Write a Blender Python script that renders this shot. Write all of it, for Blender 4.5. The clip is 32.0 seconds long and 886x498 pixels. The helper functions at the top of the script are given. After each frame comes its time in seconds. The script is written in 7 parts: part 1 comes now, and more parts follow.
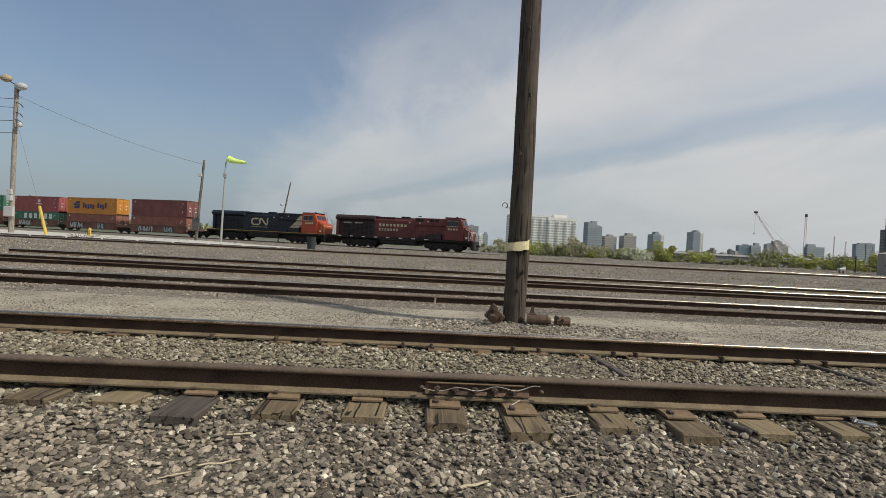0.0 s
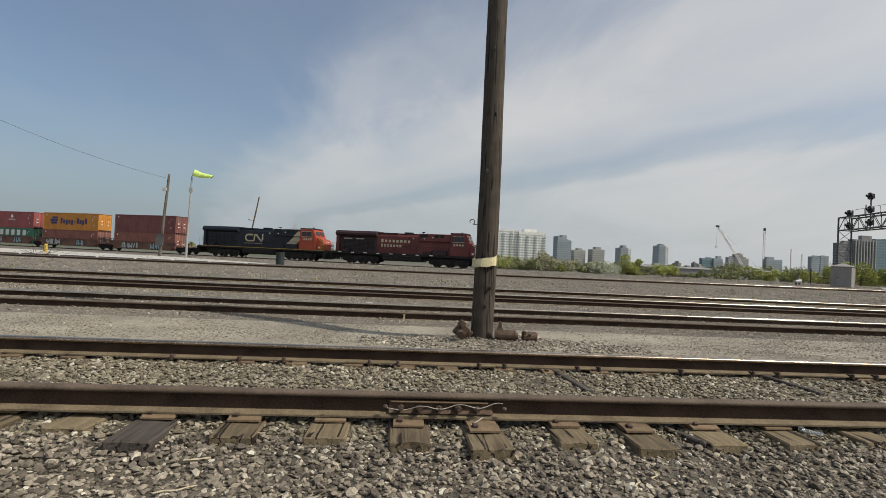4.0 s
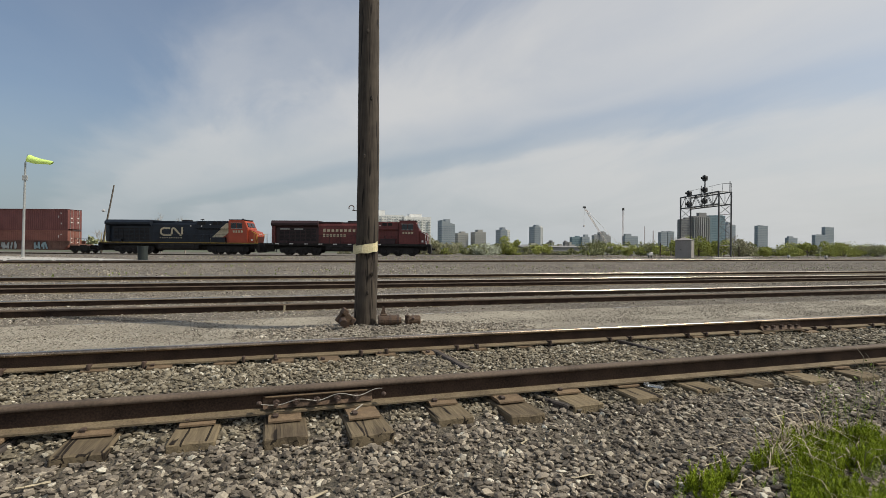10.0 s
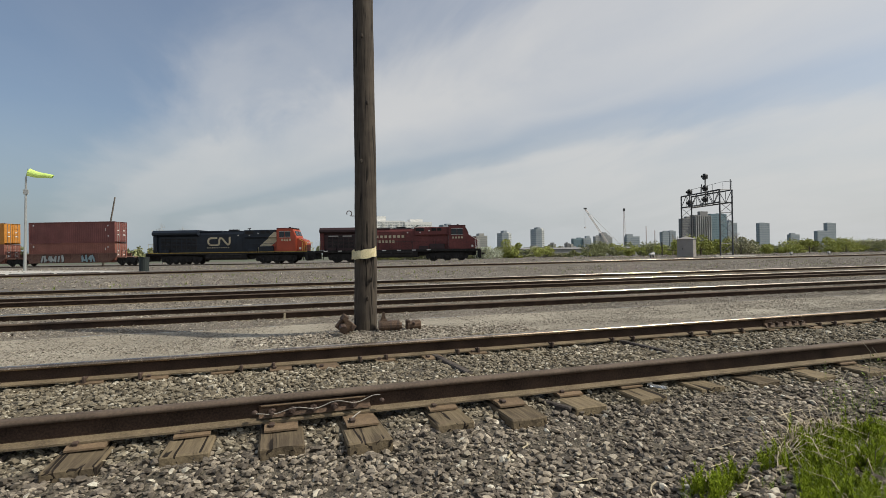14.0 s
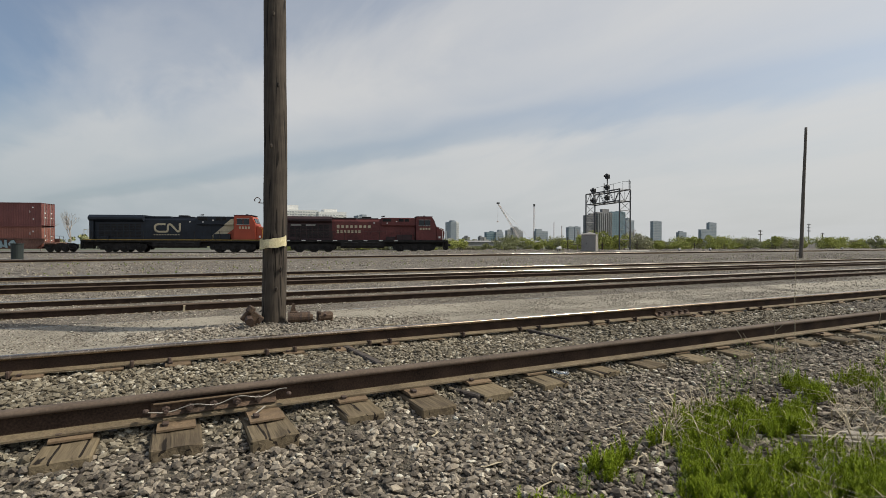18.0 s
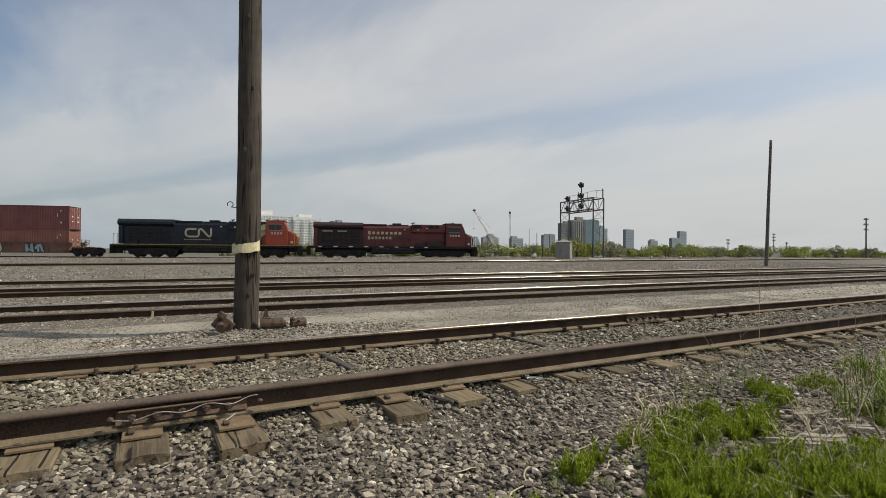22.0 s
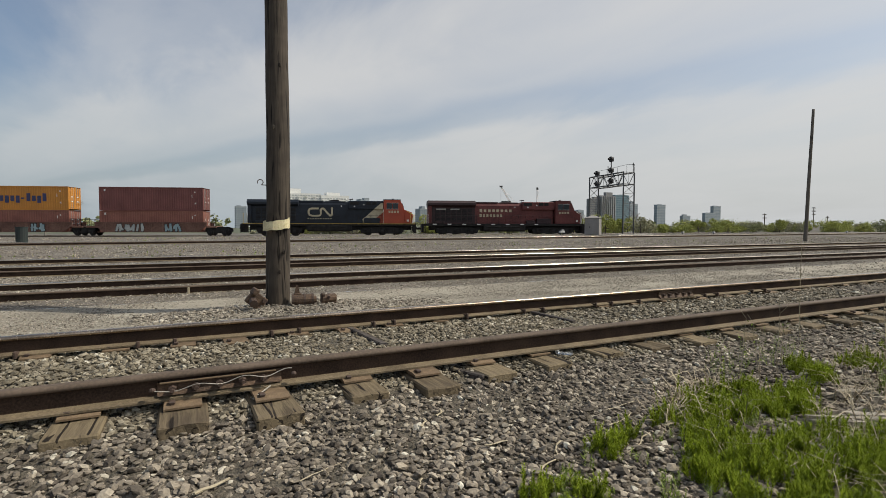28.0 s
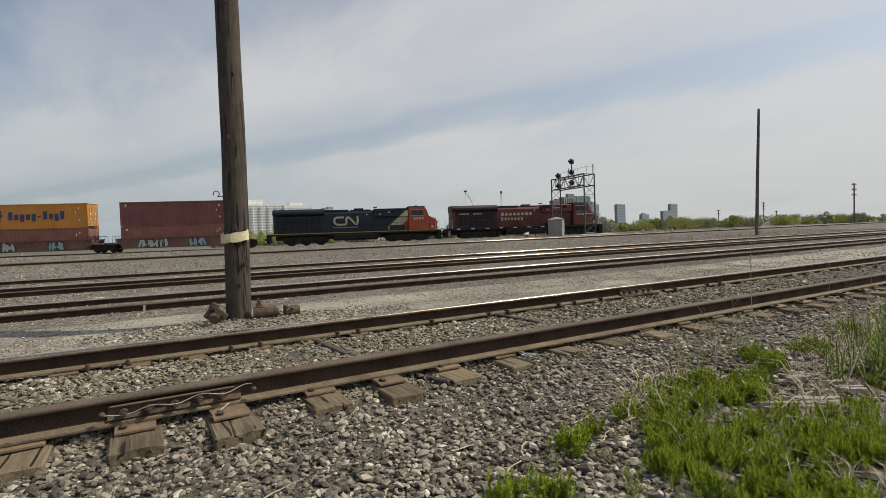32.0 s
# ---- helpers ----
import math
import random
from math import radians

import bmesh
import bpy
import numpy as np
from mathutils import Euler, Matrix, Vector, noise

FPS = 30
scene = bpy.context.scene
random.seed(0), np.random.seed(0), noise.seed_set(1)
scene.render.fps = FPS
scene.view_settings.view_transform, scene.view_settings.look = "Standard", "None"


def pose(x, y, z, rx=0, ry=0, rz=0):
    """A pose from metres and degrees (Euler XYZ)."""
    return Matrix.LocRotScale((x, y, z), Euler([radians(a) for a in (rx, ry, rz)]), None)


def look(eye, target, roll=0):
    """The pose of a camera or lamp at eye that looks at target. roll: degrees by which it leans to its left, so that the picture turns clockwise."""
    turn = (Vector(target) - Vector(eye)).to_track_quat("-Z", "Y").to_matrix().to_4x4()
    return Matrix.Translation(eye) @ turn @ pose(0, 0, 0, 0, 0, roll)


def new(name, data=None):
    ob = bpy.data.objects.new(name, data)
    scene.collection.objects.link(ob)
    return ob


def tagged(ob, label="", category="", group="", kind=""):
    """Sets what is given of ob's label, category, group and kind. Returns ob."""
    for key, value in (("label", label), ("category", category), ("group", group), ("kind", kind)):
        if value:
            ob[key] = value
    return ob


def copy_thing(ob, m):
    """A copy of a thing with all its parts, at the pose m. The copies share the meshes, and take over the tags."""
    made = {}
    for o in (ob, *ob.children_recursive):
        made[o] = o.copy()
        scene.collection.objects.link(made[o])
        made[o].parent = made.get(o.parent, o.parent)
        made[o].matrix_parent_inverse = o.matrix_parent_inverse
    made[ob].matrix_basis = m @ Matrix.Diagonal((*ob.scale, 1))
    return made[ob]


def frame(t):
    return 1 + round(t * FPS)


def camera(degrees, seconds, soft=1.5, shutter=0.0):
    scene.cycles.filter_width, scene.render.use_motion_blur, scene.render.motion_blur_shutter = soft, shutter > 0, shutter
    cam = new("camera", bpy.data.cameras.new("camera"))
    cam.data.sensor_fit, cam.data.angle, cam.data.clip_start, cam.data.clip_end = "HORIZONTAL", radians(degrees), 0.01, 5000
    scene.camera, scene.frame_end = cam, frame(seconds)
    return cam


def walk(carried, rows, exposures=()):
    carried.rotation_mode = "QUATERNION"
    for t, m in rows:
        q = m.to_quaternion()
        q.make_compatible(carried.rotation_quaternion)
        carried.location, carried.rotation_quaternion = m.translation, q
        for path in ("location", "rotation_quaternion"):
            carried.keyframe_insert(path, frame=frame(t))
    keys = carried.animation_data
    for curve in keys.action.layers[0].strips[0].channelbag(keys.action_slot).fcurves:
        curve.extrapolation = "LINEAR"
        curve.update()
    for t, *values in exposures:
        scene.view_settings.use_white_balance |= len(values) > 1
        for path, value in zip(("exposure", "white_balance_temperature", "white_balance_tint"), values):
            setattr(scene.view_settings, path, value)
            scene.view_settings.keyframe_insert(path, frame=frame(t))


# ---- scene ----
cam = camera(81.6, 32.0, 0.6)
PATH = [
    (0, (-0.103, 0.147, 0.959), (-0.033, 2.145, 0.939), 3.0),
    (0.5, (-0.087, 0.147, 0.961), (0.098, 2.138, 0.935), 3.1),
    (1, (-0.08, 0.157, 0.951), (0.203, 2.137, 0.938), 1.2),
    (1.5, (-0.084, 0.133, 0.963), (0.25, 2.105, 0.949), 2.4),
    (2, (-0.077, 0.13, 0.96), (0.189, 2.112, 0.97), 2.2),
    (2.5, (-0.066, 0.123, 0.971), (0.017, 2.121, 0.998), 1.6),
    (4.5, (-0.048, 0.108, 0.989), (0.184, 2.094, 1.037), 2.1),
    (5, (-0.03, 0.114, 0.987), (0.338, 2.08, 1.033), -0.8),
    (5.5, (-0.022, 0.135, 0.984), (0.447, 2.078, 1.021), 3.2),
    (6, (0.008, 0.135, 0.983), (0.532, 2.065, 0.986), 2.3),
    (6.5, (0.02, 0.127, 0.998), (0.524, 2.062, 1.018), 1.5),
    (7, (0.022, 0.121, 0.989), (0.568, 2.045, 1.038), 1.1),
    (7.5, (0.021, 0.107, 0.995), (0.613, 2.017, 1.039), 0.1),
    (8, (0.031, 0.119, 0.993), (0.663, 2.016, 1.035), 0.2),
    (8.5, (0.041, 0.102, 0.996), (0.715, 1.984, 1.037), -0.1),
    (9, (0.038, 0.109, 0.997), (0.727, 1.986, 1.042), 0.8),
    (9.5, (0.028, 0.113, 0.987), (0.694, 1.999, 1.007), 0.3),
    (10, (0.015, 0.1, 0.99), (0.626, 2.004, 0.988), 0.5),
    (10.5, (0.033, 0.115, 0.982), (0.63, 2.024, 0.967), -1.6),
    (11, (0.015, 0.128, 0.965), (0.434, 2.084, 0.944), -3.6),
    (11.5, (-0.026, 0.129, 0.959), (0.129, 2.122, 0.997), -2.6),
    (12, (-0.043, 0.149, 0.954), (0.117, 2.143, 0.948), -0.1),
    (12.5, (-0.023, 0.146, 0.976), (0.196, 2.133, 0.924), 1.3),
    (13, (0.048, 0.158, 0.974), (0.307, 2.14, 0.919), 0.7),
    (13.5, (0.071, 0.146, 0.982), (0.537, 2.091, 0.979), -0.6),
    (14, (0.062, 0.136, 0.976), (0.667, 2.042, 0.992), -0.8),
    (14.5, (0.055, 0.127, 0.974), (0.758, 1.999, 0.979), -0.3),
    (15, (0.065, 0.117, 0.99), (0.859, 1.951, 1.048), -0.2),
    (15.5, (0.075, 0.121, 0.987), (0.952, 1.918, 1.029), 0.7),
    (17.5, (0.081, 0.152, 0.966), (0.94, 1.958, 0.944), 0.4),
    (18, (0.081, 0.148, 0.965), (0.99, 1.929, 0.947), 0.1),
    (18.5, (0.092, 0.15, 0.964), (1.04, 1.91, 0.932), -0.6),
    (19, (0.096, 0.152, 0.958), (1.076, 1.894, 0.922), 0.5),
    (19.5, (0.101, 0.159, 0.96), (1.098, 1.892, 0.94), 0.5),
    (20, (0.094, 0.154, 0.961), (1.105, 1.88, 0.957), 0.8),
    (20.5, (0.092, 0.149, 0.959), (1.108, 1.872, 0.936), 0.9),
    (21, (0.085, 0.145, 0.959), (1.08, 1.88, 0.948), 0.9),
    (21.5, (0.081, 0.143, 0.961), (1.071, 1.881, 0.96), 1.1),
    (22, (0.082, 0.135, 0.961), (1.073, 1.872, 0.969), 0.5),
    (22.5, (0.079, 0.138, 0.957), (1.077, 1.871, 0.953), 0.6),
    (23, (0.079, 0.146, 0.956), (1.092, 1.87, 0.927), 0.8),
    (23.5, (0.087, 0.147, 0.954), (1.12, 1.859, 0.92), -0.3),
    (24, (0.092, 0.149, 0.955), (1.138, 1.854, 0.918), 0.4),
    (24.5, (0.105, 0.155, 0.951), (1.168, 1.848, 0.905), -0.3),
    (26.5, (0.097, 0.141, 0.946), (1.131, 1.853, 0.919), -0.5),
    (27, (0.096, 0.131, 0.947), (1.133, 1.841, 0.917), -0.9),
    (27.5, (0.076, 0.15, 0.95), (1.072, 1.883, 0.881), -0.1),
    (28, (0.079, 0.164, 0.947), (0.978, 1.949, 0.865), 0.1),
    (28.5, (0.087, 0.158, 0.946), (0.967, 1.952, 0.856), -0.1),
    (29, (0.084, 0.16, 0.945), (0.975, 1.948, 0.856), 0.3),
    (29.5, (0.078, 0.158, 0.95), (0.968, 1.947, 0.863), 0.6),
    (30, (0.081, 0.162, 0.947), (0.975, 1.95, 0.865), 0.4),
    (30.5, (0.092, 0.162, 0.942), (1.028, 1.928, 0.865), 0.2),
    (31, (0.101, 0.166, 0.942), (1.067, 1.915, 0.863), 0.4),
    (31.5, (0.109, 0.156, 0.946), (1.097, 1.894, 0.871), -0.5),
    (32, (0.119, 0.157, 0.943), (1.132, 1.88, 0.882), -1.9),
]
walk(cam, [(t, look(eye, target, roll)) for t, eye, target, roll in PATH])


# ---- world, sun, exposure ----
SUN_AZ = math.atan2(-0.37, 0.93)
SUN_EL = radians(48)


def build_world():
    world = bpy.data.worlds.new("sky_world")
    scene.world = world
    world.use_nodes = True
    nt = world.node_tree
    nt.nodes.clear()
    out = nt.nodes.new("ShaderNodeOutputWorld")
    bg = nt.nodes.new("ShaderNodeBackground")
    sky = nt.nodes.new("ShaderNodeTexSky")
    sky.sky_type, sky.sun_disc = "NISHITA", False
    sky.sun_elevation = SUN_EL
    sky.sun_rotation = radians(90) - SUN_AZ
    sky.dust_density, sky.air_density, sky.ozone_density = 3.0, 1.0, 1.0
    tc = nt.nodes.new("ShaderNodeTexCoord")
    # clouds lie on a flat layer far up: direction divided by its height
    sep = nt.nodes.new("ShaderNodeSeparateXYZ")
    nt.links.new(tc.outputs["Generated"], sep.inputs[0])
    lift = nt.nodes.new("ShaderNodeMath")
    lift.operation = "ADD"
    lift.inputs[1].default_value = 0.16
    nt.links.new(sep.outputs["Z"], lift.inputs[0])
    top = nt.nodes.new("ShaderNodeMath")
    top.operation = "MAXIMUM"
    top.inputs[1].default_value = 0.05
    nt.links.new(lift.outputs[0], top.inputs[0])
    div = nt.nodes.new("ShaderNodeVectorMath")
    div.operation = "DIVIDE"
    nt.links.new(tc.outputs["Generated"], div.inputs[0])
    nt.links.new(top.outputs[0], div.inputs[1])
    mp = nt.nodes.new("ShaderNodeMapping")
    mp.inputs["Rotation"].default_value = (0, 0, radians(-27))
    mp.inputs["Scale"].default_value = (1.6, 0.8, 0.0)
    mp.inputs["Location"].default_value = (3.1, 1.7, 0.0)
    nt.links.new(div.outputs[0], mp.inputs[0])
    big = nt.nodes.new("ShaderNodeTexNoise")
    big.inputs["Scale"].default_value = 1.0
    big.inputs["Detail"].default_value = 7.0
    big.inputs["Roughness"].default_value = 0.56
    big.inputs["Distortion"].default_value = 0.4
    nt.links.new(mp.outputs[0], big.inputs["Vector"])
    # across the streaks, with ragged edges
    dot = nt.nodes.new("ShaderNodeVectorMath")
    dot.operation = "DOT_PRODUCT"
    dot.inputs[1].default_value = (1.0, 0.4, 0.0)
    nt.links.new(tc.outputs["Generated"], dot.inputs[0])
    low = nt.nodes.new("ShaderNodeMath")
    low.operation = "ADD"
    low.inputs[1].default_value = -0.02
    nt.links.new(sep.outputs["Z"], low.inputs[0])
    floor = nt.nodes.new("ShaderNodeMath")
    floor.operation = "MAXIMUM"
    floor.inputs[1].default_value = 0.05
    nt.links.new(low.outputs[0], floor.inputs[0])
    fan = nt.nodes.new("ShaderNodeMath")
    fan.operation = "DIVIDE"
    nt.links.new(dot.outputs["Value"], fan.inputs[0])
    nt.links.new(floor.outputs[0], fan.inputs[1])
    warp = nt.nodes.new("ShaderNodeMath")
    warp.operation = "MULTIPLY_ADD"
    warp.inputs[1].default_value = 1.8
    nt.links.new(big.outputs["Fac"], warp.inputs[0])
    nt.links.new(fan.outputs[0], warp.inputs[2])
    span = nt.nodes.new("ShaderNodeMapRange")
    span.inputs["From Min"].default_value, span.inputs["From Max"].default_value = -1.0, 9.0
    nt.links.new(warp.outputs[0], span.inputs["Value"])
    ramp = nt.nodes.new("ShaderNodeValToRGB")
    ramp.color_ramp.interpolation = "EASE"
    stops = ((0.0, 0.1), (0.23, 0.14), (0.315, 0.44), (0.38, 0.7), (0.46, 0.74), (0.535, 0.62), (0.605, 0.38), (0.65, 0.42), (0.74, 0.76), (1.0, 0.8))
    ramp.color_ramp.elements[0].position, ramp.color_ramp.elements[1].position = stops[0][0], stops[-1][0]
    ramp.color_ramp.elements[0].color, ramp.color_ramp.elements[1].color = (*(stops[0][1],) * 3, 1), (*(stops[-1][1],) * 3, 1)
    for at, level in stops[1:-1]:
        e = ramp.color_ramp.elements.new(at)
        e.color = (level, level, level, 1)
    nt.links.new(span.outputs[0], ramp.inputs[0])
    thin = nt.nodes.new("ShaderNodeMapRange")
    thin.inputs["From Min"].default_value, thin.inputs["From Max"].default_value = 0.3, 0.6
    thin.inputs["To Min"].default_value, thin.inputs["To Max"].default_value = 0.8, 1.1
    nt.links.new(big.outputs["Fac"], thin.inputs["Value"])
    amount = nt.nodes.new("ShaderNodeMath")
    amount.operation = "MULTIPLY"
    amount.use_clamp = True
    nt.links.new(ramp.outputs[0], amount.inputs[0])
    nt.links.new(thin.outputs[0], amount.inputs[1])
    # unseen high cloud added over the half-sky away from the town, to pale reflections
    unseen_veil = nt.nodes.new("ShaderNodeMapRange")
    unseen_veil.inputs["From Min"].default_value, unseen_veil.inputs["From Max"].default_value = 0.05, -0.5
    unseen_veil.inputs["To Min"].default_value, unseen_veil.inputs["To Max"].default_value = 0.0, 0.45
    nt.links.new(sep.outputs["Y"], unseen_veil.inputs["Value"])
    whole = nt.nodes.new("ShaderNodeMath")
    whole.operation = "MAXIMUM"
    nt.links.new(amount.outputs[0], whole.inputs[0])
    nt.links.new(unseen_veil.outputs[0], whole.inputs[1])
    # haze towards the horizon
    haze = nt.nodes.new("ShaderNodeMapRange")
    haze.inputs["From Min"].default_value, haze.inputs["From Max"].default_value = 0.0, 0.24
    haze.inputs["To Min"].default_value, haze.inputs["To Max"].default_value = 0.8, 0.0
    nt.links.new(sep.outputs["Z"], haze.inputs["Value"])
    mix = nt.nodes.new("ShaderNodeMix")
    mix.data_type = "RGBA"
    mix.inputs["B"].default_value = CLOUD_COLOUR
    nt.links.new(whole.outputs[0], mix.inputs["Factor"])
    clear = nt.nodes.new("ShaderNodeVectorMath")
    clear.operation = "MULTIPLY"
    clear.inputs[1].default_value = (0.93, 1.04, 1.1)
    nt.links.new(sky.outputs[0], clear.inputs[0])
    nt.links.new(clear.outputs[0], mix.inputs["A"])
    side = nt.nodes.new("ShaderNodeMapRange")
    side.inputs["From Min"].default_value, side.inputs["From Max"].default_value = 0.1, 0.8
    nt.links.new(sep.outputs["X"], side.inputs["Value"])
    tone = nt.nodes.new("ShaderNodeMix")
    tone.data_type = "RGBA"
    tone.inputs["A"].default_value, tone.inputs["B"].default_value = HAZE, HAZE_SUN
    nt.links.new(side.outputs[0], tone.inputs["Factor"])
    mix_h = nt.nodes.new("ShaderNodeMix")
    mix_h.data_type = "RGBA"
    nt.links.new(haze.outputs[0], mix_h.inputs["Factor"])
    nt.links.new(mix.outputs["Result"], mix_h.inputs["A"])
    nt.links.new(tone.outputs["Result"], mix_h.inputs["B"])
    nt.links.new(mix_h.outputs["Result"], bg.inputs["Color"])
    bg.inputs["Strength"].default_value = SKY
    nt.links.new(bg.outputs[0], out.inputs[0])
    lamp = bpy.data.lights.new("sun", "SUN")
    lamp.energy, lamp.angle, lamp.color = SUN, radians(0.8), (1.0, 0.93, 0.8)
    ob = new("sun", lamp)
    way = Vector((math.cos(SUN_AZ) * math.cos(SUN_EL), math.sin(SUN_AZ) * math.cos(SUN_EL), math.sin(SUN_EL)))
    ob.matrix_world = look(way * 300, (0, 0, 0))


SKY, SUN = 0.1, 3.45
CLOUD_COLOUR = (6.9, 6.8, 6.6, 1)
HAZE = (3.35, 4.05, 4.55, 1)
HAZE_SUN = (5.45, 5.65, 5.75, 1)
build_world()
scene.view_settings.exposure = 0.0


# ---- materials ----
def material(name, colour, rough=0.8, metal=0.0, vary=0.25, size=2.0, bump=0.0, fine=40.0, tint=None, island=0.0, each=0.0, spec=0.5):
    """Base colour with variation at two scales (1/size and 1/fine metres), and relief."""
    m = bpy.data.materials.new(name)
    m.use_nodes = True
    nt = m.node_tree
    bsdf = nt.nodes["Principled BSDF"]
    bsdf.inputs["Metallic"].default_value = metal
    bsdf.inputs["Specular IOR Level"].default_value = spec
    tc = nt.nodes.new("ShaderNodeTexCoord")
    a = nt.nodes.new("ShaderNodeTexNoise")
    a.inputs["Scale"].default_value, a.inputs["Detail"].default_value = size, 5.0
    b = nt.nodes.new("ShaderNodeTexNoise")
    b.inputs["Scale"].default_value, b.inputs["Detail"].default_value = fine, 3.0
    for n in (a, b):
        nt.links.new(tc.outputs["Object"], n.inputs["Vector"])
    s = nt.nodes.new("ShaderNodeMath")
    s.operation = "ADD"
    nt.links.new(a.outputs["Fac"], s.inputs[0])
    nt.links.new(b.outputs["Fac"], s.inputs[1])
    last = s
    for amount, kind in ((island, "ShaderNodeNewGeometry"), (each, "ShaderNodeObjectInfo")):
        if amount:
            g = nt.nodes.new(kind)
            k = nt.nodes.new("ShaderNodeMath")
            k.operation = "MULTIPLY_ADD"
            k.inputs[1].default_value = amount
            nt.links.new(g.outputs["Random Per Island" if kind == "ShaderNodeNewGeometry" else "Random"], k.inputs[0])
            nt.links.new(last.outputs[0], k.inputs[2])
            last = k
    span = nt.nodes.new("ShaderNodeMapRange")
    span.inputs["From Min"].default_value = 0.7
    span.inputs["From Max"].default_value = 1.3 + island + each
    nt.links.new(last.outputs[0], span.inputs["Value"])
    mix = nt.nodes.new("ShaderNodeMix")
    mix.data_type = "RGBA"
    lo = tuple(c * (1 - vary) for c in colour)
    hi = tint or tuple(min(0.95, c * (1 + vary)) for c in colour)
    mix.inputs["A"].default_value, mix.inputs["B"].default_value = (*lo, 1), (*hi, 1)
    nt.links.new(span.outputs[0], mix.inputs["Factor"])
    nt.links.new(mix.outputs["Result"], bsdf.inputs["Base Color"])
    r = nt.nodes.new("ShaderNodeMapRange")
    r.inputs["To Min"].default_value, r.inputs["To Max"].default_value = max(0.03, rough - 0.1), min(1.0, rough + 0.1)
    nt.links.new(b.outputs["Fac"], r.inputs["Value"])
    nt.links.new(r.outputs[0], bsdf.inputs["Roughness"])
    if bump:
        bp = nt.nodes.new("ShaderNodeBump")
        bp.inputs["Strength"].default_value, bp.inputs["Distance"].default_value = 0.8, bump
        nt.links.new(s.outputs[0], bp.inputs["Height"])
        nt.links.new(bp.outputs[0], bsdf.inputs["Normal"])
    return m


def wood(name, colour, dark, grain=(3.0, 60.0, 60.0), each=0.5):
    m = bpy.data.materials.new(name)
    m.use_nodes = True
    nt = m.node_tree
    bsdf = nt.nodes["Principled BSDF"]
    bsdf.inputs["Specular IOR Level"].default_value = 0.25
    tc = nt.nodes.new("ShaderNodeTexCoord")
    mp = nt.nodes.new("ShaderNodeMapping")
    mp.inputs["Scale"].default_value = grain
    nt.links.new(tc.outputs["Object"], mp.inputs[0])
    info = nt.nodes.new("ShaderNodeObjectInfo")
    shift = nt.nodes.new("ShaderNodeVectorMath")
    shift.operation = "MULTIPLY_ADD"
    shift.inputs[1].default_value = (17, 31, 11)
    nt.links.new(info.outputs["Random"], shift.inputs[0])
    nt.links.new(mp.outputs[0], shift.inputs[2])
    a = nt.nodes.new("ShaderNodeTexNoise")
    a.inputs["Scale"].default_value, a.inputs["Detail"].default_value, a.inputs["Distortion"].default_value = 1.0, 6.0, 0.6
    nt.links.new(shift.outputs[0], a.inputs["Vector"])
    c = nt.nodes.new("ShaderNodeTexNoise")
    c.inputs["Scale"].default_value, c.inputs["Detail"].default_value = 6.0, 3.0
    nt.links.new(tc.outputs["Object"], c.inputs["Vector"])
    k = nt.nodes.new("ShaderNodeMath")
    k.operation = "MULTIPLY_ADD"
    k.inputs[1].default_value = each
    nt.links.new(info.outputs["Random"], k.inputs[0])
    nt.links.new(a.outputs["Fac"], k.inputs[2])
    j = nt.nodes.new("ShaderNodeMath")
    j.operation = "MULTIPLY_ADD"
    j.inputs[1].default_value = 0.6
    nt.links.new(c.outputs["Fac"], j.inputs[0])
    nt.links.new(k.outputs[0], j.inputs[2])
    span = nt.nodes.new("ShaderNodeMapRange")
    span.inputs["From Min"].default_value, span.inputs["From Max"].default_value = 0.55, 1.05 + each
    nt.links.new(j.outputs[0], span.inputs["Value"])
    mix = nt.nodes.new("ShaderNodeMix")
    mix.data_type = "RGBA"
    mix.inputs["A"].default_value, mix.inputs["B"].default_value = (*dark, 1), (*colour, 1)
    nt.links.new(span.outputs[0], mix.inputs["Factor"])
    nt.links.new(mix.outputs["Result"], bsdf.inputs["Base Color"])
    crack = nt.nodes.new("ShaderNodeTexNoise")
    crack.inputs["Scale"].default_value, crack.inputs["Detail"].default_value, crack.inputs["Distortion"].default_value = 0.55, 2.0, 0.8
    nt.links.new(shift.outputs[0], crack.inputs["Vector"])
    edge = nt.nodes.new("ShaderNodeMapRange")
    edge.inputs["From Min"].default_value, edge.inputs["From Max"].default_value = 0.36, 0.4
    nt.links.new(crack.outputs["Fac"], edge.inputs["Value"])
    split = nt.nodes.new("ShaderNodeMix")
    split.data_type = "RGBA"
    split.inputs["A"].default_value = (*[c * (0.35 if each > 0.35 else 0.7) for c in dark], 1)
    nt.links.new(edge.outputs[0], split.inputs["Factor"])
    nt.links.new(mix.outputs["Result"], split.inputs["B"])
    nt.links.new(split.outputs["Result"], bsdf.inputs["Base Color"])
    bsdf.inputs["Roughness"].default_value = 0.85
    bp = nt.nodes.new("ShaderNodeBump")
    bp.inputs["Strength"].default_value, bp.inputs["Distance"].default_value = 1.0, 0.006
    nt.links.new(a.outputs["Fac"], bp.inputs["Height"])
    nt.links.new(bp.outputs[0], bsdf.inputs["Normal"])
    return m


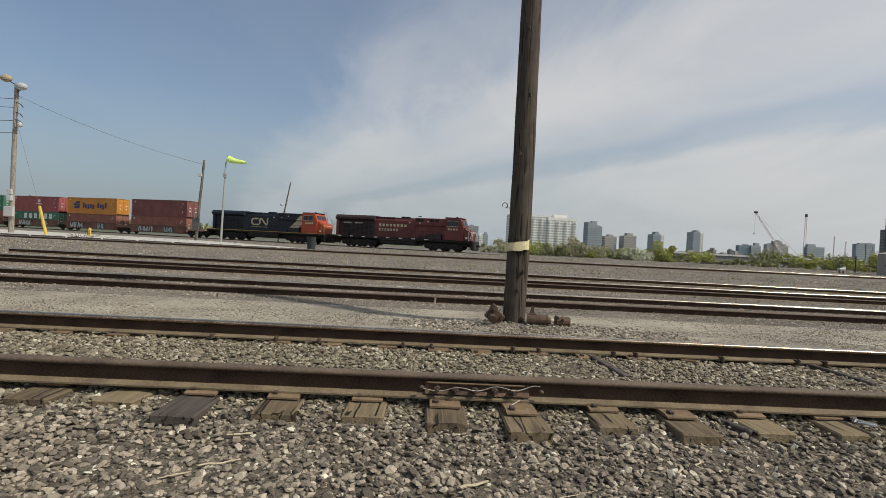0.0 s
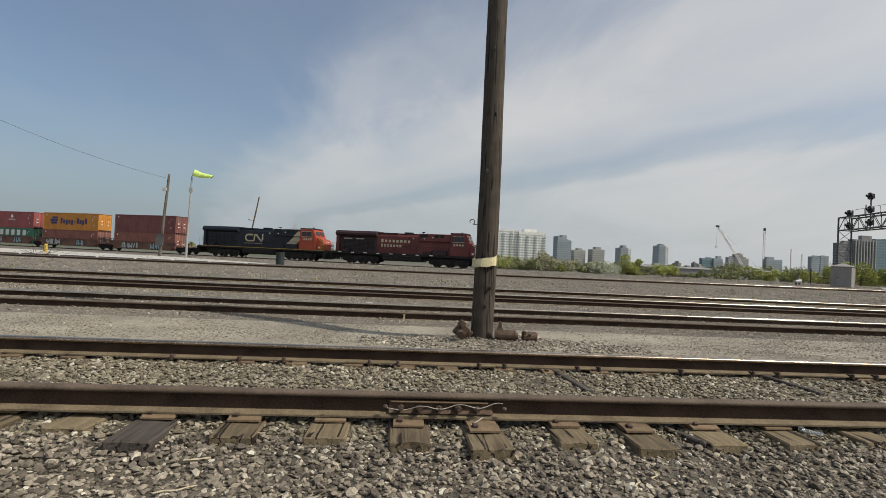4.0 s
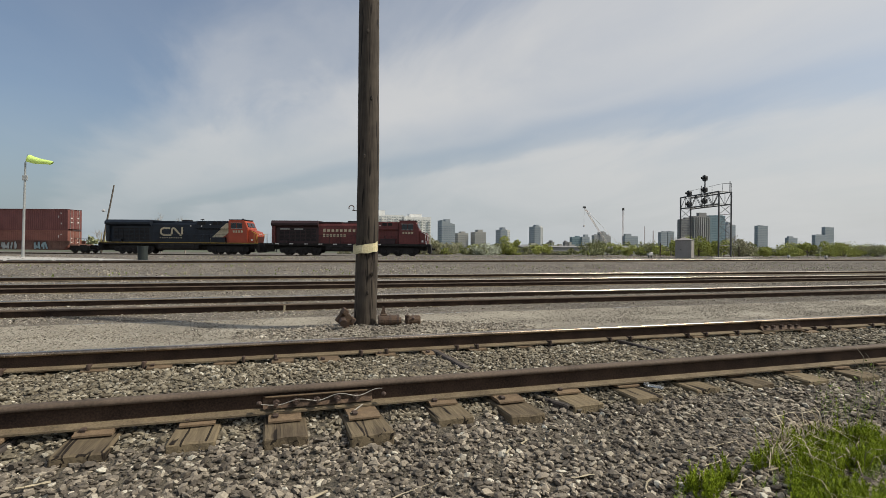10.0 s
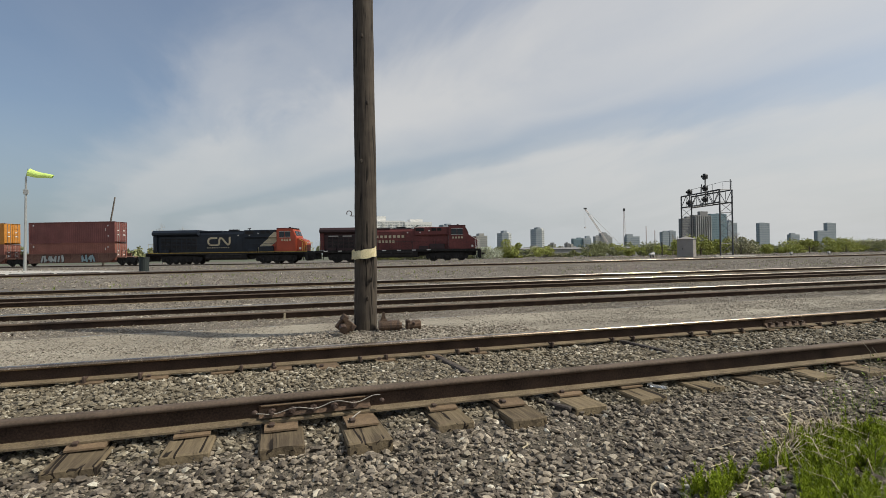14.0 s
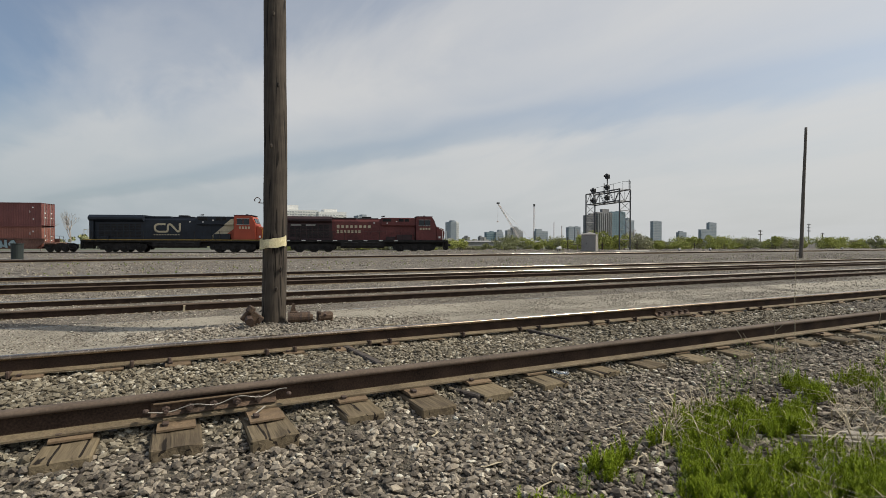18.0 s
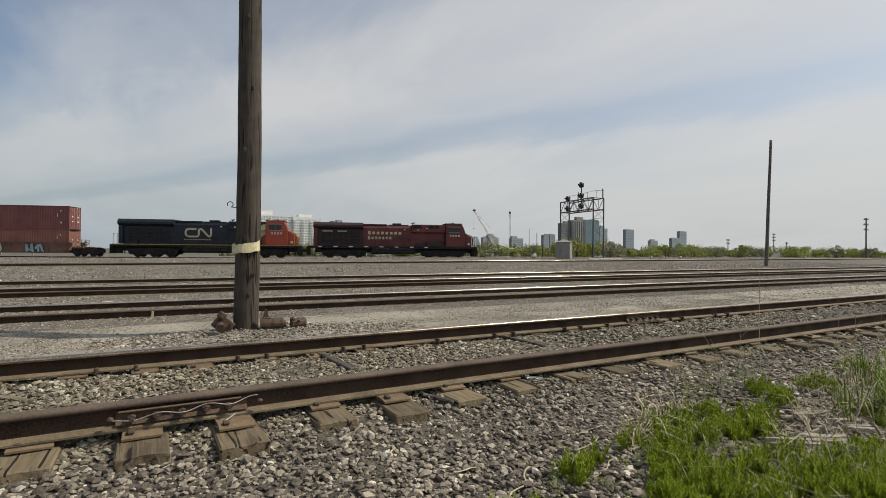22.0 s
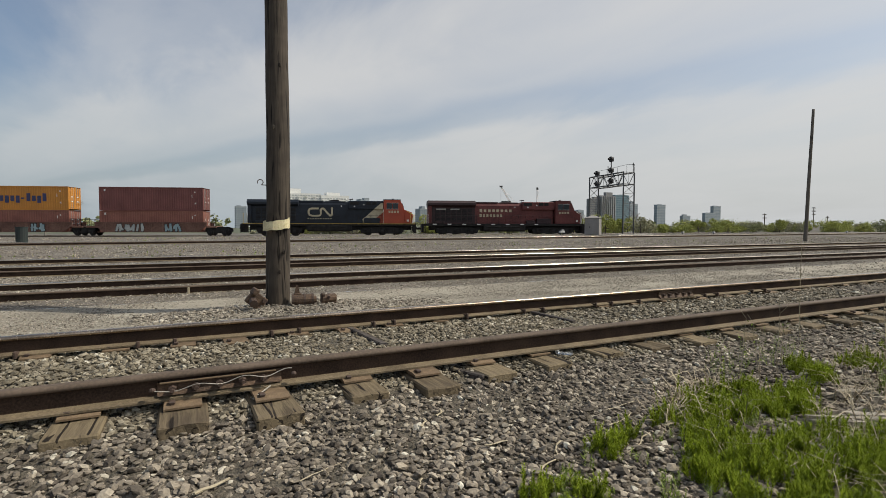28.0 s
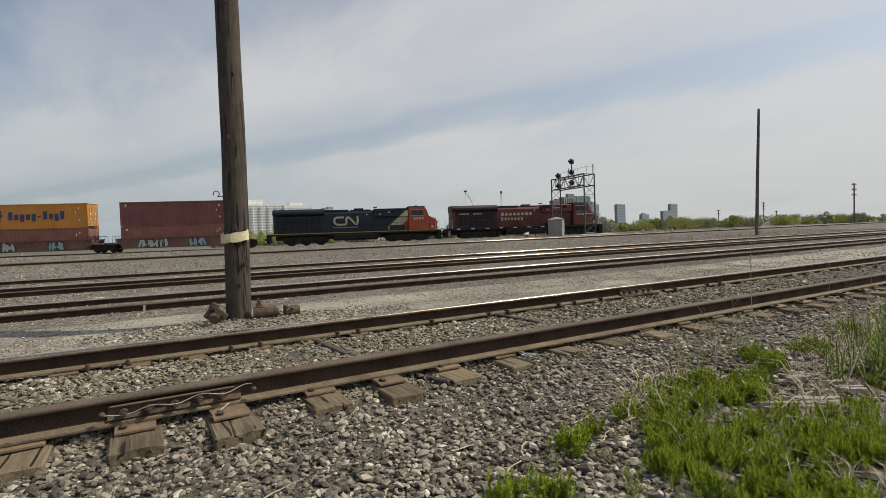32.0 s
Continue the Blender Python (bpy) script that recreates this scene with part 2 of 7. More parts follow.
def stone_material(name, stops):
    """Crushed stone: each piece its own hue from the ramp, with a dusty grain."""
    m = bpy.data.materials.new(name)
    m.use_nodes = True
    nt = m.node_tree
    bsdf = nt.nodes["Principled BSDF"]
    bsdf.inputs["Roughness"].default_value, bsdf.inputs["Specular IOR Level"].default_value = 0.9, 0.25
    geo = nt.nodes.new("ShaderNodeNewGeometry")
    ramp = nt.nodes.new("ShaderNodeValToRGB")
    els = ramp.color_ramp.elements
    els[0].position, els[0].color = stops[0][0], (*stops[0][1], 1)
    els[1].position, els[1].color = stops[-1][0], (*stops[-1][1], 1)
    for at, c in stops[1:-1]:
        els.new(at).color = (*c, 1)
    nt.links.new(geo.outputs["Random Per Island"], ramp.inputs[0])
    tc = nt.nodes.new("ShaderNodeTexCoord")
    n = nt.nodes.new("ShaderNodeTexNoise")
    n.inputs["Scale"].default_value, n.inputs["Detail"].default_value = 90.0, 4.0
    big = nt.nodes.new("ShaderNodeTexNoise")
    big.inputs["Scale"].default_value, big.inputs["Detail"].default_value = 1.1, 3.0
    for q in (n, big):
        nt.links.new(tc.outputs["Object"], q.inputs["Vector"])
    both = nt.nodes.new("ShaderNodeMath")
    both.operation = "ADD"
    nt.links.new(n.outputs["Fac"], both.inputs[0])
    nt.links.new(big.outputs["Fac"], both.inputs[1])
    span = nt.nodes.new("ShaderNodeMapRange")
    span.inputs["From Min"].default_value, span.inputs["From Max"].default_value = 0.6, 1.4
    span.inputs["To Min"].default_value, span.inputs["To Max"].default_value = 0.62, 1.3
    nt.links.new(both.outputs[0], span.inputs["Value"])
    mul = nt.nodes.new("ShaderNodeVectorMath")
    mul.operation = "SCALE"
    nt.links.new(ramp.outputs[0], mul.inputs[0])
    nt.links.new(span.outputs[0], mul.inputs["Scale"])
    nt.links.new(mul.outputs[0], bsdf.inputs["Base Color"])
    bp = nt.nodes.new("ShaderNodeBump")
    bp.inputs["Strength"].default_value, bp.inputs["Distance"].default_value = 0.7, 0.004
    nt.links.new(n.outputs["Fac"], bp.inputs["Height"])
    nt.links.new(bp.outputs[0], bsdf.inputs["Normal"])
    return m


M_BALLAST = material("ballast_bed", (0.098, 0.083, 0.06), 0.95, vary=0.6, size=14, fine=60, bump=0.03)
M_STONE = stone_material("ballast_stone", ((0.0, (0.074, 0.061, 0.048)), (0.3, (0.158, 0.134, 0.106)), (0.6, (0.243, 0.207, 0.161)), (0.84, (0.328, 0.279, 0.214)), (0.955, (0.43, 0.375, 0.29)), (1.0, (0.64, 0.6, 0.49))))
M_STONE_PALE = stone_material("pale_stone", ((0.0, (0.135, 0.116, 0.092)), (0.35, (0.228, 0.2, 0.16)), (0.75, (0.318, 0.28, 0.224)), (0.96, (0.415, 0.372, 0.302)), (1.0, (0.6, 0.56, 0.47))))
M_STONE_DUST = stone_material("dusty_stone", ((0.0, (0.115, 0.096, 0.068)), (0.3, (0.18, 0.153, 0.108)), (0.65, (0.25, 0.217, 0.156)), (0.9, (0.32, 0.28, 0.208)), (1.0, (0.56, 0.52, 0.42))))
M_ROAD = material("gravel_road", (0.29, 0.258, 0.2), 0.95, vary=0.35, size=0.9, fine=45, bump=0.02, tint=(0.41, 0.37, 0.29))
M_YARD = material("yard_gravel", (0.119, 0.102, 0.082), 0.95, vary=0.45, size=0.4, fine=14, bump=0.04, tint=(0.205, 0.18, 0.146))
M_SLAB = material("concrete_road", (0.46, 0.44, 0.395), 0.9, vary=0.15, size=0.3, fine=8, bump=0.004)
M_LAND = material("far_land", (0.09, 0.1, 0.06), 0.95, vary=0.4, size=0.03, fine=0.4)
# webs get a far darker brown than the base flanges
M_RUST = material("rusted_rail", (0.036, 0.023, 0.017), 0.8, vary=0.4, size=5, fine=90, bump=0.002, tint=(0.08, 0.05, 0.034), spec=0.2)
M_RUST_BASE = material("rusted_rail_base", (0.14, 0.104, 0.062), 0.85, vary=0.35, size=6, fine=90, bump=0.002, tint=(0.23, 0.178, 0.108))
M_STEEL = material("worn_rail_head", (0.72, 0.62, 0.49), 0.2, 1.0, vary=0.2, size=3, fine=60)
M_DULL = material("dull_rail_head", (0.115, 0.086, 0.064), 0.7, 0.0, vary=0.35, size=4, fine=60, spec=0.2)
M_WORN = material("part_worn_rail_head", (0.36, 0.28, 0.205), 0.24, 0.9, vary=0.45, size=4, fine=60)
M_PLATE = material("rusty_plate", (0.15, 0.102, 0.06), 0.85, vary=0.4, size=20, fine=120, bump=0.002, each=0.4, tint=(0.25, 0.172, 0.1))
M_SPIKE = material("dark_iron", (0.07, 0.045, 0.033), 0.7, vary=0.4, size=30, fine=120)
M_TIE = wood("weathered_tie", (0.26, 0.205, 0.125), (0.055, 0.04, 0.028), grain=(45.0, 3.0, 45.0))
M_TIE_DARK = wood("tarred_tie", (0.12, 0.1, 0.085), (0.035, 0.03, 0.027), grain=(45.0, 3.0, 45.0))
M_POLE = wood("creosoted_pole", (0.095, 0.077, 0.059), (0.02, 0.016, 0.013), grain=(40.0, 40.0, 1.6), each=0.2)
M_POLE_OLD = wood("old_pole", (0.19, 0.165, 0.135), (0.065, 0.055, 0.045), grain=(40.0, 40.0, 1.6), each=0.3)
M_POLE_GREY = wood("grey_pole", (0.42, 0.38, 0.32), (0.17, 0.15, 0.125), grain=(40.0, 40.0, 1.6), each=0.4)


# ---- mesh helpers ----
def link_mesh(name, bm, mat, parent=None, label="", smooth=False):
    me = bpy.data.meshes.new(name)
    bmesh.ops.recalc_face_normals(bm, faces=bm.faces[:])
    bm.to_mesh(me)
    bm.free()
    if smooth:
        me.shade_smooth()
    me.materials.append(mat)
    ob = new(name, me)
    if parent is not None:
        ob.parent = parent
    if label:
        ob["label"] = label
    return ob


def part(name, bm, mat, parent, label="", smooth=False):
    return link_mesh(name, bm, mat, parent, label, smooth)


def box(bm, x0, x1, y0, y1, z0, z1, bevel=0.0):
    r = bmesh.ops.create_cube(bm, size=1.0, matrix=Matrix.Translation(((x0 + x1) / 2, (y0 + y1) / 2, (z0 + z1) / 2)) @ Matrix.Diagonal((x1 - x0, y1 - y0, z1 - z0, 1)))
    if bevel:
        es = {e for v in r["verts"] for e in v.link_edges}
        bmesh.ops.bevel(bm, geom=list(es), offset=bevel, segments=1, affect="EDGES")
    return bm


def bar(bm, a, b, r, n=6, r2=None):
    """A round bar from a to b."""
    a, b = Vector(a), Vector(b)
    d = b - a
    m = Matrix.Translation((a + b) / 2) @ d.to_track_quat("Z", "Y").to_matrix().to_4x4()
    bmesh.ops.create_cone(bm, cap_ends=True, segments=n, radius1=r, radius2=r if r2 is None else r2, depth=d.length, matrix=m)
    return bm


def prism(bm, outline, lo, hi, axis="y"):
    """An outline of (u, v) drawn out along an axis; u, v are the other two axes in order."""
    def put(u, v, w):
        return (w, u, v) if axis == "x" else (u, w, v) if axis == "y" else (u, v, w)
    ring = [[bm.verts.new(put(u, v, w)) for u, v in outline] for w in (lo, hi)]
    bm.faces.new(ring[0])
    bm.faces.new(ring[1])
    n = len(outline)
    for i in range(n):
        bm.faces.new((ring[0][i], ring[0][(i + 1) % n], ring[1][(i + 1) % n], ring[1][i]))
    return bm


def empty(name, m, label, category, group="", kind=""):
    ob = new(name)
    ob.empty_display_size = 0.2
    ob.matrix_world = m
    return tagged(ob, label, category, group, kind)


def thing(ob, label, category, group="", kind=""):
    return tagged(ob, label, category, group, kind)


def raw_mesh(name, verts, faces, mat):
    me = bpy.data.meshes.new(name)
    n, k = faces.shape
    me.vertices.add(len(verts))
    me.vertices.foreach_set("co", np.ascontiguousarray(verts, dtype=np.float32).ravel())
    me.loops.add(n * k)
    me.loops.foreach_set("vertex_index", np.ascontiguousarray(faces, dtype=np.int32).ravel())
    me.polygons.add(n)
    me.polygons.foreach_set("loop_start", np.arange(0, n * k, k, dtype=np.int32))
    me.polygons.foreach_set("loop_total", np.full(n, k, dtype=np.int32))
    me.update(calc_edges=True)
    me.shade_flat()
    me.materials.append(mat)
    return new(name, me)


def rotations(n, rng):
    q = rng.normal(size=(n, 4))
    q /= np.linalg.norm(q, axis=1)[:, None]
    w, x, y, z = q.T
    return np.stack([1 - 2 * (y * y + z * z), 2 * (x * y - z * w), 2 * (x * z + y * w),
                     2 * (x * y + z * w), 1 - 2 * (x * x + z * z), 2 * (y * z - x * w),
                     2 * (x * z - y * w), 2 * (y * z + x * w), 1 - 2 * (x * x + y * y)], axis=1).reshape(n, 3, 3)


def lying(n, rng):
    """Turns about the upright with a slight tilt: stones rest on their broad side."""
    a, b, c = rng.uniform(0, 2 * np.pi, n), rng.normal(0, 0.3, n), rng.normal(0, 0.3, n)
    z, o, i = np.zeros(n), np.ones(n), np.cos
    rz = np.stack([i(a), -np.sin(a), z, np.sin(a), i(a), z, z, z, o], 1).reshape(n, 3, 3)
    rx = np.stack([o, z, z, z, i(b), -np.sin(b), z, np.sin(b), i(b)], 1).reshape(n, 3, 3)
    ry = np.stack([i(c), z, np.sin(c), z, o, z, -np.sin(c), z, i(c)], 1).reshape(n, 3, 3)
    return rz @ rx @ ry


def stone_shapes():
    """Angular crushed stones: a few cut blocks to be turned and scaled."""
    shapes = []
    rng = np.random.default_rng(5)
    for _ in range(14):
        bm = bmesh.new()
        pts = rng.normal(size=(60, 3))
        pts /= np.linalg.norm(pts, axis=1)[:, None]
        keep = [0]
        while len(keep) < 11:  # spread corners, so that no sliver stands out
            gap = np.min(np.linalg.norm(pts[:, None] - pts[keep][None], axis=2), axis=1)
            keep.append(int(np.argmax(gap * rng.uniform(0.7, 1.0, 60))))
        pts = pts[keep] * rng.uniform(0.82, 1.06, size=(11, 1))
        for p in pts:
            bm.verts.new(p)
        bmesh.ops.convex_hull(bm, input=bm.verts[:])
        bmesh.ops.triangulate(bm, faces=bm.faces[:])
        loose = [v for v in bm.verts if not v.link_faces]
        bmesh.ops.delete(bm, geom=loose, context="VERTS")
        bmesh.ops.recalc_face_normals(bm, faces=bm.faces[:])
        bm.verts.index_update()
        v = np.array([q.co[:] for q in bm.verts])
        f = np.array([[q.index for q in face.verts] for face in bm.faces])
        bm.free()
        shapes.append((v, f))
    return shapes


STONES = stone_shapes()


def scatter(name, xs, ys, zs, sizes, mat, seed, flat=0.7, few=False):
    """Many stones joined into one mesh."""
    rng = np.random.default_rng(seed)
    n = len(xs)
    rot = lying(n, rng)
    sc = sizes[:, None] * np.stack([rng.uniform(0.85, 1.4, n), rng.uniform(0.7, 1.1, n), rng.uniform(flat * 0.6, flat * 1.1, n)], axis=1)
    kind = rng.integers(0, len(STONES), n)
    vs, fs, base = [], [], 0
    for k, (v, f) in enumerate(STONES):
        i = np.where(kind == k)[0]
        if few:
            v, f = np.array([(1.1, 0, -.4), (-.4, 1, -.4), (-.6, -.9, -.4), (.1, .1, .5)]), np.array([(0, 1, 3), (1, 2, 3), (2, 0, 3)])
        if not len(i):
            continue
        w = np.einsum("nij,nvj->nvi", rot[i], v[None] * sc[i][:, None, :])
        w += np.stack([xs[i], ys[i], zs[i]], axis=1)[:, None, :]
        vs.append(w.reshape(-1, 3))
        fs.append((f[None] + (np.arange(len(i)) * len(v))[:, None, None] + base).reshape(-1, 3))
        base += len(i) * len(v)
    return raw_mesh(name, np.concatenate(vs), np.concatenate(fs), mat)


# ---- ground ----
LEVELS = ((-40, -0.12), (1.6, -0.10), (2.2, -0.09), (2.6, -0.07), (2.78, -0.045), (3.0, -0.015), (3.3, 0.01), (3.5, 0.025), (4.45, 0.025), (4.6, 0.015), (4.85, 0.0), (5.2, -0.03), (5.7, -0.11), (6.3, -0.16), (8.0, -0.165), (8.7, -0.1), (8.95, -0.085), (11.0, -0.085), (12.0, -0.12), (13.4, -0.1), (15.8, -0.1), (16.8, -0.12), (21.0, -0.12), (30, -0.08), (45, 0.0), (60, -0.05), (72, -0.2), (4000, -0.2))


def ease(v, a, b):
    f = min(1.0, max(0.0, (v - a) / (b - a)))
    return f * f * (3 - 2 * f)


def height(x, y):
    """The ground's level: the near track's bed, the lower road, the yard that rises slightly to one side."""
    z = LEVELS[-1][1]
    for (a, za), (b, zb) in zip(LEVELS, LEVELS[1:]):
        if y <= b:
            z = za + (zb - za) * max(0.0, (y - a) / (b - a))
            break
    if 5.0 < y < 9.0:
        z += 0.1 * math.exp(-((x - 1.35) / 1.3) ** 2 - ((y - 7.05) / 0.75) ** 2)
    return z + 0.2 * ease(x, 5, 40) * ease(y, 26, 44) * (1 - ease(y, 62, 80))


def strip(name, xs, ys, mat, rough=0.0, lift=0.0, seed=1):
    vs = []
    for y in ys:
        for x in xs:
            z = height(x, y) + lift
            if rough:
                z += rough * (noise.noise(Vector((x * 1.3, y * 1.3, seed))) + 0.5 * noise.noise(Vector((x * 5, y * 5, seed))))
            vs.append((x, y, z))
    nx = len(xs)
    fs = [(j * nx + i, j * nx + i + 1, (j + 1) * nx + i + 1, (j + 1) * nx + i) for j in range(len(ys) - 1) for i in range(nx - 1)]
    ob = raw_mesh(name, np.array(vs), np.array(fs), mat)
    ob.data.shade_smooth()
    return tagged(ob, kind="structure")


def ground():
    far = [-3000, -1200, -500, -200, -90, -40, -20, -14]
    xs = far + [(-10 + 0.5 * i) for i in range(61)] + [24, 30, 45, 70, 110, 200, 500, 1200, 3000]
    thing(strip("ground_ballast", xs, [-60, -20, -6, -2, 0, 0.8, 1.4] + [1.6 + 0.12 * i for i in range(34)], M_BALLAST, 0.012), "grey crushed stone ballast along the near track", "ballast")
    thing(strip("ground_road", xs, [5.64 + 0.15 * i for i in range(20)], M_ROAD, 0.01, 0.0, 3), "pale dusty gravel service road between the tracks", "gravel road")
    thing(strip("ground_yard", xs, [8.49, 8.7, 8.9, 9.3, 10.1, 10.9, 11.4, 12, 12.6, 13.2, 14, 15, 16, 17, 18, 19, 20, 21, 22, 24, 27, 30, 34, 38, 45, 55, 65, 75, 90, 110], M_YARD, 0.012, 0.0, 5), "grey brown gravel of the rail yard", "gravel yard")
    thing(strip("ground_land", far + [0, 24, 70, 110, 200, 500, 1200, 3000], [110, 150, 250, 500, 1000, 2000, 4000], M_LAND), "dull green land towards the horizon", "land")


ground()


def ballast():
    rng = np.random.default_rng(11)

    def zone(name, x0, x1, y0, y1, per, size, mat, label, seed, few=False, sink=0.35, edge=0.0):
        n = int((x1 - x0) * (y1 - y0) * per)
        x, y = rng.uniform(x0, x1, n), rng.uniform(y0, y1, n)
        if edge:
            y += rng.normal(0, edge, n)
        s = size * np.exp(np.clip(rng.normal(0, 0.3, n), -0.7, 0.62))
        z = np.array([height(a, b) for a, b in zip(x, y)]) + s * rng.uniform(-sink, sink + 0.35, n)
        ob = scatter(name, x, y, z, s, mat, seed, flat=0.62, few=few)
        tagged(ob, label, "ballast stones", kind="stuff")

    dark = "loose grey crushed stones of the track ballast"
    zone("ballast_stones", -3.3, 3.2, 1.3, 2.95, 2250, 0.0158, M_STONE, dark, 1)
    zone("ballast_stones", 3.2, 8.5, 1.3, 2.95, 1600, 0.0168, M_STONE, dark, 2)
    zone("ballast_stones", -4.6, 4.0, 2.95, 5.35, 1800, 0.0156, M_STONE_DUST, "dusty brown crushed stones between the rails", 3)
    zone("ballast_stones", 4.0, 9.0, 2.95, 5.35, 1150, 0.0172, M_STONE_DUST, "dusty brown crushed stones between the rails", 4)
    zone("ballast_stones", 8.5, 32, 1.6, 5.3, 260, 0.025, M_STONE, dark, 5, True)
    zone("ballast_stones", -9, -4.5, 1.6, 5.3, 300, 0.024, M_STONE, dark, 6, True)
    zone("ballast_stones", -5.5, -3.0, 1.2, 2.95, 700, 0.022, M_STONE, dark, 15, True, edge=0.1)
    zone("ballast_stones", -9, 14, -3.5, 1.35, 260, 0.024, M_STONE, dark, 16, True, edge=0.1)
    zone("shoulder_stones", -7, 9.0, 5.3, 5.75, 1100, 0.017, M_STONE_PALE, "pale crushed stones spilling onto the gravel road", 7, edge=0.12)
    zone("mound_stones", -0.5, 3.6, 5.7, 7.35, 800, 0.018, M_STONE_PALE, "pale stones heaped round the pole's foot", 12, edge=0.15)
    zone("road_stones", -9, 14, 5.6, 8.75, 1500, 0.0105, M_STONE_PALE, "small pale stones strewn on the gravel road", 8, True, 0.2)
    zone("road_stones", 14, 48, 5.3, 8.7, 160, 0.019, M_STONE_PALE, "small pale stones strewn on the gravel road", 18, True)
    zone("yard_stones", 19, 60, 8.6, 14.0, 220, 0.022, M_STONE_PALE, "pale stones between the yard tracks", 19, True)
    zone("yard_stones", -11, 19, 8.6, 14.0, 750, 0.016, M_STONE_PALE, "pale stones between the yard tracks", 9, True)
    zone("yard_stones", -20, 36, 14.0, 21, 260, 0.022, M_STONE_PALE, "pale stones between the yard tracks", 10, True)
    zone("yard_stones", -40, 70, 21, 33.5, 60, 0.03, M_STONE_PALE, "grey stones on the yard's gravel", 13, True)
    zone("yard_stones", -30, 90, 36, 62, 6, 0.05, M_STONE_PALE, "grey stones on the yard's far gravel", 14, True)


ballast()


# ---- tracks ----
RAIL = ((-0.07, 0.0), (-0.07, 0.012), (-0.012, 0.03), (-0.009, 0.125), (-0.036, 0.138), (-0.036, 0.165), (-0.03, 0.17), (0.03, 0.17), (0.036, 0.165), (0.036, 0.138), (0.009, 0.125), (0.012, 0.03), (0.07, 0.012), (0.07, 0.0))

LIGHT = 0.794  # these light rails stand 135 mm high


def rail(x0, x1, y, top, head, label, slope=0.0, rise=0.0, name="rail"):
    """A steel rail: rusted body, base flange and running surface, along x from (x0, y) with a slope."""
    d = Vector((1, slope, 0)).normalized()
    m = Matrix.Translation((x0, y, top - 0.135)) @ pose(0, 0, 0, 0, -math.degrees(math.atan(rise)), math.degrees(math.atan2(d.y, d.x)))
    length = (x1 - x0) / d.x
    root = empty(name, m, label, "rail", "rails of the yard")
    bm = bmesh.new()
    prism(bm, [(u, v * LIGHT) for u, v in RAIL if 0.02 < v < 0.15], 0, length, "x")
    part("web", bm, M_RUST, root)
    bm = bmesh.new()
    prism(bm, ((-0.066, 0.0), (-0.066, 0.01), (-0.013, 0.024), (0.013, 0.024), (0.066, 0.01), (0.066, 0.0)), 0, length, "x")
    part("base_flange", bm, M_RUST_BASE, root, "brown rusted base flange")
    bm = bmesh.new()
    prism(bm, [(u, v * LIGHT) for u, v in ((-0.0385, 0.137), (-0.0368, 0.157), (-0.032, 0.1665), (-0.023, 0.1705), (-0.01, 0.172), (0.01, 0.172), (0.023, 0.1705), (0.032, 0.1665), (0.0368, 0.157), (0.0385, 0.137))], 0, length, "x")
    bm.faces.ensure_lookup_table()
    bmesh.ops.delete(bm, geom=bm.faces[:2], context="FACES_ONLY")
    part("running_surface", bm, head, root, "bright worn running surface" if head is M_STEEL else "dull running surface", True)
    return root


TRAIN_Y, TRAIN_SLOPE, TRAIN_Z = 73.3, -0.375, -0.08  # the train's line: y at x = 0, its slope, rail level
A1, A2, ATOP = 3.2, 4.707, 0.185
B1, B2, BTOP = 9.18, 10.68, 0.03
rail(-14, 140, A1, ATOP, M_DULL, "dark rusted near rail with a dull head on wooden ties")
rail(-14, 140, A2, ATOP, M_WORN, "dark rusted rail with a bright head on wooden ties")
rail(-25, 160, B1, BTOP, M_DULL, "rusted rail half sunk in pale gravel")
rail(-25, 160, B2, BTOP, M_STEEL, "rusted rail with a bright head in pale gravel")
rail(-30, 170, 13.72, BTOP, M_DULL, "dark rail of the third track")
rail(-30, 170, 15.23, BTOP, M_STEEL, "dark rail with a bright head of the third track")
rail(-14.5, 170, 18.45, BTOP, M_STEEL, "rail of a siding that begins in the gravel")
rail(-60, 190, 34.4, -0.06, M_DULL, "far rail across the yard", rise=0.003)
rail(-60, 190, 35.9, -0.06, M_STEEL, "far rail with a bright head across the yard", rise=0.003)
# the train's track
for off in (-0.75, 0.75):
    rail(-150, 180, TRAIN_Y + off * 1.068 - 150 * TRAIN_SLOPE, TRAIN_Z, M_STEEL, "rail under the container train", slope=TRAIN_SLOPE)


def tie_mesh(seed, length=2.5, w=0.23, h=0.17):
    """A hewn tie: a bevelled beam with worn corners and checks, along y from its near end."""
    r = random.Random(seed)
    bm = bmesh.new()
    box(bm, -w / 2, w / 2, 0, length, -h, 0)
    bmesh.ops.subdivide_edges(bm, edges=[e for e in bm.edges if abs(e.verts[0].co.y - e.verts[1].co.y) > 1], cuts=9)
    bmesh.ops.subdivide_edges(bm, edges=[e for e in bm.edges if abs(e.verts[0].co.x - e.verts[1].co.x) > 0.1], cuts=3)
    for v in bm.verts:
        v.co.x += r.uniform(-0.005, 0.005)
        v.co.z += r.uniform(-0.004, 0.003)
        if v.co.y < 0.01:
            v.co.y += r.uniform(0, 0.008)
    es = [e for e in bm.edges if e.calc_length() > 0.01 and e.is_manifold and e.calc_face_angle(0) > 1.0]
    bmesh.ops.bevel(bm, geom=es, offset=0.009, segments=1, affect="EDGES")
    return bm


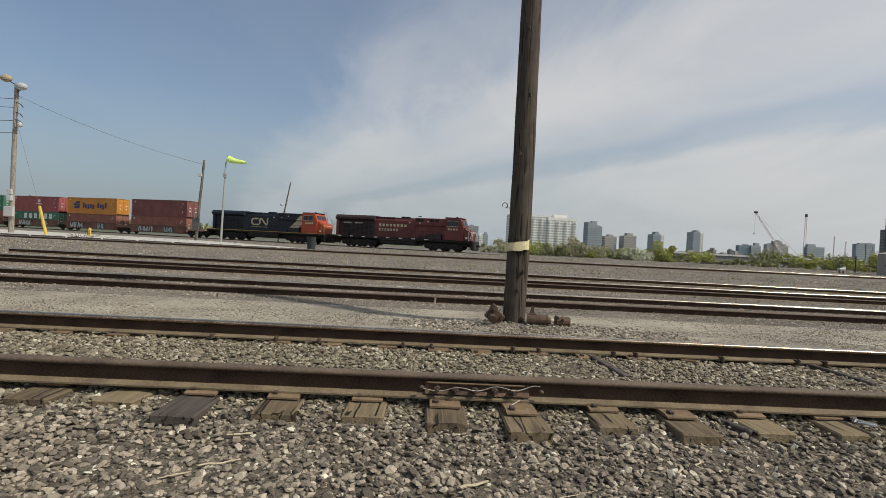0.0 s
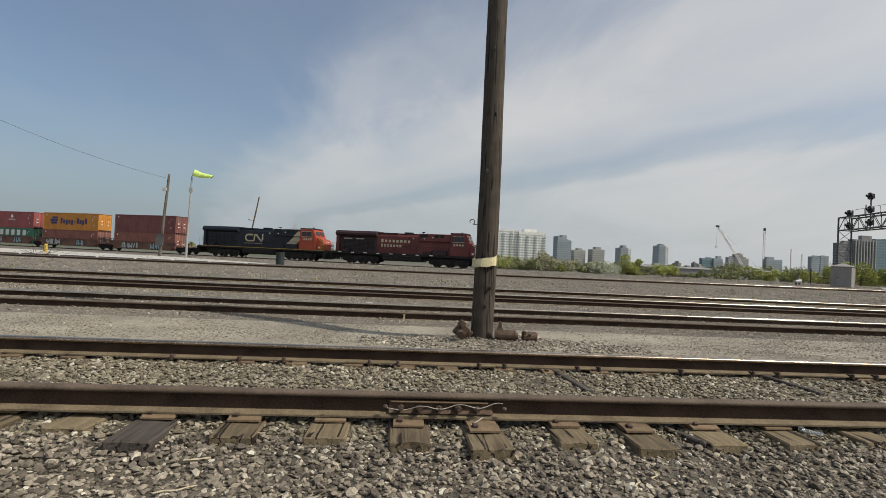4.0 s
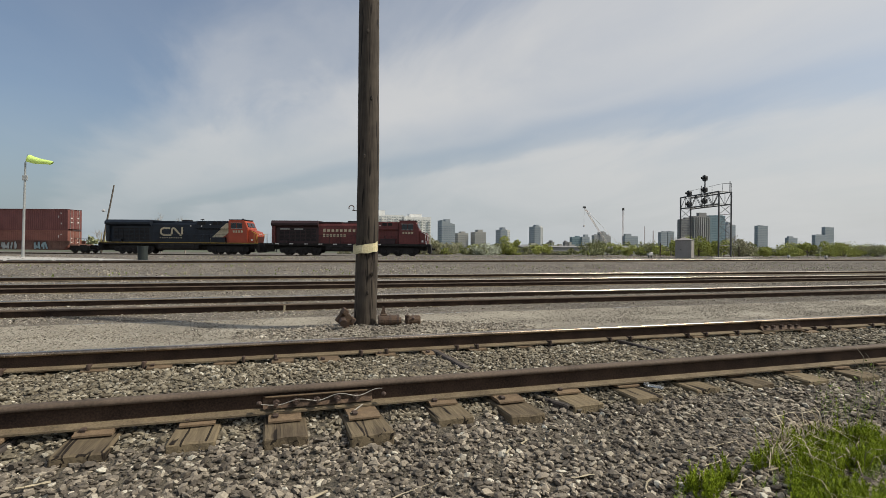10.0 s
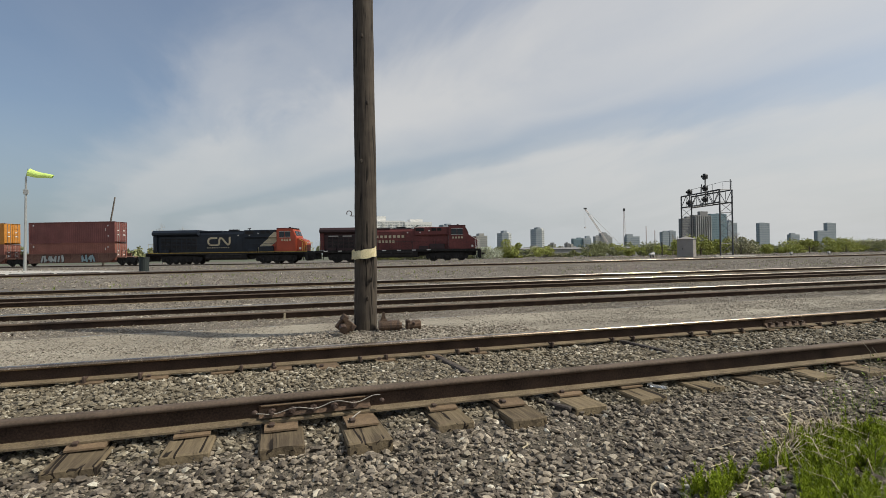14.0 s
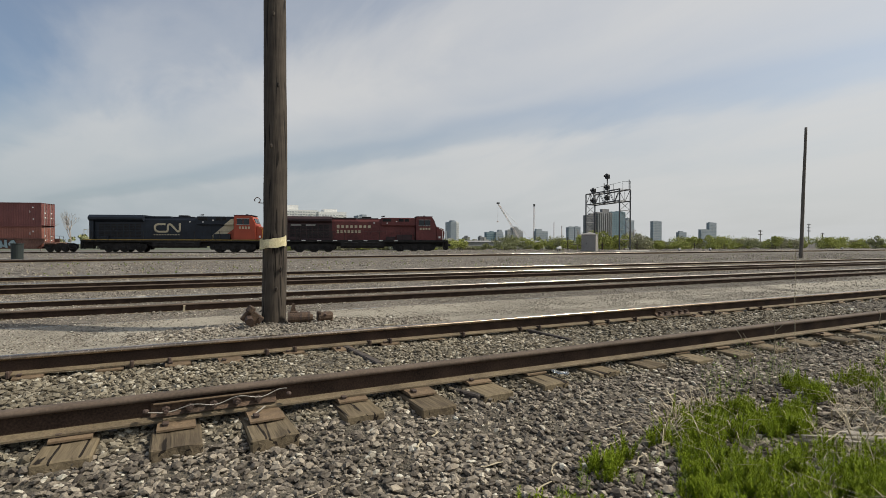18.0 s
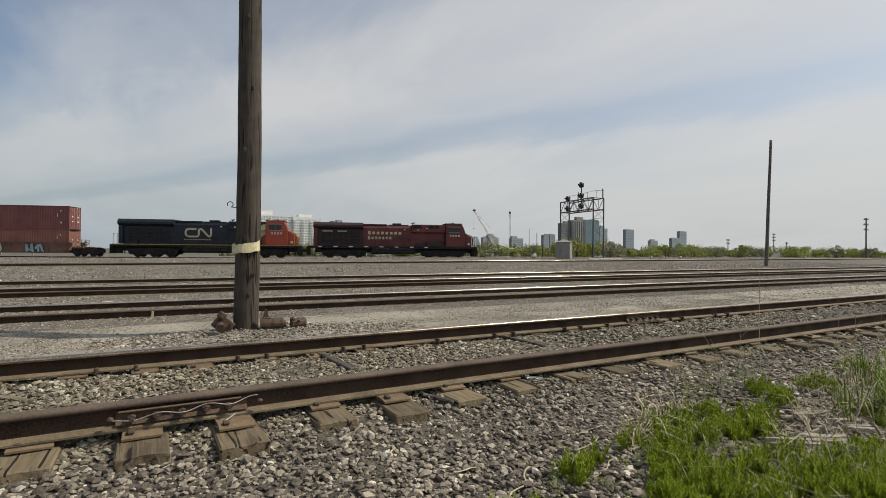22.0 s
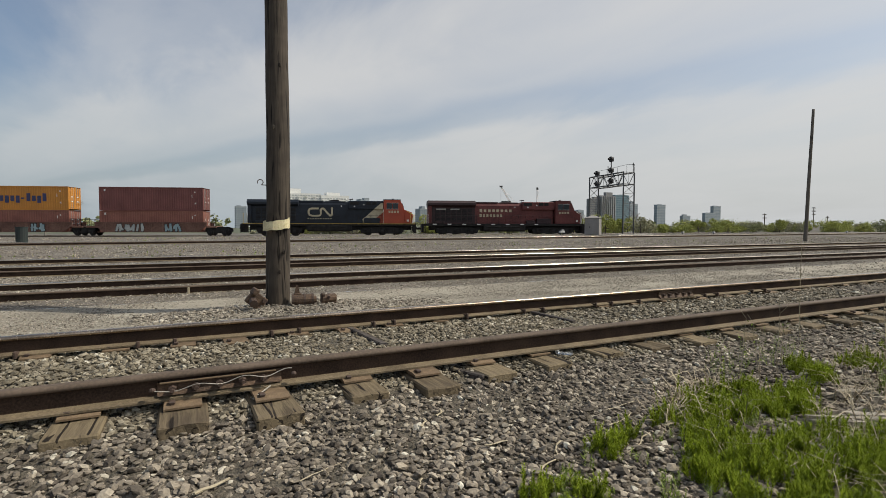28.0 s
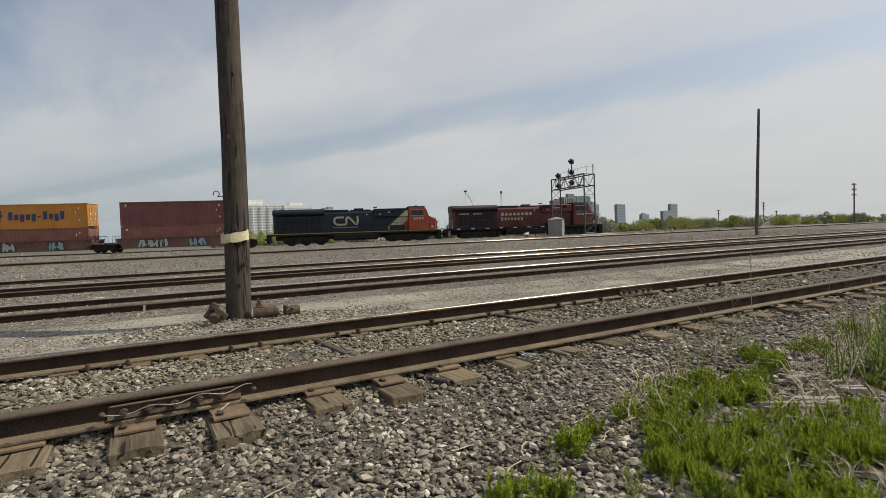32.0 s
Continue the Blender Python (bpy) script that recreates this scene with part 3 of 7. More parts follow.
def plate_parts(tie, y):
    """A tie plate with two spikes, at y along the tie."""
    bm = bmesh.new()
    prism(bm, ((-0.125, 0.0), (-0.125, 0.01), (-0.08, 0.02), (0.08, 0.02), (0.125, 0.01), (0.125, 0.0)), -0.088, 0.088, "x")
    bmesh.ops.translate(bm, verts=bm.verts[:], vec=(0, y, 0.008))
    plate = part("tie_plate", bm, M_PLATE, tie, "rusty tie plate")
    for sx, sy in ((-0.05, -0.085), (0.045, 0.085)):
        bm = bmesh.new()
        box(bm, sx - 0.011, sx + 0.011, y + sy - 0.011, y + sy + 0.011, 0.005, 0.036)
        s = 1 if sy < 0 else -1
        box(bm, sx - 0.016, sx + 0.016, min(y + sy - 0.014 * s, y + sy + 0.03 * s), max(y + sy - 0.014 * s, y + sy + 0.03 * s), 0.031, 0.043, 0.004)
        part("spike", bm, M_SPIKE, plate)


def ties():
    """The near track's wooden ties; the end, shift and state of each as they lie."""
    near = TIES
    pool = []
    for k in range(6):
        me = link_mesh("railway_tie", tie_mesh(k), M_TIE)
        plate_parts(me, 0.34)
        plate_parts(me, 1.847)
        pool.append(tagged(me, "weathered cracked wooden tie with rusty plates", "railway tie", "ties of the near track"))
    dark = link_mesh("railway_tie", tie_mesh(31), M_TIE_DARK)
    plate_parts(dark, 0.44)
    plate_parts(dark, 1.947)
    tagged(dark, "newer dark tarred wooden tie", "railway tie", "ties of the near track")
    rng = random.Random(4)
    places = list(near)
    x = near[-1][0] + 0.52
    while x < 60:
        places.append((x, 2.86 + rng.uniform(-0.06, 0.06), rng.uniform(-2, 2), 0))
        x += 0.52 + rng.uniform(-0.04, 0.04)
    x = near[0][0] - 0.5
    while x > -9:
        places.append((x, 2.84 + rng.uniform(-0.06, 0.06), rng.uniform(-2, 2), 0))
        x -= 0.5 + rng.uniform(-0.04, 0.04)
    used = set()
    for i, (x, y, turn, tar) in enumerate(places):
        src = dark if tar else pool[i % 6]
        m = pose(x, y, 0.02, 0, 0, turn)
        if src in used:
            copy_thing(src, m)
        else:
            used.add(src)
            src.matrix_world = m


TIES = ((-2.201, 2.95, -2, 0), (-1.75, 2.97, -2, 0), (-1.345, 2.785, -1, 1), (-0.868, 2.873, 0, 0), (-0.39, 2.893, 0, 0), (0.058, 2.832, 0, 0), (0.494, 2.76, 2, 0), (1.0, 2.876, 2, 0), (1.425, 2.805, 2, 0), (1.88, 2.88, 2, 0), (2.375, 2.91, 2, 0), (2.91, 2.96, 3, 0), (3.399, 2.95, 2, 0), (3.928, 2.92, 1, 0), (4.447, 2.9, 0, 0), (4.966, 2.9, 0, 0), (5.504, 2.9, 1, 0))
ties()


# ---- things by the near track ----
M_BAND = material("yellowed_band", (0.62, 0.52, 0.26), 0.6, vary=0.25, size=9, fine=60, tint=(0.78, 0.7, 0.45))
M_RUSTY = material("rusty_iron", (0.06, 0.038, 0.026), 0.85, vary=0.5, size=9, fine=70, bump=0.004, tint=(0.15, 0.095, 0.06))
M_WIRE = material("grey_wire", (0.36, 0.33, 0.28), 0.6, 0.3, vary=0.2)


def wood_pole(name, x, y, z0, h, r0, r1, lean, mat, label, sides=20, group=""):
    """A tapered wooden pole with slight bends and knots."""
    root = empty(name, Matrix.Translation((x, y, z0)), label, "utility pole", group)
    rng = random.Random(int(abs(x * 10 + y)))
    bm = bmesh.new()
    rings = []
    n = 26
    for i in range(n + 1):
        f = i / n
        c = Vector((lean[0] * f * h + 0.012 * math.sin(f * 9), lean[1] * f * h, f * h - 0.15))
        r = r0 + (r1 - r0) * f
        rings.append([bm.verts.new(c + Vector((math.cos(a) * r, math.sin(a) * r, 0)) * (1 + rng.uniform(-0.025, 0.025))) for a in [2 * math.pi * k / sides for k in range(sides)]])
    for a, b in zip(rings, rings[1:]):
        for k in range(sides):
            bm.faces.new((a[k], a[(k + 1) % sides], b[(k + 1) % sides], b[k]))
    bm.faces.new(rings[-1])
    part("shaft", bm, mat, root, smooth=True)
    return root


def near_pole():
    root = wood_pole("utility_pole", 1.168, 7.2, -0.07, 9.6, 0.157, 0.13, (0.0145, 0.045), M_POLE, "tall dark creosoted wooden pole with a yellow band")
    rng = random.Random(9)
    bm = bmesh.new()
    n = 28
    lo, hi = [], []
    for k in range(n):
        a = 2 * math.pi * k / n
        r = 0.165 + 0.006 * math.sin(5 * a) + rng.uniform(0, 0.003)
        tilt = 0.02 * math.cos(a - 0.4)
        lo.append(bm.verts.new((math.cos(a) * r * 1.02, math.sin(a) * r * 1.02, 1.0 + tilt + rng.uniform(-0.006, 0.006))))
        hi.append(bm.verts.new((math.cos(a) * r, math.sin(a) * r, 1.125 + 1.5 * tilt + rng.uniform(-0.008, 0.008))))
    for k in range(n):
        bm.faces.new((lo[k], lo[(k + 1) % n], hi[(k + 1) % n], hi[k]))
    ob = part("band", bm, M_BAND, root, "torn yellowed plastic band")
    mod = ob.modifiers.new("thick", "SOLIDIFY")
    mod.thickness = 0.004
    bm = bmesh.new()
    prev = None
    for i in range(11):
        a = radians(-60 + i * 27)
        p = Vector((-0.2 + 0.035 * math.cos(a), -0.0, 1.605 + 0.035 * math.sin(a)))
        if prev is not None:
            bar(bm, prev, p, 0.006, 5)
        prev = p
    bar(bm, (-0.12, 0.0, 1.57), (-0.19, 0.0, 1.572), 0.006, 5)
    part("hook", bm, M_SPIKE, root, "bent iron hook")
    for z, a in ((2.3, -1.9), (3.1, -1.3), (0.45, -1.5), (4.0, -1.7), (0.7, -1.1)):
        bm = bmesh.new()
        bmesh.ops.create_icosphere(bm, subdivisions=1, radius=0.03, matrix=Matrix.Translation((0.145 * math.cos(a), 0.145 * math.sin(a), z)) @ Matrix.Diagonal((0.7, 0.7, 1.3, 1)))
        part("knot", bm, M_POLE, root)


near_pole()


def scrap():
    """Rusty track hardware lying at the pole's foot."""
    r = empty("scrap_coupling", pose(0.875, 6.98, 0.03, 12, 38, 20), "rusty bent iron plate with a stub leaning on the pole", "scrap metal", "scrap at the pole")
    bm = bmesh.new()
    box(bm, -0.12, 0.12, -0.03, 0.03, -0.09, 0.09, 0.012)
    box(bm, -0.13, -0.06, -0.07, 0.05, 0.03, 0.12, 0.015)
    box(bm, 0.05, 0.14, -0.05, 0.06, -0.12, -0.04, 0.015)
    part("plate", bm, M_RUSTY, r)
    bm = bmesh.new()
    bar(bm, (-0.05, -0.12, -0.05), (-0.05, 0.02, -0.02), 0.05, 10)
    bar(bm, (0.07, -0.06, 0.05), (0.07, 0.05, 0.05), 0.03, 8)
    part("stub", bm, M_SPIKE, r)
    r = empty("scrap_cylinder", pose(1.46, 7.0, 0.0, 0, 0, -8), "rusty iron cylinder with a bracket lying on gravel", "scrap metal", "scrap at the pole")
    bm = bmesh.new()
    bar(bm, (-0.13, 0, 0.0), (0.14, 0, 0.0), 0.075, 14)
    bar(bm, (0.14, 0, 0.0), (0.17, 0, 0.0), 0.045, 10)
    part("barrel", bm, M_RUSTY, r)
    bm = bmesh.new()
    prism(bm, ((-0.12, 0.05), (-0.085, 0.19), (-0.06, 0.185), (-0.045, 0.1), (0.0, 0.05)), -0.018, 0.018, "y")
    box(bm, -0.12, -0.02, -0.03, 0.03, 0.05, 0.09, 0.01)
    part("bracket", bm, M_RUSTY, r)
    for x in (-0.13, 0.02, 0.12):
        bm = bmesh.new()
        bar(bm, (x - 0.012, 0, 0), (x + 0.012, 0, 0), 0.083, 14)
        part("ring", bm, M_SPIKE, r)
    r = empty("scrap_casting", pose(1.8, 7.02, -0.01, 0, 0, 5), "rusty iron casting lying on gravel", "scrap metal", "scrap at the pole")
    bm = bmesh.new()
    bar(bm, (-0.09, 0, 0.0), (0.09, 0, 0.01), 0.062, 10)
    box(bm, -0.1, -0.05, -0.05, 0.05, -0.06, 0.08, 0.015)
    box(bm, 0.05, 0.11, -0.04, 0.04, -0.06, 0.06, 0.015)
    part("body", bm, M_RUSTY, r)
    bm = bmesh.new()
    bar(bm, (-0.02, -0.08, 0.03), (0.03, 0.08, 0.05), 0.02, 8)
    part("pin", bm, M_SPIKE, r)


scrap()


def joint():
    """The bolted joint of the near rail with its looped bond wire."""
    r = empty("joint_bar", Matrix.Translation((0.25, 3.2, 0.05)) @ Matrix.Diagonal((1, 1, 0.79, 1)), "rusty bolted rail joint with a looped bond wire", "rail joint")
    bm = bmesh.new()
    prism(bm, ((-0.034, 0.118), (-0.024, 0.1), (-0.02, 0.088), (-0.02, 0.06), (-0.046, 0.042), (-0.05, 0.033), (-0.012, 0.036), (-0.011, 0.117)), -0.31, 0.31, "x")
    bar_part = part("bar", bm, M_RUSTY, r, "dark rusty joint bar")
    bm = bmesh.new()
    box(bm, -0.3, 0.28, -0.043, -0.03, 0.108, 0.119, 0.003)
    part("ledge", bm, M_PLATE, bar_part, "tan rusty upper ledge")
    for i, x in enumerate((-0.24, -0.13, -0.015, 0.1, 0.21)):
        bm = bmesh.new()
        bar(bm, (x, -0.03, 0.075), (x, -0.075, 0.075), 0.021, 6)
        bar(bm, (x, -0.07, 0.075), (x, -0.1, 0.075), 0.011, 8)
        part("bolt", bm, M_SPIKE, r)
    bm = bmesh.new()
    prev = None
    for i in range(46):
        f = i / 45
        x = -0.32 + 0.68 * f
        z = 0.075 + 0.014 * math.sin(f * 19.0 + 2.0) + 0.045 * f
        p = Vector((x, -0.088 - 0.012 * math.cos(f * 17), z))
        if prev is not None:
            bar(bm, prev, p, 0.0036, 5)
        prev = p
    part("bond_wire", bm, M_WIRE, r, "looped grey bond wire")
    bm = bmesh.new()
    bar(bm, (0.24, -0.1, 0.03), (0.14, -0.17, -0.02), 0.005, 5)
    part("wire_end", bm, M_WIRE, r)
    for x in (-0.33, 0.37):
        bm = bmesh.new()
        bmesh.ops.create_uvsphere(bm, u_segments=8, v_segments=6, radius=0.016, matrix=Matrix.Translation((x, -0.08, 0.09)))
        part("wire_clamp", bm, M_SPIKE, r)
    r = empty("joint_bar", Matrix.Translation((5.7, 4.707, 0.05)) @ Matrix.Diagonal((1, 1, 0.79, 1)), "rusty joint bar on the far rail of the near track", "rail joint")
    bm = bmesh.new()
    prism(bm, ((-0.04, 0.128), (-0.026, 0.075), (-0.064, 0.022), (-0.05, 0.018), (-0.012, 0.03), (-0.011, 0.124)), -0.31, 0.31, "x")
    part("bar", bm, M_RUSTY, r, "rust-red joint bar")
    for x in (-0.24, -0.13, 0.0, 0.13, 0.24):
        bm = bmesh.new()
        bar(bm, (x, -0.03, 0.075), (x, -0.07, 0.075), 0.02, 6)
        part("bolt", bm, M_SPIKE, r)


joint()
M_LEAF = material("bright_weed", (0.12, 0.175, 0.01), 0.85, vary=0.45, size=3, fine=30, island=0.9, tint=(0.36, 0.45, 0.03), spec=0.15)
M_GRASS = material("long_grass", (0.13, 0.185, 0.015), 0.7, vary=0.4, size=3, fine=30, island=1.2, tint=(0.25, 0.33, 0.045))
M_STRAW = material("dry_straw", (0.36, 0.29, 0.18), 0.85, vary=0.4, size=4, fine=40, island=1.0, tint=(0.56, 0.48, 0.33))
M_DEAD = material("rotten_wood", (0.3, 0.26, 0.2), 0.9, vary=0.4, size=8, fine=60, bump=0.006, tint=(0.5, 0.45, 0.37))


def in_weeds(x, y):
    """The patch of weeds: its far edge runs off from (1.3, 1.85) towards (7.5, 2.5)."""
    edge = 1.82 + 0.24 * (min(x, 3.1) - 1.3) + 0.06 * max(0, x - 3.1) + 0.14 * noise.noise(Vector((x * 1.7, 3.3, 0))) + 0.06 * noise.noise(Vector((x * 6, 7.1, 0)))
    return y < edge


def blades(name, spots, mat, tall, wide, per, label, seed, lean=0.5, cat="weeds"):
    rng = np.random.default_rng(seed)
    base = np.repeat(np.array(spots), per, axis=0)
    n = len(base)
    a = rng.uniform(0, 2 * np.pi, n)
    out = rng.uniform(0.1, 1, n) * lean
    h = tall * np.exp(rng.normal(0, 0.3, n))
    root = base + np.stack([rng.normal(0, 0.012, n), rng.normal(0, 0.012, n), np.zeros(n)], 1)
    side = np.stack([-np.sin(a), np.cos(a), np.zeros(n)], 1) * wide * rng.uniform(0.6, 1.3, n)[:, None]
    fw = np.stack([np.cos(a), np.sin(a), np.zeros(n)], 1)
    mid = root + fw * (out * h * 0.35)[:, None] + np.array([0, 0, 1]) * (h * 0.6)[:, None]
    tip = root + fw * (out * h)[:, None] + np.array([0, 0, 1]) * (h * (1 - 0.3 * out))[:, None]
    v = np.stack([root - side, root + side, mid + side * 0.9, mid - side * 0.9, tip], 1).reshape(-1, 3)
    k = (np.arange(n) * 5)[:, None]
    f = np.concatenate([k + np.array([[0, 1, 2]]), k + np.array([[0, 2, 3]]), k + np.array([[3, 2, 4]])])
    ob = raw_mesh(name, v, f, mat)
    return tagged(ob, label, cat, kind="stuff")


def plumes(name, spots, mat, tall, per, label, seed):
    """Feathery upright weeds: short fine leaves set all round a stem."""
    rng = np.random.default_rng(seed)
    base = np.array(spots)
    high = tall * np.exp(rng.normal(0, 0.3, len(base)))
    tilt = rng.normal(0, 0.18, (len(base), 2))
    i = np.repeat(np.arange(len(base)), per)
    n = len(i)
    up = rng.uniform(0.05, 1.0, n)
    a = rng.uniform(0, 2 * np.pi, n)
    z = up * high[i]
    root = base[i] + np.stack([tilt[i, 0] * z, tilt[i, 1] * z, z], 1)
    reach = (0.021 * (1.1 - 0.6 * up)) * rng.uniform(0.6, 1.3, n)
    out = np.stack([np.cos(a), np.sin(a), rng.uniform(0.45, 1.5, n)], 1) * reach[:, None]
    side = np.stack([-np.sin(a), np.cos(a), np.zeros(n)], 1) * 0.0015
    v = np.stack([root - side, root + side, root + out], 1).reshape(-1, 3)
    return tagged(raw_mesh(name, v, np.arange(3 * n).reshape(n, 3), mat), label, "weeds", kind="stuff")


def tufts(rng, count, stems, keep, spread=0.032):
    """Stems gathered in tufts, with bare stones left between them."""
    pts = []
    made = 0
    while made < count:
        x, y = rng.uniform(1.2, 9.5), rng.uniform(0.7, 2.9)
        if not in_weeds(x, y) or not keep(x, y):
            continue
        made += 1
        for _ in range(int(stems * rng.uniform(0.4, 1.5))):
            u, v = x + rng.normal(0, spread), y + rng.normal(0, spread)
            pts.append((u, v, height(u, v) - 0.004))
    return pts


def weeds():
    rng = np.random.default_rng(21)

    def lush(x, y):
        n = noise.noise(Vector((x * 2.6, y * 2.6, 5.0)))
        bare = 0.22 if x < 1.7 else -0.02 if x < 2.0 else -0.22 if x < 3.3 else 0.08 + 0.05 * (x - 3.4)
        return n > bare and rng.uniform() < (1.0 if x < 4 else 0.8) and not (3.1 < x < 4.4 and abs(y - 1.62 - 0.24 * (x - 3.2)) < 0.13)

    plumes("low_weeds", tufts(rng, 960, 8, lush, 0.022), M_LEAF, 0.075, 95, "bright green feathery low weeds on the ballast", 3)
    plumes("sprouting_weeds", tufts(rng, 120, 7, lambda x, y: x < 3.0, 0.02), M_GRASS, 0.05, 20, "small pale green sprouts among stones", 5)
    pts = tufts(rng, 330, 4, lambda x, y: (x > 4.9 and y < 2.12) or (3.9 < x < 5.0 and y < 1.75), 0.05)
    blades("long_grass", pts, M_GRASS, 0.2, 0.0034, 8, "long thin green grass blades", 4, 0.8, "grass")
    pts = tufts(rng, 240, 4, lambda x, y: x > 2.3 and noise.noise(Vector((x * 2.1, y * 2.1, 11.0))) > -0.1, 0.06)
    blades("dry_grass", pts, M_STRAW, 0.1, 0.0024, 4, "dry straw-coloured grass stalks", 6, 2.2, "dry grass")
    # a swath of flattened dead stems along the far edge of the patch
    pts = []
    for _ in range(45):
        f = rng.uniform()
        u, v = 2.35 + 0.85 * f + rng.normal(0, 0.03), 2.08 + 0.27 * f + rng.normal(0, 0.03)
        pts.append((u, v, height(u, v) + 0.02))
    blades("dead_stems", pts, M_STRAW, 0.1, 0.0032, 4, "flattened dead weed stems on the ballast", 9, 2.6, "dry grass")
    pts = []
    for _ in range(85):
        f = rng.uniform()
        u, v = 3.2 + 2.6 * f + rng.normal(0, 0.15), 1.62 + 0.62 * f + rng.normal(0, 0.13)
        pts.append((u, v, height(u, v) + 0.025))
    blades("dead_stems", pts, M_STRAW, 0.13, 0.0026, 4, "flattened dead weed stems on the ballast", 19, 2.8, "dry grass")
    plumes("grey_weeds", [(3.5 + rng.normal(0, 0.12), 2.42 + rng.normal(0, 0.06), -0.08) for _ in range(26)] + [(4.1 + rng.normal(0, 0.14), 2.45 + rng.normal(0, 0.05), -0.08) for _ in range(26)], M_GRASS, 0.2, 26, "thin grey green weeds standing in the ballast", 12)
    # thin bare stalks that stand up out of the ballast
    for i, (x, y, h) in enumerate(((3.45, 2.35, 0.42), (3.6, 2.3, 0.3), (3.3, 2.4, 0.24), (3.85, 2.33, 0.55), (4.0, 2.4, 0.35), (5.2, 2.25, 0.6), (5.6, 2.3, 0.5), (5.35, 2.1, 0.75), (3.72, 2.38, 0.36), (4.74, 2.66, 1.0))):
        r = empty("dry_stalk", Matrix.Translation((x, y, height(x, y))), "thin dry weed stalk standing in the ballast", "weed stalk", "dry weed stalks")
        rr = random.Random(i)
        bm = bmesh.new()
        p = Vector((0, 0, -0.01))
        lean = Vector((rr.uniform(-0.15, 0.25), rr.uniform(-0.1, 0.1), 1))
        for k in range(5):
            q = p + (lean + Vector((rr.uniform(-0.1, 0.1), rr.uniform(-0.1, 0.1), 0))) * (h / 5)
            bar(bm, p, q, 0.0032 - 0.0004 * k, 5)
            p = q
            if k > 0:
                a = rr.uniform(0, 6.28)
                bar(bm, p, p + Vector((math.cos(a) * 0.05, math.sin(a) * 0.05, 0.06)), 0.0015, 4)
        part("stem", bm, M_STRAW, r)
        if i % 2 == 0:
            bm = bmesh.new()
            for k in range(14):
                z = h * rr.uniform(0.2, 1.0)
                a = rr.uniform(0, 6.28)
                c = Vector((lean.x * z + 0.025 * math.cos(a), lean.y * z + 0.025 * math.sin(a), z))
                m = Matrix.Translation(c) @ Euler((rr.uniform(-1, 1), rr.uniform(-1, 1), a)).to_matrix().to_4x4()
                vs = [bm.verts.new(m @ Vector(q)) for q in ((-0.012, 0, 0), (0, -0.006, 0.002), (0.014, 0, 0), (0, 0.006, 0.002))]
                bm.faces.new(vs)
            tagged(part("leaf_cluster", bm, M_GRASS, r), kind="stuff")


weeds()


def yard_weeds():
    """Sparse dry tufts on the gravel between the far tracks."""
    rng = np.random.default_rng(41)
    pts = []
    while len(pts) < 2600:
        x, y = rng.uniform(-40, 110), rng.uniform(20.2, 62)
        if noise.noise(Vector((x * 0.16, y * 0.3, 2.0))) > -0.05 and abs(y - 34.75) > 1.3 and not (x < -8 and y > 36.5) and y < 68 - 0.3 * x:
            pts.append((x, y, height(x, y)))
    blades("yard_weeds", pts[:1500], M_STRAW, 0.07, 0.012, 6, "sparse dry tufts on the yard's gravel", 42, 1.2, "dry grass")
    blades("yard_weeds", pts[1500:], M_GRASS, 0.07, 0.012, 6, "sparse dull green tufts on the yard's gravel", 43, 1.2, "weeds")


yard_weeds()


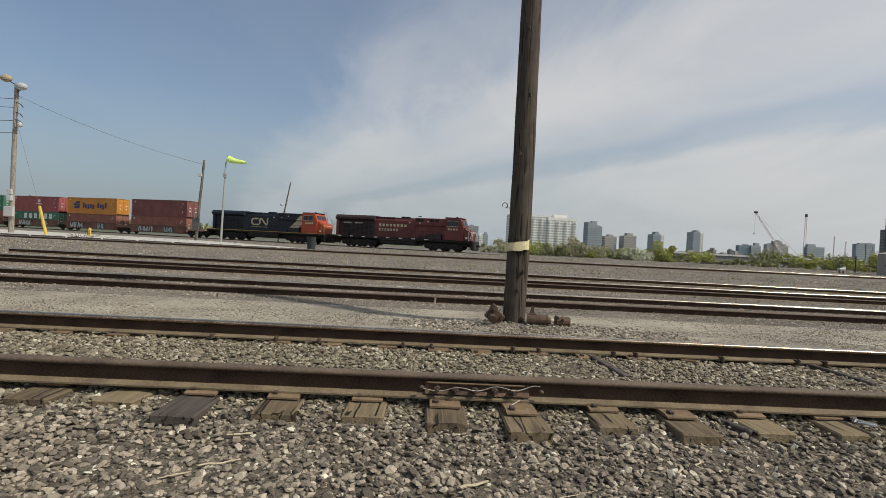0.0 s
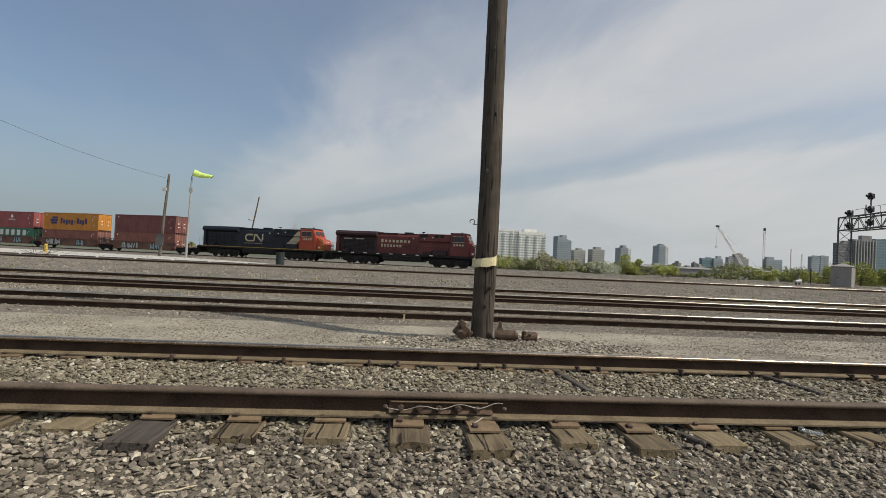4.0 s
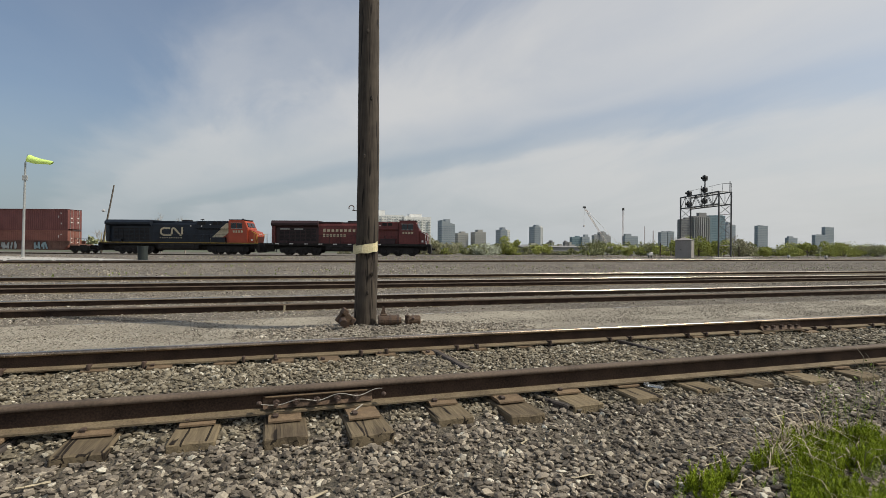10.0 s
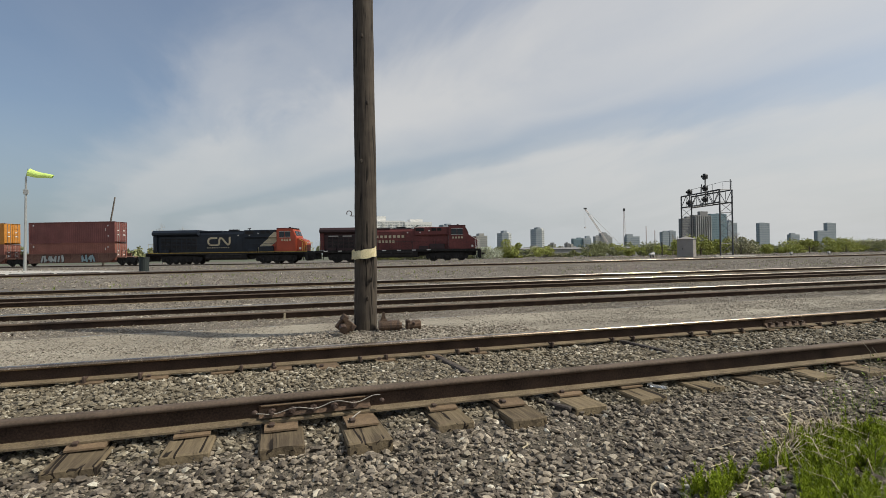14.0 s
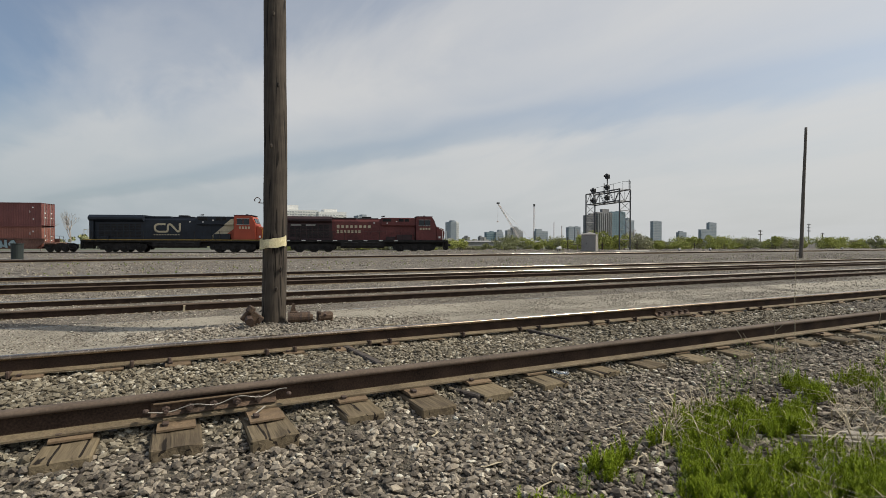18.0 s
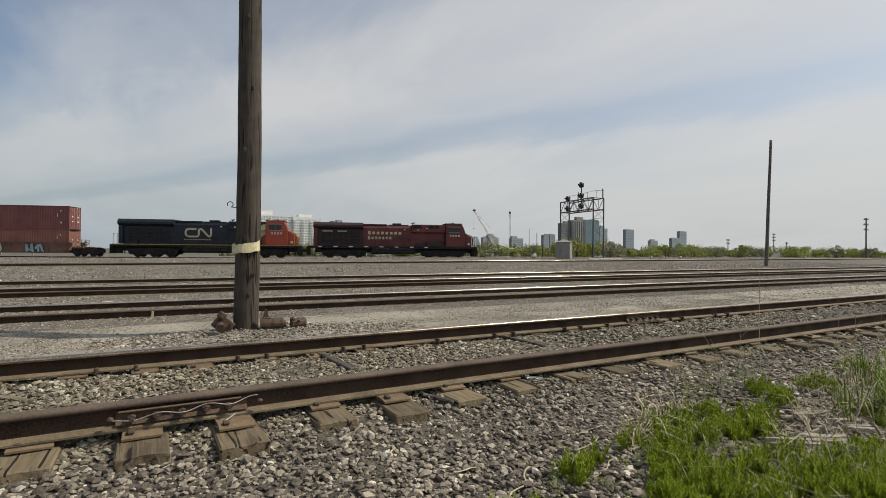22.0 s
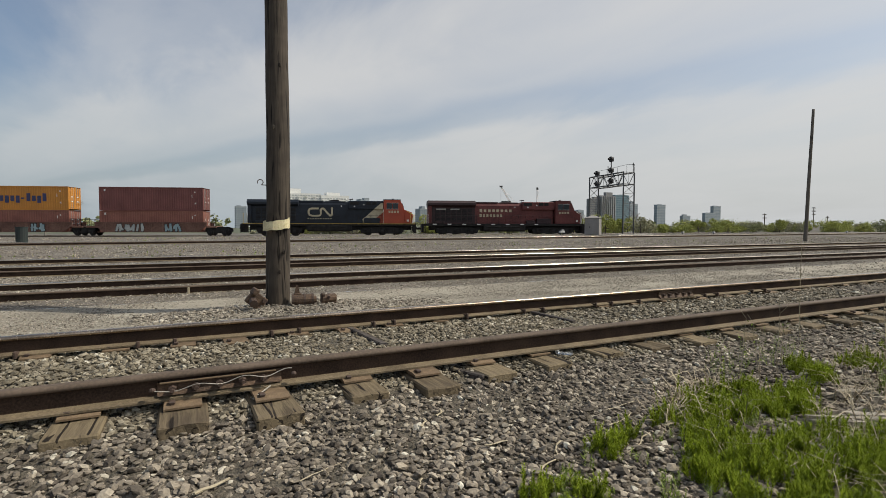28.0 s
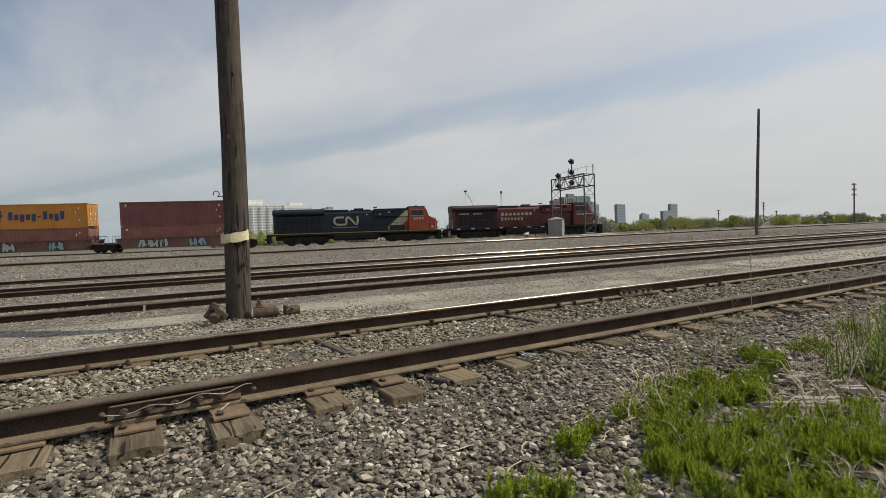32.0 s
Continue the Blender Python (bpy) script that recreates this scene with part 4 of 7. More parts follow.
def litter():
    """Dry sticks, splinters and rotten wood on the ballast."""
    rng = random.Random(12)
    # (x, y, length, turn, thickness)
    sticks = [(-0.96, 2.44, 0.17, 28, 0.012), (-1.1, 2.32, 0.13, 40, 0.009), (-0.97, 2.71, 0.12, 20, 0.014), (0.16, 2.33, 0.15, 30, 0.016), (-0.82, 3.0, 0.17, -25, 0.018), (1.38, 2.19, 0.13, 8, 0.008), (1.16, 2.53, 0.12, 55, 0.011), (1.29, 2.61, 0.1, 45, 0.011), (0.57, 2.27, 0.22, 28, 0.006), (1.45, 1.9, 0.16, 25, 0.007), (1.6, 2.0, 0.2, 50, 0.006), (0.9, 2.0, 0.09, 60, 0.006), (2.15, 2.15, 0.3, 20, 0.006), (1.95, 2.05, 0.28, 35, 0.005), (2.3, 2.3, 0.22, 5, 0.006), (-0.1, 2.0, 0.08, 110, 0.007), (3.1, 2.55, 0.25, 12, 0.008), (2.45, 2.02, 0.34, 14, 0.012), (2.78, 2.09, 0.36, 10, 0.014), (3.2, 2.13, 0.5, 2, 0.009), (2.0, 1.9, 0.3, 24, 0.005), (2.5, 1.75, 0.16, 70, 0.006), (2.42, 1.7, 0.14, -20, 0.005), (0.1, 5.95, 0.5, 12, 0.01), (2.6, 6.6, 0.3, -5, 0.012)]
    for x, y, n, turn, w in sticks:
        bm = bmesh.new()
        prev = Vector((-n / 2, 0, 0))
        for k in range(1, 5):
            q = Vector((-n / 2 + n * k / 4, rng.uniform(-0.012, 0.012), rng.uniform(-0.003, 0.006)))
            bar(bm, prev, q, w * rng.uniform(0.35, 0.75), 5)
            prev = q
        for v in bm.verts:
            v.co.z *= 0.55
            v.co.y += rng.uniform(-0.3, 0.3) * w
        ob = link_mesh("stick", bm, M_STRAW)
        ob.matrix_world = pose(x, y, height(x, y) + 0.02, 0, rng.uniform(-4, 4), turn)
        tagged(ob, "dry pale stick lying on the ballast", "stick", "sticks on the ballast")
    for x, y, n, turn in ((3.22, 1.56, 0.64, -35), (3.34, 1.42, 0.5, -33), (3.42, 1.62, 0.36, -24), (2.68, 1.47, 0.2, -50), (2.8, 1.42, 0.16, -40), (3.85, 1.8, 0.45, -14), (3.75, 1.62, 0.3, -30)):
        bm = bmesh.new()
        for k in range(5):
            a, b = sorted((rng.uniform(-n / 2, 0), rng.uniform(0.05, n / 2)))
            lane, z, w = -0.05 + 0.025 * k, rng.uniform(-0.012, 0.012), rng.uniform(0.008, 0.016)
            ends = [(a, lane), ((a + b) / 2, lane + rng.uniform(-0.015, 0.015)), (b, lane + rng.uniform(-0.02, 0.02))]
            low = [bm.verts.new((u, v - w * f, z - 0.016)) for (u, v), f in zip(ends, (0.3, 1, 0.5))] + [bm.verts.new((u, v + w * f, z - 0.016)) for (u, v), f in zip(ends[::-1], (0.5, 1, 0.3))]
            high = [bm.verts.new(q.co + Vector((rng.uniform(-0.01, 0.01), 0, 0.024 + rng.uniform(-0.006, 0.01)))) for q in low]
            bm.faces.new(high)
            for q in range(6):
                bm.faces.new((low[q], low[(q + 1) % 6], high[(q + 1) % 6], high[q]))
        bmesh.ops.recalc_face_normals(bm, faces=bm.faces[:])
        ob = link_mesh("rotten_timber", bm, M_DEAD)
        ob.matrix_world = pose(x, y, height(x, y) + 0.03, rng.uniform(-8, 8), rng.uniform(-3, 3), turn)
        tagged(ob, "pale splintered rotten timber lying in weeds", "timber", "rotten timber in the weeds")
    # a half-buried dark timber between the rails, and broken tie ends
    for x, y, n, w, turn in ((1.42, 4.3, 0.86, 0.06, 94), (3.42, 4.35, 0.7, 0.05, 92), (1.72, 3.02, 0.22, 0.05, 112)):
        bm = bmesh.new()
        box(bm, -n / 2, n / 2, -w / 2, w / 2, -0.05, 0.0, 0.008)
        ob = link_mesh("buried_timber", bm, M_TIE_DARK)
        ob.matrix_world = pose(x, y, height(x, y) + 0.03, 0, 0, turn)
        tagged(ob, "dark timber half buried in ballast", "timber")


litter()


def anchors():
    """Spring clips on the rail bases beside the ties."""
    bm = bmesh.new()
    box(bm, -0.012, 0.012, -0.09, 0.05, -0.02, 0.012, 0.004)
    box(bm, -0.012, 0.012, -0.095, -0.07, -0.03, 0.024, 0.006)
    first = tagged(link_mesh("rail_anchor", bm, M_SPIKE), "dark iron anchor clipped on the rail base", "rail anchor", "rail anchors")
    spots = [(-1.9, A2), (-1.35, A2), (-0.98, A2), (-0.25, A2), (0.0, A2), (0.72, A2), (0.95, A2), (1.62, A2), (1.82, A2), (2.6, A2), (3.3, A2), (3.55, A2), (4.3, A2), (4.55, A2), (5.0, A2), (6.2, A2), (6.45, A2), (7.2, A2), (7.5, A2)]
    for i, (x, y) in enumerate(spots):
        m = pose(x, y, 0.066, 0, 0, 0)
        if i == 0:
            first.matrix_world = m
        else:
            copy_thing(first, m)


anchors()


def small_marks():
    """A crushed clear bottle, a stake at the second track and a few pale stones."""
    clear = bpy.data.materials.new("clear_plastic")
    clear.use_nodes = True
    b = clear.node_tree.nodes["Principled BSDF"]
    b.inputs["Roughness"].default_value, b.inputs["Transmission Weight"].default_value, b.inputs["Base Color"].default_value = 0.2, 0.85, (0.9, 0.92, 0.92, 1)
    r = empty("crushed_bottle", pose(2.52, 3.06, 0.03, 0, 0, 120), "crushed clear plastic bottle lying by a tie", "bottle")
    bm = bmesh.new()
    bar(bm, (-0.06, 0, 0.015), (0.04, 0, 0.015), 0.022, 10)
    for v in bm.verts:
        v.co.z = 0.015 + (v.co.z - 0.015) * 0.5 + 0.006 * math.sin(v.co.x * 110)
    part("body", bm, clear, r)
    bm = bmesh.new()
    bar(bm, (0.04, 0, 0.015), (0.065, 0, 0.016), 0.016, 10, 0.009)
    part("neck", bm, clear, r)
    bm = bmesh.new()
    box(bm, -0.016, 0.016, -0.01, 0.01, -0.15, 0.06, 0.004)
    ob = link_mesh("marker_stake", bm, M_STRAW)
    ob.matrix_world = pose(0.12, 9.1, -0.05, 0, 3, 0)
    tagged(ob, "pale wooden marker stake by a rail", "stake")
    rng = random.Random(3)
    for x, y, s in ((-0.62, 12.0, 0.085), (1.9, 7.95, 0.05), (2.05, 7.5, 0.055)):
        bm = bmesh.new()
        bmesh.ops.create_icosphere(bm, subdivisions=2, radius=s)
        for v in bm.verts:
            v.co = Vector((v.co.x * 1.2, v.co.y * 0.8, v.co.z * 0.45)) * (1 + 0.25 * noise.noise(v.co * 9 + Vector((x, y, 0))))
        ob = link_mesh("pale_stone", bm, M_STONE_PALE)
        ob.matrix_world = pose(x, y, height(x, y) + 0.02, 0, 0, rng.uniform(0, 90))
        tagged(ob, "flat pale stone lying on the gravel", "stone", "pale stones")


small_marks()


# ---- the train ----
M_CPRED = material("oxide_red_paint", (0.125, 0.022, 0.019), 0.55, vary=0.45, size=0.6, fine=7, tint=(0.175, 0.04, 0.034))
M_CPDARK = material("sooty_red_paint", (0.032, 0.013, 0.014), 0.6, vary=0.4, size=1.2, fine=14)
M_CNBLACK = material("black_paint", (0.009, 0.013, 0.021), 0.5, vary=0.35, size=1.0, fine=14, tint=(0.017, 0.024, 0.036), spec=0.4)
M_CNRED = material("orange_red_paint", (0.36, 0.06, 0.025), 0.5, vary=0.2, size=1.2, fine=14)
M_CREAM = material("faded_cream_paint", (0.5, 0.43, 0.29), 0.6, vary=0.2, size=3, fine=20)
M_WHITE = material("white_paint", (0.72, 0.7, 0.66), 0.6, vary=0.12, size=3, fine=20)
M_YELLOW = material("yellow_paint", (0.55, 0.38, 0.06), 0.6, vary=0.2, size=3, fine=20)
M_SILL = material("dirty_yellow_paint", (0.3, 0.2, 0.04), 0.7, vary=0.4, size=2, fine=20)
M_UNDER = material("sooty_iron", (0.016, 0.015, 0.015), 0.75, vary=0.5, size=2, fine=20, tint=(0.035, 0.032, 0.03), spec=0.3)
M_WHEEL = material("wheel_iron", (0.03, 0.025, 0.022), 0.6, 0.3, vary=0.35, size=6, fine=30)
M_PANE = material("dark_window_glass", (0.02, 0.024, 0.028), 0.08, vary=0.2)
M_MAROON = material("maroon_container", (0.165, 0.055, 0.048), 0.7, vary=0.2, size=0.7, fine=9, tint=(0.225, 0.082, 0.07))
M_BROWN = material("brown_red_container", (0.235, 0.088, 0.064), 0.7, vary=0.2, size=0.7, fine=9, tint=(0.315, 0.127, 0.09))
M_RED = material("red_container", (0.29, 0.075, 0.07), 0.6, vary=0.25, size=0.7, fine=9)
M_ORANGE = material("orange_container", (0.53, 0.22, 0.03), 0.55, vary=0.15, size=0.7, fine=9)
M_GREEN = material("green_container", (0.045, 0.17, 0.1), 0.6, vary=0.25, size=0.7, fine=9)
M_WELL = material("rusty_well_car", (0.14, 0.062, 0.048), 0.8, vary=0.4, size=0.8, fine=9, tint=(0.23, 0.125, 0.09))
M_BLUE = material("navy_paint", (0.04, 0.045, 0.12), 0.6, vary=0.2)
M_TAGA = material("pale_blue_spray", (0.27, 0.36, 0.38), 0.7, vary=0.3, size=2)
M_TAGB = material("pale_grey_spray", (0.4, 0.42, 0.4), 0.7, vary=0.3, size=2)
M_ROD = material("galvanised_rod", (0.4, 0.38, 0.35), 0.5, 0.5, vary=0.2)
M_LAMP = material("lamp_glass", (0.8, 0.8, 0.75), 0.2, vary=0.05)
MOVERS = []  # (thing, distance of its own zero behind the lead engine's tail)
WHEELS = []


def wheelset(parent, x, z, r, gauge, y_off=0.0):
    bm = bmesh.new()
    bar(bm, (0, -gauge / 2 - 0.02, 0), (0, gauge / 2 + 0.02, 0), 0.09, 8)
    for s in (-1, 1):
        bar(bm, (0, s * gauge / 2 - 0.06, 0), (0, s * gauge / 2 + 0.06, 0), r, 20)
        bar(bm, (0, s * (gauge / 2 + 0.04), 0), (0, s * (gauge / 2 + 0.1), 0), 0.18, 10)
        for k in range(5):
            a = k * 2 * math.pi / 5
            box(bm, math.cos(a) * r * 0.6 - 0.05, math.cos(a) * r * 0.6 + 0.05, s * (gauge / 2 + 0.05), s * (gauge / 2 + 0.075), math.sin(a) * r * 0.6 - 0.05, math.sin(a) * r * 0.6 + 0.05)
    ob = part("wheelset", bm, M_WHEEL, parent)
    ob.location = (x, y_off, z)
    WHEELS.append((ob, x, y_off, z, r))
    return ob


def bogie(parent, x, axles, r, length, width=2.3, spread=1.85):
    """A truck: side frames with springs and axle boxes over its wheelsets."""
    for s in (-1, 1):
        bm = bmesh.new()
        y0, y1 = sorted((s * width / 2, s * (width / 2 - 0.16)))
        prism(bm, ((x - length / 2, 0.55), (x - length / 2 + 0.2, 0.32), (x + length / 2 - 0.2, 0.32), (x + length / 2, 0.55), (x + length / 2, 0.95), (x + length * 0.3, 1.12), (x - length * 0.3, 1.12), (x - length / 2, 0.95)), y0, y1, "y")
        frame_part = part("side_frame", bm, M_UNDER, parent)
        for i in range(axles):
            ax = x + (i - (axles - 1) / 2) * spread
            bm = bmesh.new()
            box(bm, ax - 0.2, ax + 0.2, min(y0, y1) - 0.1, max(y0, y1) + 0.02, r - 0.18, r + 0.2, 0.03)
            part("axle_box", bm, M_UNDER, frame_part)
            for dx in (-0.42, 0.42):
                bm = bmesh.new()
                for k in range(5):
                    bar(bm, (ax + dx, s * width / 2, 0.5 + 0.07 * k), (ax + dx, s * width / 2, 0.54 + 0.07 * k), 0.11, 8)
                part("spring", bm, M_UNDER, frame_part)
    for i in range(axles):
        wheelset(parent, x + (i - (axles - 1) / 2) * spread, r, r, 1.5)


def locomotive(label, body, dark, trim, sill, style):
    """A six-axle road engine; zero is the end of its long hood, it points along +x."""
    L = 21.0
    root = empty("locomotive", Matrix(), label, "locomotive", "engines of the train")
    p = lambda n, bm, m, lab="", par=None: part(n, bm, m, par or root, lab)
    bm = bmesh.new()
    box(bm, -0.6, L + 0.3, -1.5, 1.5, 1.3, 1.6, 0.02)
    box(bm, 0.2, L - 0.3, -0.7, 0.7, 0.75, 1.31)
    p("underframe", bm, M_UNDER, "sooty underframe")
    bm = bmesh.new()
    for s in (-1, 1):
        box(bm, -0.5, L + 0.2, s * 1.53 - 0.015, s * 1.53 + 0.015, 1.5, 1.6)
    p("sill_stripe", bm, sill, "painted walkway edge")
    bm = bmesh.new()
    prism(bm, ((-1.25, 0.55), (1.25, 0.55), (1.45, 0.8), (1.45, 1.37), (-1.45, 1.37), (-1.45, 0.8)), 7.4, 13.0, "x")
    p("fuel_tank", bm, M_UNDER, "black fuel tank")
    for x0, x1 in ((7.9, 9.6), (10.1, 12.4)):
        bm = bmesh.new()
        bar(bm, (x0, -1.4, 1.2), (x1, -1.4, 1.2), 0.16, 10)
        p("air_reservoir", bm, M_UNDER)
    bogie(root, 3.9, 3, 0.53, 5.6)
    bogie(root, 16.9, 3, 0.53, 5.6)
    # long hood with doors
    bm = bmesh.new()
    prism(bm, ((-0.93, 1.6), (0.93, 1.6), (0.93, 4.0), (0.75, 4.35), (-0.75, 4.35), (-0.93, 4.0)), 0.5, 17.0, "x")
    hood = p("long_hood", bm, body)
    # radiator section: wide wings over the tail
    bm = bmesh.new()
    prism(bm, ((-1.5, 4.05), (-1.5, 4.3), (-1.2, 4.62), (1.2, 4.62), (1.5, 4.3), (1.5, 4.05), (1.0, 3.75), (-1.0, 3.75)), 0.0, 6.3, "x")
    p("radiator_wing", bm, dark if style == "red" else body, "overhanging radiator housing")
    bm = bmesh.new()
    box(bm, 0.02, 0.5, -1.25, 1.25, 1.62, 3.9, 0.05)
    p("hood_end", bm, body)
    if style == "red":
        bm = bmesh.new()
        box(bm, 0.52, 6.28, -0.938, 0.938, 1.62, 3.74, 0.004)
        p("radiator_cabinet", bm, dark, "soot-blackened radiator cabinet")
        for x0, x1 in ((1.1, 2.4), (3.0, 4.2)):
            bm = bmesh.new()
            box(bm, x0, x1, -0.975, -0.935, 3.42, 3.58, 0.005)
            p("vent", bm, M_ROD, "pale vent strip")
    bm = bmesh.new()
    box(bm, 6.3, 9.4, -0.85, 0.85, 4.3, 4.5, 0.04)
    box(bm, 9.6, 12.2, -0.8, 0.8, 4.3, 4.46, 0.04)
    p("roof_hatch", bm, dark)
    bm = bmesh.new()
    box(bm, 12.6, 17.1, -1.32, 1.32, 3.45, 4.5, 0.06)
    p("blower_housing", bm, body)
    for y in (-1.34,):
        for x0, x1 in ((12.8, 13.9), (14.9, 15.5), (15.65, 16.2)):
            bm = bmesh.new()
            box(bm, x0, x1, y - 0.02, y + 0.03, 4.0, 4.38)
            p("air_intake", bm, M_UNDER, "dark intake grille")
    # louvred openings under the radiators and the row of hood doors
    for i in range(7):
        bm = bmesh.new()
        x = 1.0 + i * 0.72
        box(bm, x, x + 0.58, -0.965, -0.925, 1.9, 3.5, 0.01)
        d = p("grille", bm, M_UNDER, "dark louvred opening")
        bm = bmesh.new()
        for k in range(8):
            box(bm, x + 0.03, x + 0.55, -0.985, -0.963, 2.0 + k * 0.18, 2.06 + k * 0.18)
        p("louvre", bm, dark, "", d)
    for i in range(10):
        bm = bmesh.new()
        x = 6.5 + i * 0.98
        box(bm, x, x + 0.9, -0.95, -0.925, 1.75, 3.35, 0.01)
        d = p("hood_door", bm, body)
        bm = bmesh.new()
        box(bm, x + 0.78, x + 0.82, -0.985, -0.945, 2.4, 2.6)
        p("latch", bm, M_UNDER, "", d)
    # air tanks, cooler and battery boxes along the walkway
    for x0, x1, z1 in ((13.2, 14.4, 2.05), (14.6, 16.6, 2.3), (1.0, 2.2, 1.95)):
        bm = bmesh.new()
        box(bm, x0, x1, -1.32, -0.96, 1.6, z1, 0.03)
        p("equipment_box", bm, dark if style == "red" else body)
    for s in (-1, 1):
        bm = bmesh.new()
        bar(bm, (20.75, s * 1.3, 1.6), (20.95, s * 1.3, 2.75), 0.03, 6)
        bar(bm, (20.95, s * 1.3, 2.75), (20.1, s * 1.3, 3.2), 0.03, 6)
        p("nose_rail", bm, M_YELLOW if style == "cn" else M_WHITE, "pale nose handrail")
    # cab and nose
    front = M_CNRED if style == "cn" else body
    bm = bmesh.new()
    prism(bm, ((17.1, 1.6), (19.75, 1.6), (19.75, 3.5), (19.35, 4.45), (19.15, 4.62), (17.25, 4.62), (17.1, 4.5)), -1.5, 1.5, "y")
    bmesh.ops.bevel(bm, geom=[e for e in bm.edges if abs(e.verts[0].co.y - e.verts[1].co.y) < 0.1], offset=0.06, segments=2, affect="EDGES")
    p("cab", bm, front)
    for x0, x1 in ((17.5, 18.2), (18.28, 18.98)):
        for s in (-1, 1):
            bm = bmesh.new()
            box(bm, x0, x1, s * 1.515 - 0.02, s * 1.515 + 0.02, 3.5, 4.2, 0.01)
            w = p("side_window", bm, M_PANE, "dark cab window")
            bm = bmesh.new()
            for a, b, c, d in ((x0 - 0.05, x1 + 0.05, 3.44, 3.5), (x0 - 0.05, x1 + 0.05, 4.2, 4.26)):
                box(bm, a, b, s * 1.52 - 0.03, s * 1.52 + 0.03, c, d)
            p("window_frame", bm, M_ROD, "", w)
    for s in (-1, 1):
        bm = bmesh.new()
        m = Matrix.Translation((19.6, s * 0.62, 3.98)) @ pose(0, 0, 0, 0, -21, 0)
        bmesh.ops.create_cube(bm, size=1.0, matrix=m @ Matrix.Diagonal((0.05, 1.0, 0.62, 1)))
        p("windscreen", bm, M_PANE, "dark windscreen")
    bm = bmesh.new()
    box(bm, 17.05, 19.35, -1.4, 1.4, 4.6, 4.72, 0.05)
    p("cab_roof", bm, dark)
    bm = bmesh.new()
    prism(bm, ((19.75, 1.6), (20.85, 1.6), (20.92, 2.5), (20.75, 3.05), (19.75, 3.42)), -1.25, 1.25, "y")
    bmesh.ops.bevel(bm, geom=[e for e in bm.edges if e.calc_length() < 1.9], offset=0.09, segments=2, affect="EDGES")
    p("nose", bm, front)
    bm = bmesh.new()
    prism(bm, ((20.9, 1.55), (21.35, 1.4), (21.35, 0.45), (21.15, 0.3), (20.9, 0.6)), -1.45, 1.45, "y")
    p("snow_plough", bm, M_UNDER, "black pilot plough")
    bm = bmesh.new()
    box(bm, -0.75, -0.55, -1.45, 1.45, 0.45, 1.55, 0.03)
    p("rear_pilot", bm, M_UNDER)
    for x, s in ((21.4, 1), (-0.8, -1)):
        bm = bmesh.new()
        box(bm, min(x, x + s * 0.45), max(x, x + s * 0.45), -0.14, 0.14, 0.8, 1.1, 0.05)
        p("coupler", bm, M_UNDER)
    for y in (-0.3, 0.3):
        bm = bmesh.new()
        bar(bm, (20.85, y, 2.75), (20.95, y, 2.75), 0.1, 10)
        p("headlight", bm, M_LAMP, "clear headlight")
    for x in (-0.55, 20.95):
        for s in (-1, 1):
            bm = bmesh.new()
            for k in range(4):
                box(bm, x - 0.22, x + 0.22, s * 1.4 - 0.14, s * 1.4 + 0.14, 0.45 + 0.3 * k, 0.49 + 0.3 * k)
            box(bm, x - 0.25, x - 0.22, s * 1.4 - 0.14, s * 1.4 + 0.14, 0.4, 1.5)
            box(bm, x + 0.22, x + 0.25, s * 1.4 - 0.14, s * 1.4 + 0.14, 0.4, 1.5)
            p("step", bm, M_UNDER, "boarding steps")
    # handrails
    for s in (-1, 1):
        bm = bmesh.new()
        bar(bm, (0.4, s * 1.5, 2.65), (16.9, s * 1.5, 2.65), 0.022, 5)
        rl = p("handrail", bm, M_UNDER if style != "cn" else M_CNBLACK)
        for k in range(12):
            bm = bmesh.new()
            x = 0.4 + k * 1.5
            bar(bm, (x, s * 1.5, 1.6), (x, s * 1.5, 2.66), 0.022, 5)
            p("stanchion", bm, M_UNDER, "", rl)
        for x in (-0.45, 0.0, 20.6, 21.1):
            bm = bmesh.new()
            bar(bm, (x, s * 1.42, 1.5), (x, s * 1.42, 2.8), 0.025, 5)
            bar(bm, (x, s * 1.42, 2.8), (x, s * 0.9, 2.8), 0.025, 5)
            p("grab_iron", bm, M_YELLOW if style == "cn" else M_WHITE)
    bm = bmesh.new()
    box(bm, 10.1, 11.3, -0.4, 0.4, 4.46, 4.66, 0.05)
    p("exhaust_stack", bm, M_UNDER)
    bm = bmesh.new()
    for k, y in enumerate((-0.2, 0.0, 0.2)):
        bar(bm, (12.6, y, 4.72), (13.1 - 0.1 * k, y, 4.76), 0.03, 8, 0.08)
    bar(bm, (12.8, 0, 4.48), (12.8, 0, 4.74), 0.03, 6)
    p("horn", bm, M_UNDER, "air horn")
    bm = bmesh.new()
    bar(bm, (18.3, 0.3, 4.7), (18.3, 0.3, 4.9), 0.14, 10)
    p("antenna_dome", bm, dark)
    y = -0.972
    if style == "cn":
        # slanted cream band into the red front
        bm = bmesh.new()
        prism(bm, ((13.8, 1.62), (15.3, 1.62), (17.05, 3.05), (17.05, 3.45), (15.9, 3.45)), y - 0.02, y - 0.012, "y")
        p("slanted_band", bm, M_CREAM, "slanted cream band")
        bm = bmesh.new()
        prism(bm, ((15.3, 1.62), (17.08, 1.62), (17.08, 3.07)), y - 0.02, y - 0.012, "y")
        p("red_panel", bm, M_CNRED, "orange-red panel")
        bm = bmesh.new()
        prism(bm, ((15.92, 3.47), (17.05, 3.47), (17.05, 4.2), (16.75, 4.2)), -1.345, -1.332, "y")
        p("slanted_band", bm, M_CREAM, "slanted cream band")
